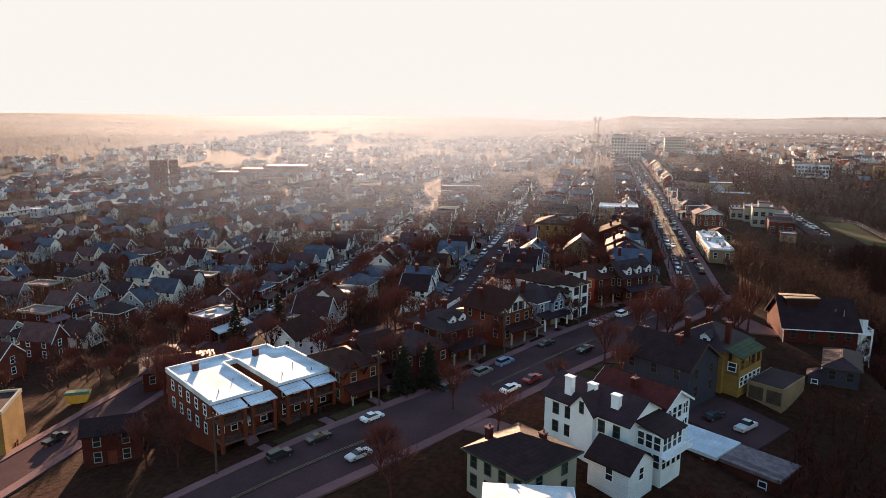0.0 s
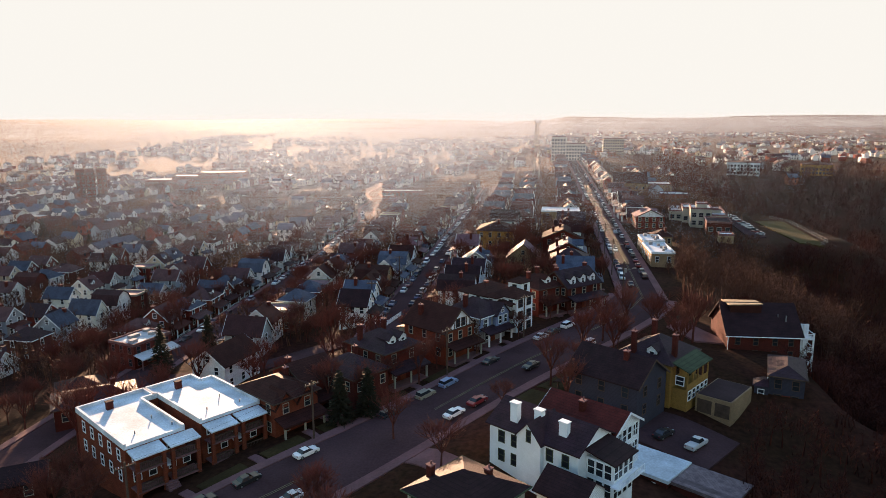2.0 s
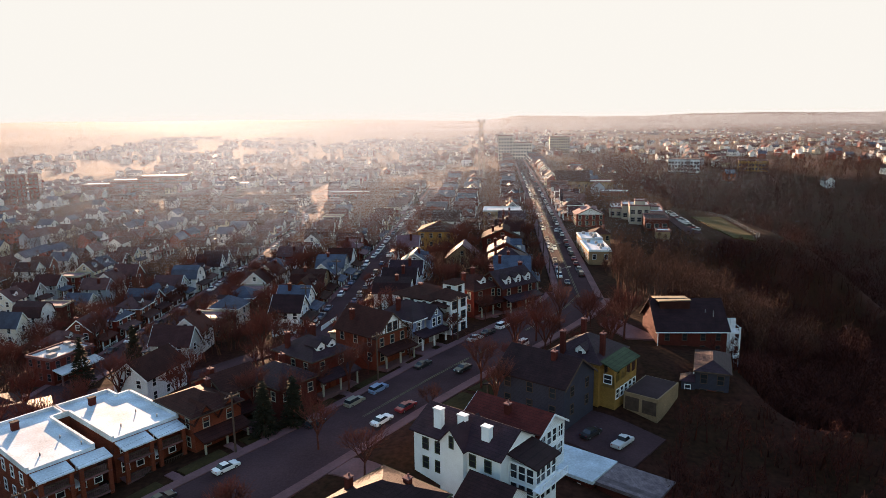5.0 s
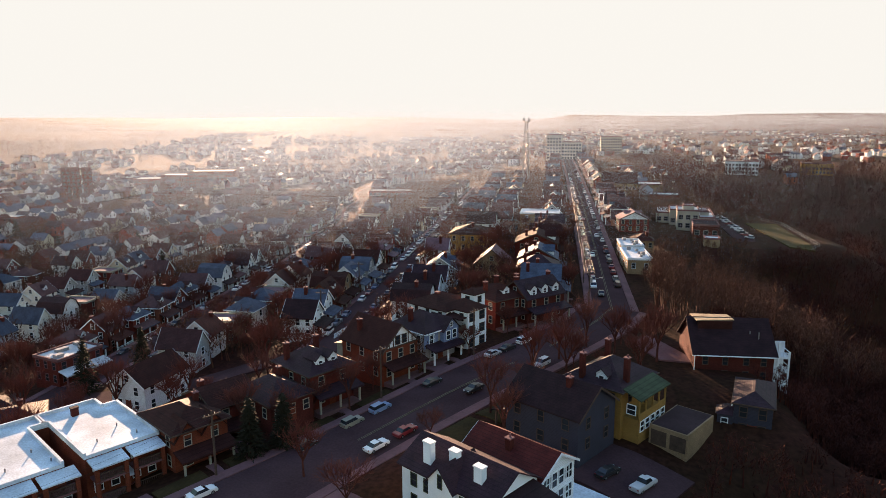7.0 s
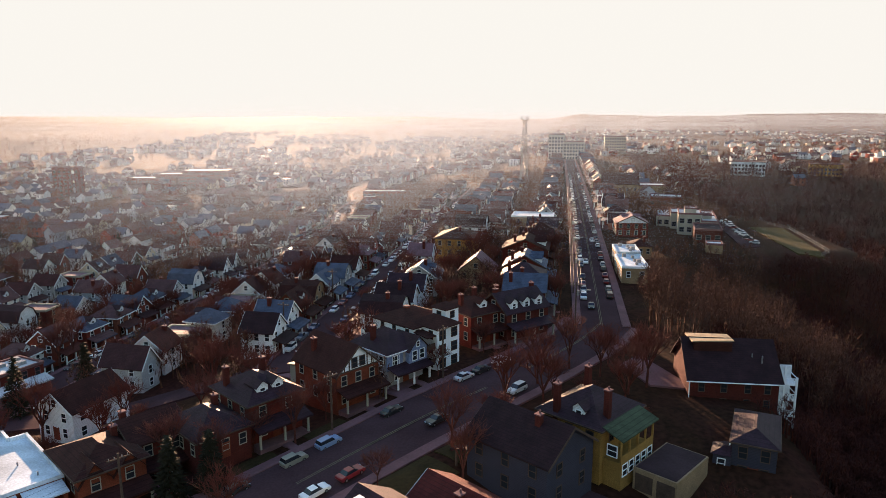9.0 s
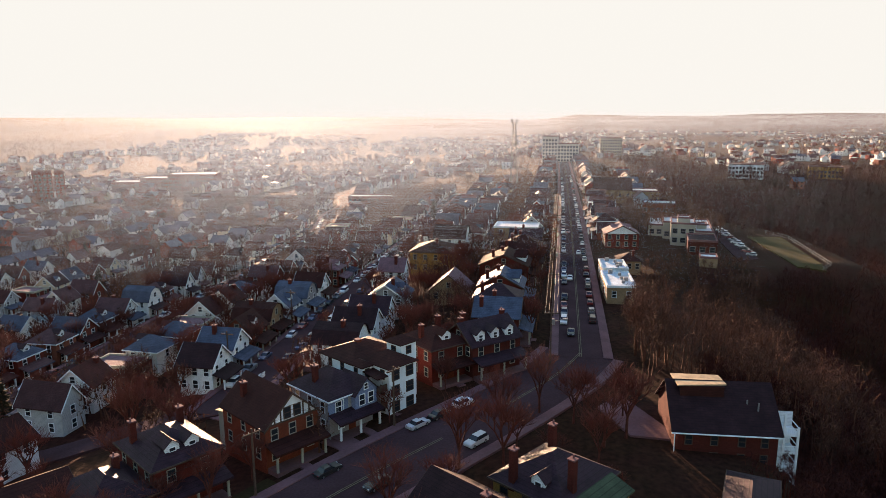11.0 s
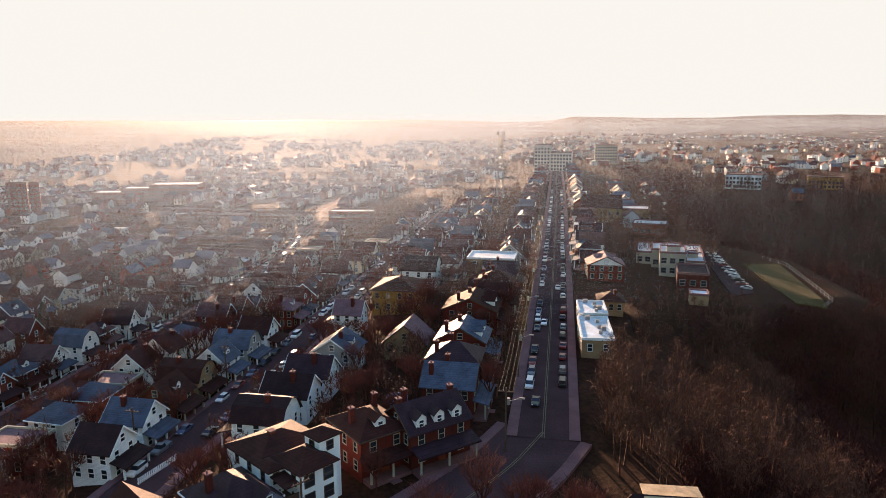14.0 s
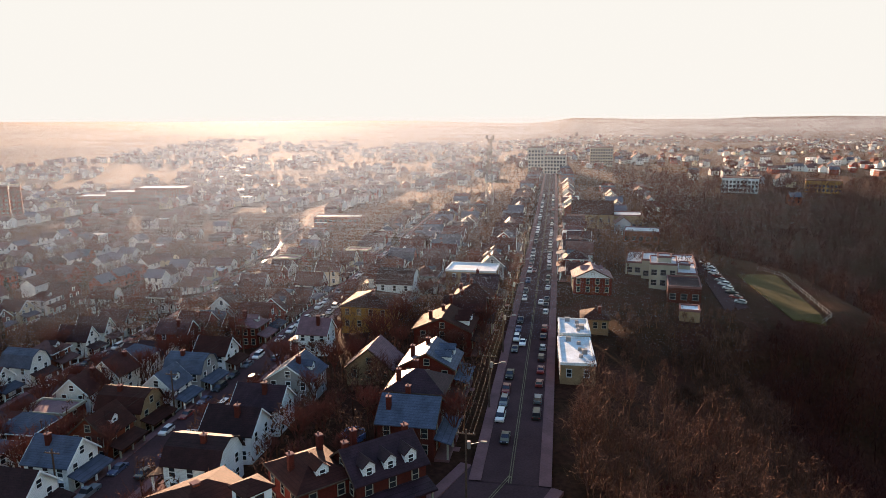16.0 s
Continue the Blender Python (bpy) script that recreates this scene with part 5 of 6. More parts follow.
def balcony_house():
    """The large dark-roofed block above the ravine with white stacked balconies at its end."""
    x, y = 13.9, 59.2
    take(x, y, 10)
    h = thing("apartment_house", "red brick block with a steep dark roof and white balconies", "apartment house", x, y, -2.4, 4)
    sh = Shape()
    w, d, top, rise = 12.8, 11.2, 4.75, 4.4
    ring = [(-d / 2, -8), (d / 2, -8), (d / 2, top), (0, top + rise), (-d / 2, top)]
    sh.solid([(-w / 2, p, q) for p, q in ring], [(w / 2, p, q) for p, q in ring])
    part("wall", sh, M["dark_brick"], h)
    sh = Shape()
    gable_slabs(sh, d / 2, -w / 2 - 0.5, w / 2 + 0.5, top, rise, 0.5)
    part("roof", turned(sh, 1), M["black_shingle"], h)
    sh = Shape()
    sh.box(-w / 2 - 0.5, w / 2 + 0.5, -d / 2 - 0.66, -d / 2 - 0.54, top - 0.5, top - 0.36)
    part("gutter", sh, M["white"], h, "thin white eaves gutter")
    sh = Shape()
    sh.tube((-w / 2 - 0.1, -d / 2 - 0.6, -3), (-w / 2 - 0.1, -d / 2 - 0.6, top - 0.45), 0.07, 0.07, 6)
    part("downpipe", sh, M["white"], h)
    # broad dormer with a nearly level roof, its tan standing for the low light it catches
    sh = Shape()
    sh.solid([(-5.2, -2.0, top + 2.4), (0.4, -2.0, top + 2.4), (0.4, 2.4, top + 2.4), (-5.2, 2.4, top + 2.4)], [(-5.2, -2.0, top + 4.4), (0.4, -2.0, top + 4.4), (0.4, 2.4, top + 4.1), (-5.2, 2.4, top + 4.1)])
    dm = part("dormer", sh, M["brown_shingle"], h)
    sh = Shape()
    sh.solid([(-5.6, -2.3, top + 4.42), (0.8, -1.4, top + 4.42), (0.8, 2.8, top + 4.08), (-5.6, 2.8, top + 4.08)], [(-5.6, -2.3, top + 4.6), (0.8, -1.4, top + 4.6), (0.8, 2.8, top + 4.26), (-5.6, 2.8, top + 4.26)])
    part("dormer_roof", sh, M["sun_tinted_roof"], dm, "dormer roof coloured tan for the low sunlight")
    for px, py in ((3.2, -2.6), (4.4, -3.4)):
        sh = Shape()
        sh.tube((px, py, top + 1.5), (px, py, top + 3.0), 0.1, 0.1, 6)
        part("vent_pipe", sh, M["steel"], h)
    x0, x1, y0, y1 = w / 2 - 0.1, w / 2 + 3.7, -2.6, 0.2
    for lvl in (-4.4, -1.9, 0.6, 3.1):
        sh = Shape()
        sh.box(x0, x1, y0, y1, lvl - 0.18, lvl)
        part("balcony_floor", sh, M["white"], h)
        sh = Shape()
        for a, b, c, e in ((x0, x1, y0, y0 + 0.08), (x1 - 0.08, x1, y0 + 0.08, y1), (x0, x0 + 0.08, y0 + 0.08, y1)):
            sh.box(a, b, c, e, lvl + 0.86, lvl + 0.98)
            sh.box(a, b, c, e, lvl + 0.08, lvl + 0.16)
        for k in range(15):
            px = x0 + 0.1 + (x1 - x0 - 0.2) * k / 14
            sh.box(px - 0.045, px + 0.045, y0 + 0.01, y0 + 0.07, lvl, lvl + 0.9)
        part("railing", sh, M["white"], h, "white balcony railing with upright balusters")
        sh = Shape()
        sh.box(x0 + 0.4, x0 + 1.3, y1 - 0.12, y1 - 0.02, lvl + 0.02, lvl + 1.9)
        part("balcony_door", sh, M["blue_siding"], h)
    sh = Shape()
    sh.box(x0, x1, y1, y1 + 0.15, -8, 5.2)
    part("balcony_wall", sh, M["white_siding_shade_tint"], h)
    for px in (x0 + 0.12, (x0 + x1) / 2, x1 - 0.12):
        sh = Shape()
        sh.box(px - 0.13, px + 0.13, y0 - 0.02, y0 + 0.22, -8, 5.9 if px < x1 - 1 else 4.2)
        part("post", sh, M["white"], h)
    for f in (0.9, 3.3):
        for px in (-4.6, -1.4, 2.0, 4.8):
            put_window(h, px, -d / 2, f, 0, 0.8, 1.3, "pole_wood")
    # side house with a hipped dark roof
    x, y = 14.0, 38.9
    take(x, y, 6)
    h = house("blue-grey house with a low dark roof edged in white", x, y, -15, 5.0, 10.0, 2, "hip", 1.3, "dark_siding", "slate", storey=2.5, z=-3.9, trim="pole_wood", with_porch=False, ridge="y", lift=0.3, over=0.3)
    sh = Shape()
    sh.box(-4.6, -2.52, -5.4, -2.6, -3, 3.6)
    b = part("side_bay", sh, M["dark_siding"], h)
    put_window(b, -3.6, -5.4, 2.4, 0, 0.8, 1.2)
    sh = Shape()
    sh.solid([(-4.9, -5.7, 3.6), (-2.52, -5.7, 3.6), (-2.52, -2.3, 3.6), (-4.9, -2.3, 3.6)], [(-3.4, -4.6, 4.5), (-2.52, -4.6, 4.5), (-2.52, -3.4, 4.5), (-3.4, -3.4, 4.5)])
    part("bay_roof", sh, M["slate"], h)
    sh = Shape()
    sh.box(-2.84, -2.72, -5.3, 5.3, 4.95, 5.2)
    part("gutter", sh, M["white"], h)
    patch("pavement_drive", ((-1.6, 63.0), (2.6, 55.0), (9.6, 55.5), (2.0, 68.5)), 0.3, "concrete", "pale concrete turning pad beside the brick block", "driveway")


balcony_house()

# houses below the flats
x, y = -93.0, -3.6
take(x, y, 6)
house("small dark brick house with a blue door", x, y, 35, 7.6, 5.2, 2, "gable", 1.4, "dark_brick", "black_shingle", ridge="x", storey=2.4, lift=0.3, z=-9.6, with_porch=False)
x, y = -117.0, -5.0
take(x, y, 6)
house("yellow brick flats beside the sunlit street", x, y, 120, 9, 10, 3, "flat", 1, "yellow_brick", "tar", with_porch=False, storey=2.9, z=-13.0)
x, y = -103.5, 26.0
take(x, y, 7)
house("dark brick bungalow with a low hipped roof edged in white", x, y, 40, 13.0, 8.0, 1, "hip", 1.5, "dark_brick", "slate", storey=3.2, lift=0.8, with_porch=False, front=4, z=-10.4, chimneys=((3.0, 1.0, 2.2),))
x, y = -112.0, 33.0
take(x, y, 6)
house("small tan house with a dark hipped roof", x, y, 40, 8.0, 7.0, 1, "hip", 1.8, "tan_brick", "black_shingle", storey=3.0, lift=0.6, with_porch=False, z=-11.6)


def skip_container():
    x, y = -117.4, 15.2
    t = thing("skip_container", "yellow painted steel skip beside the street", "skip", x, y, ground(x, y) + 0.1, 30)
    sh = Shape()
    sh.solid([(-1.5, -0.9, 0), (1.5, -0.9, 0), (1.5, 0.9, 0), (-1.5, 0.9, 0)], [(-2.1, -1.0, 1.7), (2.1, -1.0, 1.7), (2.1, 1.0, 1.7), (-2.1, 1.0, 1.7)])
    part("body", sh, M["yellow_box"], t)
    for k in (-1.2, 0.0, 1.2):
        sh = Shape()
        sh.box(k - 0.06, k + 0.06, -1.06, -0.94, 0.1, 1.6)
        part("rib", sh, M["yellow_box"], t)
    sh = Shape()
    sh.solid([(-2.15, -1.05, 1.7), (2.15, -1.05, 1.7), (2.15, 1.05, 1.7), (-2.15, 1.05, 1.7)], [(-2.0, -0.7, 2.1), (2.0, -0.7, 2.1), (2.0, 0.7, 2.1), (-2.0, 0.7, 2.1)])
    part("cover", sh, M["green_box"], t, "dull green sloping cover")


skip_container()
x, y = -86.2, 41.2
take(x, y, 6)
house("white sided house with a plain front gable", x, y, -10, 7.4, 10.6, 2, "gable", 2.7, "white_siding_shade_tint", "brown_shingle", storey=2.5, lift=0.4, with_porch=False, z=-8.7)
x, y = -113.5, 54.0
take(x, y, 7)
h = house("brick flats with a patchy silver roof beside a dark conifer", x, y, 75, 10.0, 7.4, 2, "flat", 1, "red_brick", "silver_roof", trim="concrete", front=4, storey=2.6, z=-11.2)
for _x, _y, _w in ((-3.2, -1.5, 1.6), (-0.6, 1.2, 2.4), (2.6, -0.8, 1.4), (3.4, 2.0, 1.0)):
    sh = Shape()
    sh.box(_x - _w / 2, _x + _w / 2, _y - 0.6, _y + 0.6, 5.7, 6.5)
    part("roof_hatch", sh, M["grey_siding"], h)

# houses by the middle street
MID_LEFT = (
    (-69.5, 70.6, 8.0, 10.0, "white_siding_shade_tint", "black_shingle", "gable", "y", "white sided house with a black gable roof"),
    (-71.5, 80.8, 8.2, 11.0, "white_siding_shade_tint", "blue_slate", "gable", "y", "white sided house with a blue-grey roof and brick chimney"),
    (-72.0, 90.6, 8.4, 10.0, "brown_brick", "brown_shingle", "gable", "x", "brown brick house with a white attic dormer"),
    (-74.0, 100.6, 8.6, 13.0, "tan_brick", "brown_shingle", "gambrel", "y", "tan house with a brown barn-shaped roof"),
    (-72.5, 109.4, 7.8, 10.0, "white_siding_shade_tint", "blue_slate", "gable", "x", "white house with a blue-grey roof and tall dormer"),
    (-72.8, 118.6, 8.4, 12.0, "grey_siding", "blue_slate", "gambrel", "y", "grey house with a blue barn-shaped roof"),
    (-73.0, 129.0, 7.6, 11.0, "white_siding_shade_tint", "brown_shingle", "gable", "y", "white house with a steep street gable"),
    (-74.6, 148.6, 8.0, 9.0, "red_brick", "grey_shingle", "hip", "y", "red brick house with grey hipped roof and white dormer"),
)
for _i, (x, y, w, d, wall, cover, kind, ridge, lab) in enumerate(MID_LEFT):
    take(x, y, 5.2)
    house(lab, x + 0.4, y, 90, w * 0.80, d * 0.66, 2, kind, 2.9 if kind != "hip" else 2.2, wall, cover, ridge=ridge, storey=2.35, chimneys=((-1.0, 1.0, 3.6),) if _i % 2 else (), dormers=((0, -d * 0.33 + 0.9, 0.3, 0),) if ridge == "x" or kind == "hip" else ())
MID_RIGHT = (
    (-46.0, 80.0, 9.0, 11.0, "white_siding_shade_tint", "black_shingle", "gambrel", "y", "white house with a dark barn-shaped roof"),
    (-46.2, 90.0, 8.4, 11.0, "white_stucco_shade_tint", "black_shingle", "gable", "y", "half-timbered white house with a dark roof"),
    (-46.0, 99.0, 8.0, 11.0, "white_siding_shade_tint", "slate", "gable", "y", "white house with black trim and slate roof"),
    (-45.5, 112.0, 10.0, 11.5, "grey_siding", "blue_slate", "gable", "x", "house with a broad blue slate roof and white rear balconies"),
    (-52.0, 138.5, 7.0, 9.0, "white_siding_shade_tint", "grey_shingle", "gable", "y", "white cottage with a front gable"),
)
for _i, (x, y, w, d, wall, cover, kind, ridge, lab) in enumerate(MID_RIGHT):
    take(x, y, 5.2)
    house(lab, x - 1.0, y, -90, w * 0.80, d * 0.74, 2, kind, 2.8, wall, cover, ridge=ridge, storey=2.35, chimneys=((1.2, 1.0, 3.6),), dormers=((0, d * 0.37 - 1.0, 0.3, 180),) if ridge == "x" else ())
x, y = -46.0, 159.0
take(x, y, 9)
house("yellow brick flats with a brown hipped roof", x, y, -90, 13.0, 12.0, 2, "hip", 2.6, "yellow_brick", "brown_shingle", sides=4, front=4, with_porch=False, storey=2.9, chimneys=((2.0, 1.0, 3.2),), name="apartment_house")
x, y = -45.0, 181.0
take(x, y, 6)
house("white gambrel house with a dark roof", x, y, -90, 9.0, 10.0, 2, "gambrel", 3.4, "white_siding_shade_tint", "black_shingle")

# houses by the main street
MAIN_LEFT = (
    (-19.6, 92.8, 9.4, 9.0, "dark_brick", "blue_slate", "gable", "y", "brick house with a faded blue shingle roof"),
    (-21.0, 104.0, 8.6, 10.0, "dark_brick", "slate", "hip", "y", "dark brick house with a slate hipped roof"),
    (-21.5, 116.0, 9.5, 10.5, "red_brick", "blue_slate", "gable", "x", "red brick house with cross gables"),
    (-23.0, 138.5, 11.0, 13.0, "red_brick", "brown_shingle", "gable", "x", "broad red brick house with twin roof dormers"),
    (-21.0, 152.0, 8.4, 10.0, "red_brick", "brown_shingle", "gable", "y", "red brick house with a steep brown gable"),
    (-20.5, 163.0, 8.4, 10.0, "dark_brick", "brown_shingle", "hip", "y", "dark brick house with brown hipped roof"),
    (-20.5, 174.0, 8.4, 10.0, "red_brick", "slate", "gable", "y", "red brick house with a slate gable roof"),
)
for _i, (x, y, w, d, wall, cover, kind, ridge, lab) in enumerate(MAIN_LEFT):
    take(x, y, 5.4)
    house(lab, x, y, 90, w * 0.92, d * 0.94, 2, kind, 2.7, wall, cover, trim="cream" if _i % 3 else "white", ridge=ridge, storey=2.55, chimneys=((1.8, 1.0, 3.4), (-2.2, 3.0, 3.2)), dormers=((-2.0, -d / 2 + 1.2, 0.3, 0), (2.0, -d / 2 + 1.2, 0.3, 0)) if ridge == "x" else ())
x, y = -24.5, 187.6
take(x, y, 8)
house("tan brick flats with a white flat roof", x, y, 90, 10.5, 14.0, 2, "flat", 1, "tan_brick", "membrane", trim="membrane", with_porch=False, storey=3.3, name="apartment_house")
x, y = -34.0, 121.0
take(x, y, 5)
house("stone cottage with a steep pale roof", x, y, -90, 8.0, 9.0, 1, "gable", 3.8, "tan_brick", "grey_shingle", ridge="x", storey=2.8, with_porch=False)

# across the main street
for x, y, w, d, top, lab in ((4.7, 129.6, 6.5, 15.4, 4.2, "cream brick shop block with a silver flat roof"), (4.2, 143.8, 6.3, 11.0, 4.6, "low brick shop block with a white flat roof")):
    take(x, y, 7)
    h = house(lab, x, y, -86.5, d, w, 1, "flat", 1, "tan_brick", "membrane", trim="membrane", with_porch=False, storey=top - 0.4, lift=0.2, front=5, sides=2, name="shop")
    for _k in range(3):
        sh = Shape()
        sh.tube((-d * 0.25 + _k * d * 0.25, 0.8, top - 0.3), (-d * 0.25 + _k * d * 0.25, 0.8, top + 0.5), 0.45, 0.38, 10)
        part("roof_vent", sh, M["steel"], h)
    for bx, by, bw in ((-d * 0.38, -1.2, 0.9), (d * 0.1, 1.6, 1.2)):
        sh = Shape()
        sh.box(bx - bw / 2, bx + bw / 2, by - 0.5, by + 0.5, top - 0.2, top + 0.75)
        part("air_unit", sh, M["steel"], h)
x, y = 8.9, 194.6
take(x, y, 7)
house("dark red brick house with a white gable and pale roof", x, y, 4, 10.6, 9.0, 2, "gable", 2.6, "red_brick", "grey_shingle", ridge="y", sides=3, front=4, storey=2.3, lift=0.3, with_porch=False, gable_wall="white_siding_shade_tint", dormers=((-3.0, 0.5, 0.3, -90), (3.0, 0.5, 0.3, 90)))
x, y = 9.0, 157.0
take(x, y, 5)
house("tan brick house with a brown hipped roof beside the shops", x, y, -88, 6.4, 6.0, 1, "hip", 1.9, "tan_brick", "brown_shingle", storey=3.0, with_porch=False, chimneys=((1.5, 1.0, 2.6),))


# ---- public buildings and landmarks ----
def slab_building(name, label, category, x, y, rz, blocks, wall, cover, z=None, bays=True):
    """Plain storeyed blocks: each is x0, x1, y0, y1, top."""
    b = thing(name, label, category, x, y, ground(x, y) if z is None else z, rz)
    for x0, x1, y0, y1, top in blocks:
        sh = Shape()
        sh.box(x0, x1, y0, y1, -6, top)
        part("wall", sh, M[wall], b)
        sh = Shape()
        sh.box(x0 + 0.3, x1 - 0.3, y0 + 0.3, y1 - 0.3, top + 0.004, top + 0.08)
        part("roof", sh, M[cover], b)
        sh = Shape()
        for a0, a1, c0, c1 in ((x0 - 0.1, x1 + 0.1, y0 - 0.1, y0 + 0.3), (x0 - 0.1, x1 + 0.1, y1 - 0.3, y1 + 0.1), (x0 - 0.1, x0 + 0.3, y0 + 0.3, y1 - 0.3), (x1 - 0.3, x1 + 0.1, y0 + 0.3, y1 - 0.3)):
            sh.box(a0, a1, c0, c1, top - 0.1, top + 0.5)
        part("parapet", sh, M["concrete"], b)
        if bays:
            for f in range(int((top - 0.5) / 3.1)):
                z1 = 0.4 + 3.1 * f + 1.5
                c = max(2, int((x1 - x0) / 2.6))
                for k in range(c):
                    put_window(b, x0 + (x1 - x0) * (k + 0.5) / c, y0, z1, 0, 1.5, 1.6, "steel")
    return b


slab_building("school", "dark brick school block with rows of windows", "school", 34.6, 196.5, -6, ((-4.4, 4.4, -7.5, 6, 4.4),), "dark_brick", "tar", z=-1.8)
slab_building("school", "cream stepped school wings with flat roofs", "school", 33.0, 207.5, -6, ((-6.6, 1.2, -4.0, 8, 7.4), (1.2, 6.8, -4.6, 11, 5.0), (-9.0, -1.0, 8, 20, 6.0), (-1.0, 7.0, 11, 26, 4.6), (-14, -9, 12, 30, 4.2), (-4.5, -0.5, -1.0, 4.0, 9.0), (2.0, 5.0, 2.0, 6.0, 6.4)), "cream", "silver_roof", z=-1.6)
slab_building("shed", "low white-roofed shed below the school", "shed", 33.0, 174.3, -6, ((-2.4, 2.4, -2.7, 2.7, 2.4),), "tan_brick", "membrane", z=-1.5, bays=False)
take(31.0, 200.0, 20)
take(11.5, 316, 12)
house("tan stone church with a broad brown roof and pale street gable", 11.5, 316.0, -90, 13.0, 18.0, 1, "gable", 5.2, "tan_brick", "brown_shingle", storey=6.2, lift=0.4, with_porch=False, trim="cream", gable_wall="cream", ridge="y", name="church", sides=5)
slab_building("parish_hall", "tan stone hall behind the church", "church hall", 27.0, 318.0, 0, ((-6, 7, -6, 6, 6.4),), "tan_brick", "silver_roof")
take(27, 318, 9)
slab_building("brick_works", "long low brick block with a grey flat roof", "building", 31.0, 285.0, -8, ((-7, 7, -5, 6, 4.6),), "brown_brick", "silver_roof")
take(31, 285, 9)
TAKEN += [(60, 183 + 5 * k, 1.0) for k in range(3)]
slab_building("apartment_tower", "tall pale concrete apartment slab on the hilltop", "apartment block", -30.0, 612.0, -4, ((-9, 5, 0, 14, 24.0), (5, 24, 4, 14, 17.0)), "pale_render", "tar", z=-2.0)
for x, y in ((-425, 432), (-415, 431), (-404, 431)):
    slab_building("brick_tower", "red brick apartment tower among houses", "apartment block", x, y, 40, ((-3.4, 3.4, -4, 4, 24.0),), "red_brick", "tar")
slab_building("hospital", "long stepped tan institutional building", "hospital", -372, 520, 12, ((-44, 0, -8, 10, 8), (-20, 22, -4, 14, 11), (4, 46, -2, 20, 14)), "brown_brick", "membrane")
slab_building("row_flats", "long brick row of flats with pale parapet", "row houses", -131, 372, 8, ((-14, 14, -5, 5, 7.0),), "brown_brick", "membrane")
slab_building("office_block", "white concrete office block above the ravine", "office building", 128, 556, -14, ((-13, 13, -8, 8, 11.0),), "membrane", "tar")
slab_building("office_block", "orange brick block above the ravine", "office building", 188, 560, -14, ((-12, 12, -8, 8, 9.0),), "yellow_brick", "tar")
slab_building("hill_flats", "pale flats on the hilltop behind the tower", "apartment block", 30, 760, 0, ((-12, 12, 0, 16, 20.0),), "cream", "tar")


def lattice_tower(x, y, top):
    z0 = ground(x, y)
    t = thing("radio_mast", "tall grey lattice radio mast with a platform", "radio mast", x, y, z0, 20)
    hh = top - z0
    half = lambda z: 2.1 - 1.4 * z / hh
    for sx in (-1, 1):
        for sy in (-1, 1):
            sh = Shape()
            sh.tube((sx * 2.1, sy * 2.1, -0.5), (sx * 0.7, sy * 0.7, hh), 0.15, 0.11, 5)
            part("leg", sh, M["steel"], t)
    sh = Shape()
    n = 9
    for i in range(n):
        za, zb = hh * i / n, hh * (i + 1) / n
        a, b = half(za), half(zb)
        for s in (-1, 1):
            for p, q in (((-a, s * a, za), (b, s * b, zb)), ((a, s * a, za), (-b, s * b, zb)), ((s * a, -a, za), (s * b, b, zb)), ((s * a, a, za), (s * b, -b, zb)), ((-b, s * b, zb), (b, s * b, zb)), ((s * b, -b, zb), (s * b, b, zb))):
                sh.tube(p, q, 0.06, 0.06, 4)
    part("bracing", sh, M["steel"], t)
    sh = Shape()
    sh.box(-1.8, 1.8, -1.8, 1.8, hh - 0.2, hh + 0.1)
    for sx in (-1, 1):
        for sy in (-1, 1):
            sh.tube((sx * 1.6, sy * 1.6, hh), (sx * 1.6, sy * 1.6, hh + 2.2), 0.22, 0.22, 5)
    part("platform", sh, M["steel"], t)


lattice_tower(-42.0, 362.7, 37.4)


def sports_field():
    patch("ground_field", ((60.0, 182.5), (68.8, 184.5), (70.0, 237), (57.0, 233)), 0.35, "field", "dull green sports field on the plateau", "sports field")
    patch("pavement_lot", ((43.8, 184), (51.0, 190.5), (50.0, 262), (45.8, 262)), 0.35, "asphalt", "asphalt lot beside the school", "parking lot")
    f = thing("field_fence", "low pale fence along the field edge", "fence", 0, 0, 0)
    pts = [Vector((66.0, 243.5, -3.3)), Vector((71.6, 234, -3.6)), Vector((71.0, 188, -3.7)), Vector((66.0, 180.0, -3.6))]
    pts = dense(pts, 3.5)
    for a, b in zip(pts, pts[1:]):
        sh = Shape()
        sh.tube(a, a + Vector((0, 0, 1.4)), 0.07, 0.07, 5)
        part("post", sh, M["steel"], f)
        for dz in (0.5, 1.3):
            sh = Shape()
            sh.tube(a + Vector((0, 0, dz)), b + Vector((0, 0, dz)), 0.035, 0.035, 4)
            part("rail", sh, M["steel"], f)


sports_field()

# ---- rows of further houses ----
FIELD_GUARD = [(48, 196, 5), (48, 214, 5), (48, 230, 5), (63, 195, 8), (64, 212, 8), (63, 230, 9)]
TAKEN += [(a, b, c) for a, b, c in FIELD_GUARD]
PROTOS = {}


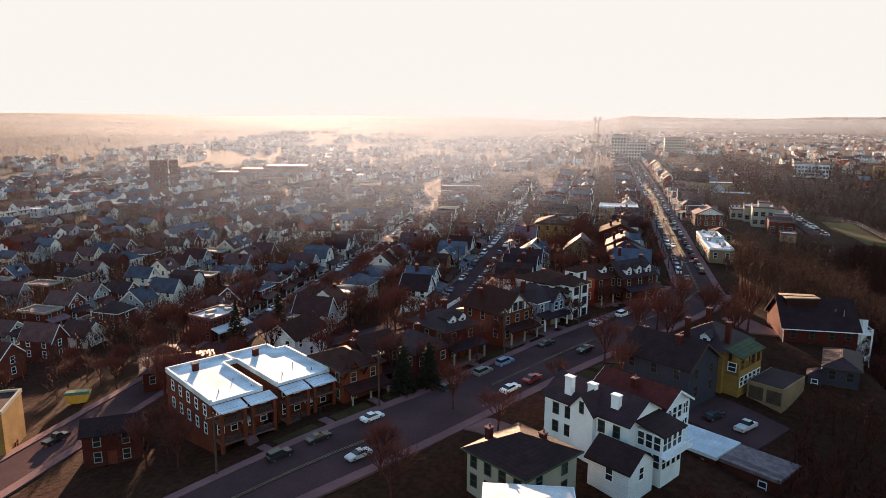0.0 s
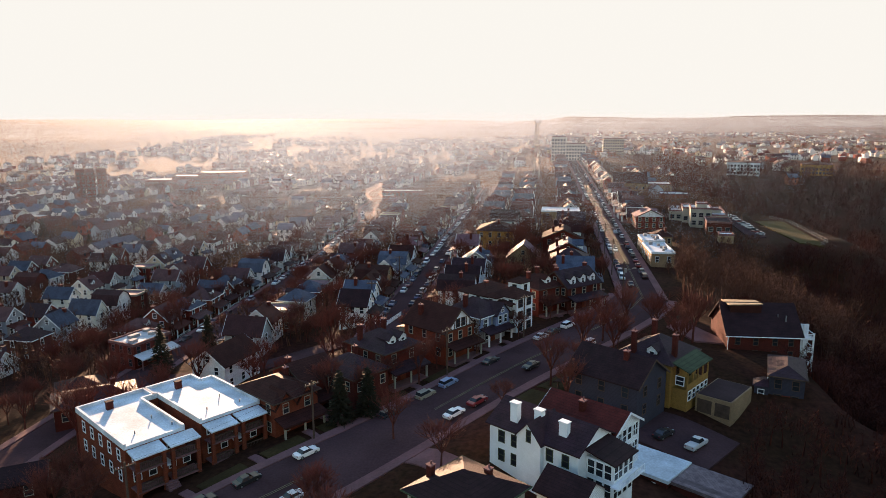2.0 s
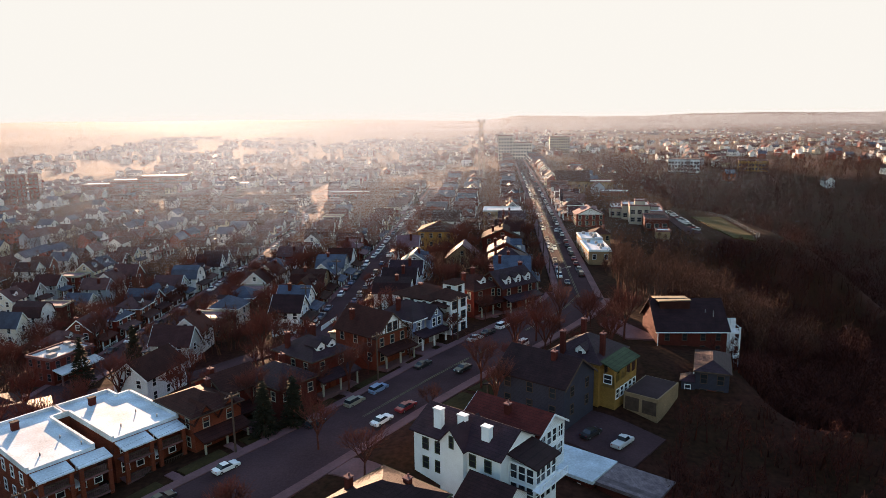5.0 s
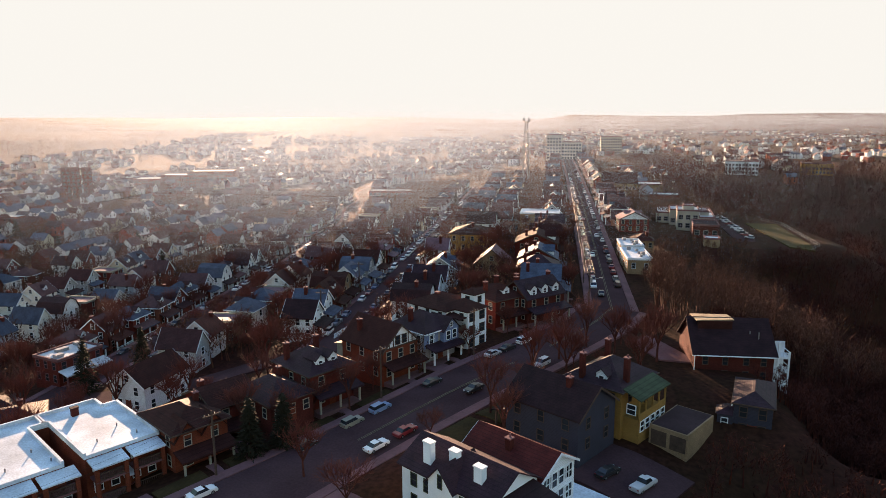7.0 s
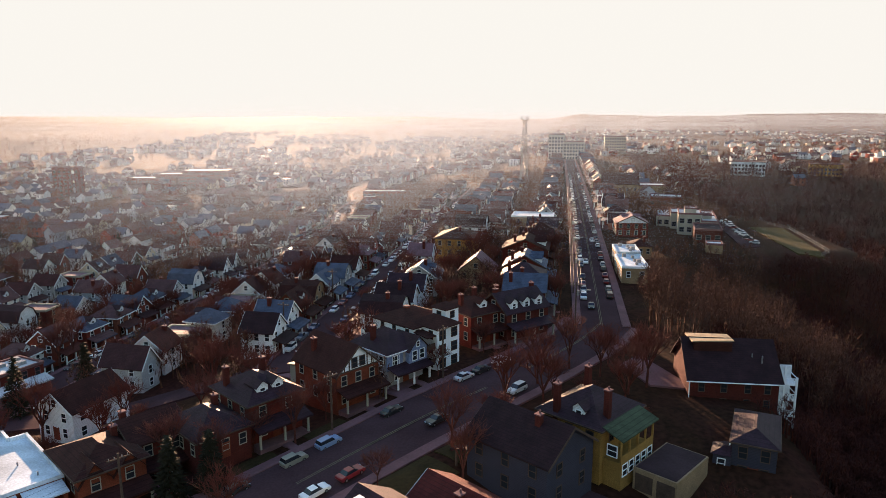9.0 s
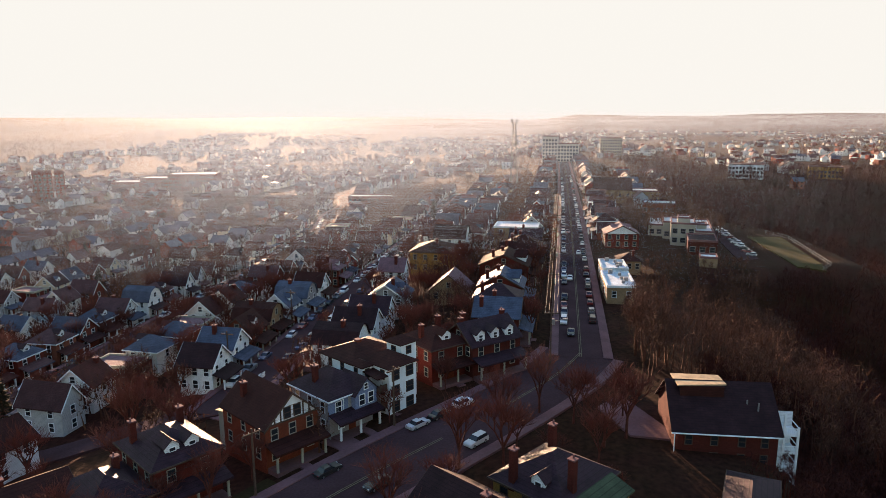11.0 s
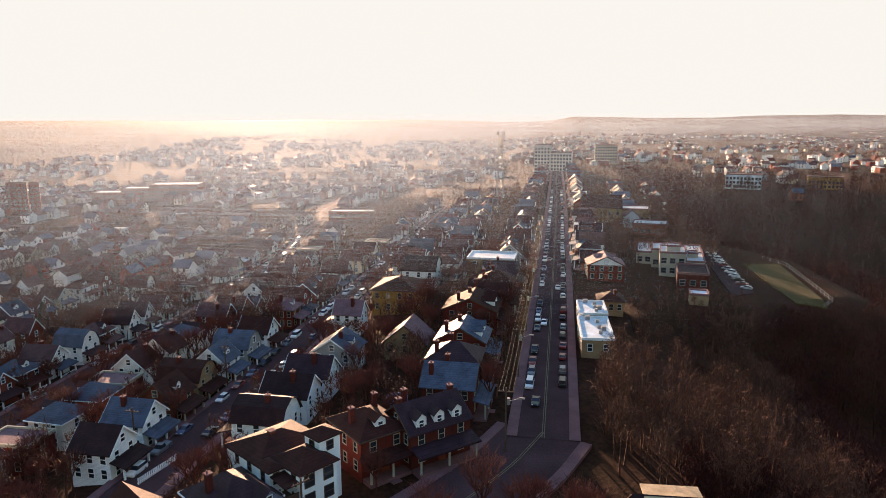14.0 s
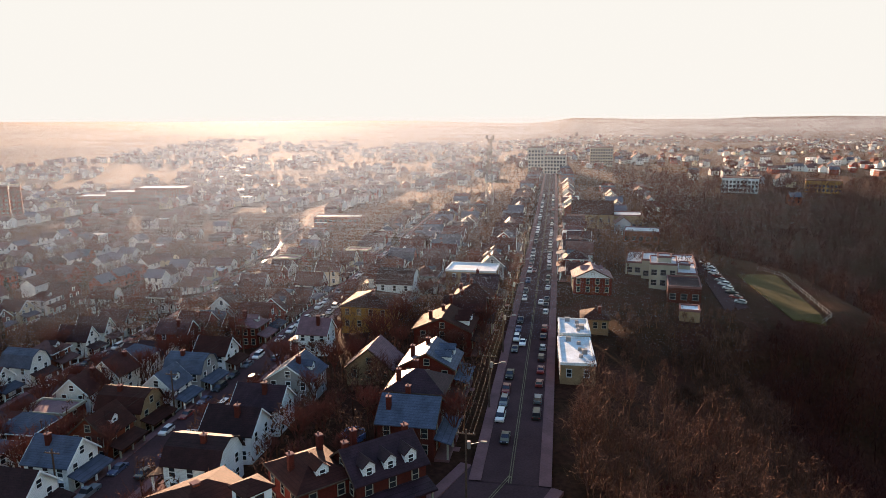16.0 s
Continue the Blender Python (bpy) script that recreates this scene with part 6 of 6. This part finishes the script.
def filler_house(kind, x, y, rz):
    key = (kind, rz > 0)
    if key in PROTOS:
        return copy_thing(PROTOS[key], pose(x, y, ground(x, y), 0, 0, rz))
    lab = {0: "two-storey house with a street gable and front porch", 1: "house with a side-gabled roof and front dormer", 2: "foursquare house with hipped roof and porch",
           3: "house with a barn-shaped roof and porch", 4: "flat-roofed brick row house", 5: "narrow tall house with a steep gable", 6: "low cottage with a broad gable roof"}[kind]
    spec = {
        0: dict(w=5.9, d=8.2, roof="gable", rise=2.7, ridge="y", chimneys=((1.4, 1.3, 3.0),)),
        1: dict(w=6.6, d=7.0, roof="gable", rise=3.0, ridge="x", dormers=((0, -2.5, 0.3, 0),), chimneys=((-2.3, 0.8, 3.2),)),
        2: dict(w=6.6, d=7.2, roof="hip", rise=2.6, dormers=((0, -2.7, 0.3, 0),)),
        3: dict(w=6.2, d=8.2, roof="gambrel", rise=3.4, ridge="y"),
        4: dict(w=6.2, d=9.0, roof="flat", wall="red_brick", cover="grey_shingle"),
        5: dict(w=4.9, d=8.6, roof="gable", rise=3.2, ridge="y", front=2),
        6: dict(w=7.0, d=7.6, roof="gable", rise=2.8, ridge="y", floors=1),
    }[kind]
    h = house(lab, x, y, rz, storey=2.4, back=1, sides=2, group="neighbourhood houses", **spec)
    PROTOS[key] = h
    return h


def place_rows():
    rng = random.Random(11)
    near, far = [], []
    rows = [(lambda y: main_x(y) - 14.0, 90, 84, 470), (lambda y: mid_x(y) + 13.0, -90, 192, 400), (lambda y: mid_x(y) - 12.0, 90, 66, 400), (lambda y: -36.0 - 0.04 * (y - 100), 90, 190, 420), (lambda y: main_x(y) - 11.5, 90, 470, 620), (lambda y: main_x(y) + 12.5, -90, 470, 640), (lambda y: 44.0, -90, 372, 480), (lambda y: third_x(y) + 18.5, -90, 58, 330), (lambda y: third_x(y) + 13.0, -90, 330, 520),
            (lambda y: third_x(y) - 12.5, 90, 46, 540), (lambda y: main_x(y) + 12.3, -90, 206, 470), (lambda y: 24.5, 90, 300, 470)]
    for x in (-162, -214, -268, -322, -376, -430, -486, -540):
        rows.append((lambda y, x=x: x - 0.02 * (y - 20) + 11, -90, 20, 620))
        rows.append((lambda y, x=x: x - 0.02 * (y - 20) - 11, 90, 20, 620))
    for fn, rz, y0, y1 in rows:
        y = y0
        while y < y1:
            x = fn(y) + rng.uniform(-1, 1)
            k = rng.choice((0, 0, 0, 1, 1, 2, 2, 3, 4, 5, 5, 6))
            step = rng.uniform(7.6, 10.4) * (1 if x > -140 else 1.15)
            clear = road_distance(x, y) > 4.0
            if clear and is_free(x, y, 3.8) and rng.random() > 0.06 and (x > -125 or noise.noise((x / 46, y / 46, 4.4)) > -0.40):
                take(x, y, 3.6)
                spot = (x, y, rz + rng.uniform(-4, 4), k)
                (near if math.hypot(x + 20, y) < 270 else far).append(spot)
            y += step
    near.sort(key=lambda q: math.hypot(q[0] + 20, q[1]))
    for x, y, rz, k in near[:145]:
        filler_house(k, x, y, rz)
    return near[145:] + far


def far_houses(name, spots, rng, label):
    """Distant houses past counting: walls, roof slabs, windows and porches of each in one body."""
    sh = Shape()
    for x, y, rz, k in spots:
        z = ground(x, y)
        w, d, t, r = rng.uniform(5.2, 7.2), rng.uniform(6.8, 9), rng.uniform(4.2, 5.6), rng.uniform(2.0, 2.9)
        m = pose(x, y, z, 0, 0, rz)
        one = Shape()
        if k == 4:
            one.box(-w / 2, w / 2, -d / 2, d / 2, -3, t)
            one.box(-w / 2 + 0.2, w / 2 - 0.2, -d / 2 + 0.2, d / 2 - 0.2, t, t + 0.12, 2)
        else:
            ring = [(-w / 2, -3), (w / 2, -3), (w / 2, t), (0, t + r), (-w / 2, t)]
            one.solid([(p, d / 2, q) for p, q in ring], [(p, -d / 2, q) for p, q in ring])
            gable_slabs(one, w / 2, -d / 2 - 0.35, d / 2 + 0.35, t, r, 0.4, 0.16, 1)
            if k in (1, 2):
                one.v = [(-b, a, c) for a, b, c in one.v]
        one.box(-w / 2, w / 2, -d / 2 - 2, -d / 2 - 0.02, 2.6, 2.9, 1)
        for wx in (-w / 4, w / 4):
            for wz in (1.2, 3.9):
                one.face((wx - 0.45, -d / 2 - 0.03, wz), (wx + 0.45, -d / 2 - 0.03, wz), (wx + 0.45, -d / 2 - 0.03, wz + 1.4), (wx - 0.45, -d / 2 - 0.03, wz + 1.4), k=3)
                one.face((w / 2 + 0.03, wx - 0.45, wz), (w / 2 + 0.03, wx + 0.45, wz), (w / 2 + 0.03, wx + 0.45, wz + 1.4), (w / 2 + 0.03, wx - 0.45, wz + 1.4), k=3)
                one.face((-w / 2 - 0.03, wx + 0.45, wz), (-w / 2 - 0.03, wx - 0.45, wz), (-w / 2 - 0.03, wx - 0.45, wz + 1.4), (-w / 2 - 0.03, wx + 0.45, wz + 1.4), k=3)
        i = len(sh.v)
        sh.v += [tuple(m @ Vector(p)) for p in one.v]
        sh.f += [tuple(i + a for a in f) for f in one.f]
        sh.k += one.k
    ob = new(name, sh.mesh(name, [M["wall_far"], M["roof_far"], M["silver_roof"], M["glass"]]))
    tagged(ob, label, "houses", kind="stuff")


LEFT_OVER = place_rows()
far_houses("hillside_houses", LEFT_OVER, random.Random(3), "rows of small houses on the hazy slope")
_rng = random.Random(21)
DISTANT = []
for _ in range(5200):
    x, y = _rng.uniform(-1100, 1000), _rng.uniform(300, 1900)
    wooded = 40 < x < 260 and y < 480
    if (y > 560 or x < -520 or x > 60) and not wooded and noise.noise((x / 110, y / 110, 7.7)) > -0.12 and not (-60 < x < 30 and y < 700) and x > -700 - 0.2 * y:
        DISTANT.append((x, y, _rng.choice((0, 90, 180, 270)) + _rng.uniform(-20, 20), _rng.choice((0, 1, 2, 4))))
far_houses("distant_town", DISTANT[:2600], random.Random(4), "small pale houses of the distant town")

# ---- trees ----
_rng = random.Random(8)
SPOTS = []
for x, y, k, s in ((-45.1, 11.7, 0, 0.75), (-71.3, 66.0, 2, 0.9), (-18.6, 42.5, 1, 0.85), (-13.2, 43.5, 0, 1.0), (-36.8, 3.5, 2, 0.9), (-49.0, -9.0, 4, 0.9), (-46.0, -13.5, 2, 1.0), (-9.8, 60.0, 1, 0.8), (-5.0, 57.0, 0, 0.9), (-14.6, 53.0, 3, 0.7),
                   (-1.0, 51.0, 0, 0.9), (-96.0, 12.0, 3, 0.9), (-92.0, 18.0, 1, 0.9), (-99.0, 18.0, 0, 1.0), (-103.0, 30.0, 1, 0.9), (-76.5, 33.0, 4, 0.9), (-58.0, 47.0, 0, 0.9), (-64.0, 52.0, 2, 1.0), (-52.0, 53.0, 4, 0.9),
                   (*st(-43.5, -30), 2, 0.8), (*st(-42.5, -24), 0, 0.8), (*st(-43.5, -17), 4, 0.85), (*st(-46.5, -21), 1, 0.7), (*st(-48.0, -28), 2, 0.8)):
    SPOTS.append((x, y, k, s))
for _ in range(6000):
    if len(SPOTS) >= 270:
        break
    x, y = _rng.uniform(-135, 2), _rng.uniform(20, 215)
    if is_free(x, y, 0.5) and road_distance(x, y) > 3.0 and all((x - a) ** 2 + (y - b) ** 2 > 20 for a, b, *_ in SPOTS):
        SPOTS.append((x, y, _rng.randrange(5), _rng.uniform(0.5, 0.9)))
for x, y, k, s in SPOTS:
    bare_tree(x, y, k, s, _rng.uniform(0, 360))
conifer(-54.6, 16.6, 8.5, 4.2)
conifer(-51.2, 19.6, 8.0, 4.0)
conifer(-99.5, 58.0, 9.0, 4.2)
conifer(-239.9, 201.0, 9.5, 5.0)
conifer(-230.4, 210.0, 9.0, 4.6)
conifer(-209.4, 215.0, 10.0, 5.0)
conifer(-125.4, 151.3, 9.0, 4.4)
conifer(-102.7, 45.1, 11.0, 5.0)
conifer(-70.5, 272.3, 9.0, 4.6)
conifer(-165.0, 165.8, 8.5, 4.2)
conifer(-301.9, 244.3, 10.0, 5.0)

_rng = random.Random(9)
RAVINE = []
for _ in range(20000):
    x, y = (_rng.uniform(-20, 330), _rng.uniform(-70, 600)) if _ % 3 else (_rng.uniform(-20, 130), _rng.uniform(-70, 190))
    e = lerp_table(y, RAVINE_REACH)
    if not is_free(x, y, 1.0) or (x > e + 340 and y > 430):
        continue
    near_side = (x + 41.6) * ACROSS.x + (y - 20.3) * ACROSS.y
    inside = ground(x, y) < -4.6 or (69 < y < 122 and x > 5) or (13 < x < 46 and 118 < y < 184) or (y > 205 and x > 32) or near_side > 54
    if inside and road_distance(x, y) > 2.5 and not (42 < x < 71.5 and 181 < y < 242) and not (-3 < x < 24 and 48 < y < 71):
        tall = _rng.uniform(8, 14) if y > 62 else _rng.uniform(4.5, 7.5)
        if 110 < y < 262:
            tall = min(tall, max(3.0, -1.5 - ground(x, y)))
        RAVINE.append((x, y, tall))
NEAR_WOODS = [q for q in RAVINE if q[0] < 130 and q[1] < 190]
FAR_WOODS = [q for q in RAVINE if not (q[0] < 130 and q[1] < 190)]
NEAR_WOODS = NEAR_WOODS[:2400]
EDGE_WOODS = [q for q in NEAR_WOODS if q[0] < 46 and q[1] > 66]
# edge crowns take the lighter twig copy, for the light on them
woods("woods_edge", "leafless brown trees along the edge of the ravine", EDGE_WOODS, random.Random(18), twigs=70, thick=0.055)
woods("woods_ravine", "leafless brown woodland on the near ravine slope", [q for q in NEAR_WOODS if q not in set(EDGE_WOODS)], random.Random(12), twigs=56, thick=0.07, mat_name="shaded_twig")
SCRUB = []
for _ in range(5000):
    s, n = _rng.uniform(-50, 75), _rng.uniform(43, 110)
    x, y = st(s, n)
    if is_free(x, y, 1.0) and not (s > 30 and n < 46):
        SCRUB.append((x, y, _rng.uniform(1.6, 4.0)))
for _ in range(3000):
    s, n = _rng.uniform(46, 105), _rng.uniform(14, 62)
    x, y = st(s, n)
    if (n > 34 or s > 74) and x > 15 and y < 100 and is_free(x, y, 1.2) and road_distance(x, y) > 3:
        SCRUB.insert(0, (x, y, _rng.uniform(2.5, 5.5)))
woods("scrub_slope", "leafless scrub in a shade-darkened colour on the slope behind the gardens", SCRUB[:4200], random.Random(16), twigs=16, thick=0.06, mat_name="shaded_twig")
woods("woods_beyond", "leafless brown woodland across the ravine", FAR_WOODS[:4200], random.Random(15), twigs=24, thick=0.16, mat_name="shaded_twig")
TOWN = []
for _ in range(60000):
    x, y = (_rng.uniform(-330, 50), _rng.uniform(40, 430)) if _ % 3 else (_rng.uniform(-520, 60), _rng.uniform(-20, 900))
    clump = x < -125 and noise.noise((x / 46, y / 46, 4.4)) < -0.36
    if (y > 205 or x < -120 or (y > 45 and x < -12)) and (clump or _ % 2 == 0) and road_distance(x, y) > 4.5 and not (0 < x - third_x(y) < 8 and y < 330) and is_free(x, y, 0.6):
        TOWN.append((x, y, _rng.uniform(4.5, 8.5)))
woods("woods_town", "bare street and garden trees among the further houses", TOWN[:12000], random.Random(13), twigs=17, thick=0.13)
FARW = []
for _ in range(18000):
    x, y = _rng.uniform(-1300, 1200), 500 + 1700 * _rng.random() ** 1.4
    if noise.noise((x / 160, y / 160, 5.2)) > -0.25 and (y > 620 or x < -520 or x > 200):
        FARW.append((x, y, _rng.uniform(8, 13)))
woods("woods_far", "distant leafless woods between houses", FARW[:8500], random.Random(14), twigs=8, thick=0.42)

# ---- cars ----
_rng = random.Random(17)
side_turn = -math.degrees(math.atan2(ALONG.x, ALONG.y))


def street_car(s, n, kind, paint, lab, flip=False):
    x, y = st(s, n)
    car(kind, paint, x, y, side_turn + (180 if flip else 0), lab, "cars on the side street")


for s, n, kind, paint, lab, flip in (
    (-19.5, -4.6, "sedan", "car_white", "white sedan parked at the kerb", False), (-28.5, -4.8, "sedan", "car_black", "black sedan parked at the kerb", False), (-34.5, -4.8, "suv", "car_black", "black van parked at the kerb", False),
    (-27.5, 3.4, "sedan", "car_silver", "silver sedan on the street", True), (0.6, 4.4, "sedan", "car_white", "white sedan parked along the verge", False), (5.6, 4.6, "sedan", "car_red", "dark red sedan parked along the verge", False),
    (-4.2, -4.7, "hatch", "car_black", "dark hatchback parked under a tree", False), (3.9, -4.8, "suv", "car_olive", "tan four-wheel drive parked at the kerb", False), (9.3, -4.8, "suv", "car_blue", "blue-grey van parked at the kerb", False),
    (20.4, -4.8, "sedan", "car_black", "black sedan parked at the kerb", False), (22.0, 2.8, "sedan", "car_black", "black sedan on the street", True), (36.0, -4.9, "sedan", "car_silver", "silver sedan parked at the kerb", False),
    (40.2, -4.9, "sedan", "car_black", "dark sedan parked at the kerb", False), (45.4, -4.9, "suv", "car_white", "white estate car parked at the kerb", False), (37.5, 4.6, "suv", "car_silver", "silver four-wheel drive parked at the kerb", True)):
    street_car(s, n, kind, paint, lab, flip)
x, y = st(17.6, 33.8)
car("pickup", "car_silver", x, y, side_turn - 4, "silver pickup in the parking court", z=ground(x, y) + 0.28)
car("pickup", "car_black", -106.4, -1.0, -6, "dark pickup parked on the sunlit street")
x, y = st(16.4, 29.6)
car("sedan", "car_black", x, y, side_turn - 8, "black car parked in the court", z=ground(x, y) + 0.28)


def parked_row(xfn, y0, y1, gap, turn, group, miss):
    y = y0
    while y < y1:
        if _rng.random() > miss:
            kind = _rng.choice(("sedan", "sedan", "suv", "hatch", "suv", "pickup", "van"))
            car(kind, "car_paint", xfn(y) + _rng.uniform(-0.12, 0.12), y, turn + _rng.uniform(-1.5, 1.5), "car parked along the kerb", group)
        y += _rng.uniform(*gap)


parked_row(lambda y: main_x(y) - 2.95, 104, 430, (5.6, 7.6), 180, "cars parked on the main street", 0.22)
parked_row(lambda y: main_x(y) + 2.95, 106, 430, (5.6, 7.6), 0, "cars parked on the main street", 0.18)
parked_row(lambda y: mid_x(y) - 2.8, 70, 300, (5.4, 7.0), 180, "cars parked on the middle street", 0.2)
parked_row(lambda y: mid_x(y) + 2.8, 76, 300, (5.4, 7.0), 0, "cars parked on the middle street", 0.3)
parked_row(lambda y: third_x(y) - 2.7, 60, 330, (6, 9), 180, "cars parked on the third street", 0.35)
for _k in range(11):
    y = 194 + 5.2 * _k
    car(_rng.choice(("sedan", "suv", "hatch")), "car_paint", 49.6 - 0.012 * (y - 194), y, 62 + _rng.uniform(-3, 3), "car parked beside the school", "cars parked beside the school", z=ground(49.5, y) + 0.3)
for y, dx in ((96.5, -1.9), (142, -1.7), (176, 1.8), (214, -1.8), (246, 1.7)):
    car("sedan", "car_paint", main_x(y) + dx * 0.85, y, 180 if dx < 0 else 0, "car driving on the main street", "cars on the main street")


# ---- poles and wires ----
def utility_pole(x, y, h=10.0, lamp=False, turn=0.0):
    t = thing("utility_pole", "weathered wooden utility pole with crossarm and transformer", "utility pole", x, y, ground(x, y), turn, "utility poles")
    sh = Shape()
    sh.tube((0, 0, -0.8), (0, 0, h), 0.17, 0.12, 7)
    part("pole", sh, M["pole_wood"], t)
    sh = Shape()
    sh.box(-1.2, 1.2, -0.07, 0.07, h - 0.7, h - 0.55)
    part("crossarm", sh, M["pole_wood"], t)
    for k in (-1.0, -0.4, 0.4, 1.0):
        sh = Shape()
        sh.tube((k, 0, h - 0.55), (k, 0, h - 0.33), 0.06, 0.04, 6)
        part("insulator", sh, M["steel"], t)
    if lamp:
        sh = Shape()
        sh.tube((0, 0, h - 2.2), (2.2, 0, h - 1.5), 0.05, 0.04, 5)
        sh.box(1.9, 2.7, -0.14, 0.14, h - 1.6, h - 1.42)
        part("lamp_arm", sh, M["steel"], t)
        sh = Shape()
        sh.tube((0.35, 0, h - 2.6), (0.35, 0, h - 1.6), 0.26, 0.26, 8)
        part("transformer", sh, M["steel"], t)
    return Vector((x, y, ground(x, y) + h - 0.33))


def wires(tops, name="power_line", offs=(-1.0, -0.4, 0.4, 1.0), thick=0.016):
    t = thing(name, "sagging overhead wires strung between the poles", "power line", 0, 0, 0)
    for a, b in zip(tops, tops[1:]):
        c = (b - a).normalized()
        n = Vector((c.y, -c.x, 0))
        for o in offs:
            sh, w = Shape(), thick
            for i in range(9):
                u = i / 8
                p = a.lerp(b, u) + n * o - Vector((0, 0, 4 * 0.55 * u * (1 - u)))
                sh.v += [tuple(p + n * w), tuple(p - n * w), tuple(p + Vector((0, 0, 1.7 * w)))]
            for i in range(0, 24, 3):
                for q in range(3):
                    r = (q + 1) % 3
                    sh.f.append((i + q, i + r, i + 3 + r, i + 3 + q))
                    sh.k.append(0)
            part("wire", sh, M["cable"], t)


_tops = [utility_pole(main_x(y) - 5.3, y, 10.0, True) for y in (79, 108, 136, 165, 194, 224, 255)]
wires(_tops)
_tops = []
for s in (-68, -42, -16, 12, 34):
    x, y = st(s, -7.6)
    _tops.append(utility_pole(x, y, 9.0, False, FAR_SIDE))
wires(_tops, offs=(-0.4, 1.0), thick=0.011)
_tops = [utility_pole(mid_x(y) - 5.4, y, 9.0, False) for y in (74, 104, 134, 164, 196)]
wires(_tops, offs=(-1.0, 0.4), thick=0.011)


def pool():
    t = thing("garden_pool", "round blue above-ground pool in a back garden", "pool", -29.6, 94.5, ground(-29.6, 94.5))
    sh = Shape()
    for i in range(20):
        a, b = 2 * math.pi * i / 20, 2 * math.pi * (i + 1) / 20
        q = lambda w, r, z: (math.cos(w) * r, math.sin(w) * r, z)
        sh.face(q(a, 1.9, -0.5), q(b, 1.9, -0.5), q(b, 1.9, 1.1), q(a, 1.9, 1.1))
        sh.face(q(a, 1.9, 1.1), q(b, 1.9, 1.1), q(b, 1.75, 1.1), q(a, 1.75, 1.1))
        sh.face(q(b, 1.75, 0.4), q(a, 1.75, 0.4), q(a, 1.75, 1.1), q(b, 1.75, 1.1))
    part("pool_wall", sh, M["blue_plastic"], t)
    sh = Shape()
    sh.tube((0, 0, 0.3), (0, 0, 0.7), 1.74, 1.74, 20)
    part("cover", sh, M["tar"], t)


pool()


# ---- from plan units to metres ----
for ob in list(scene.objects):
    if ob.parent is None and ob.type in {"MESH", "EMPTY"}:
        m = ob.matrix_basis.copy()
        size = 1.0 if ob.name.split(".")[0] == "car" else WORLD
        turn, place = m.to_3x3(), m.translation * WORLD
        ob.matrix_basis = Matrix.Translation(place) @ (turn * size).to_4x4()
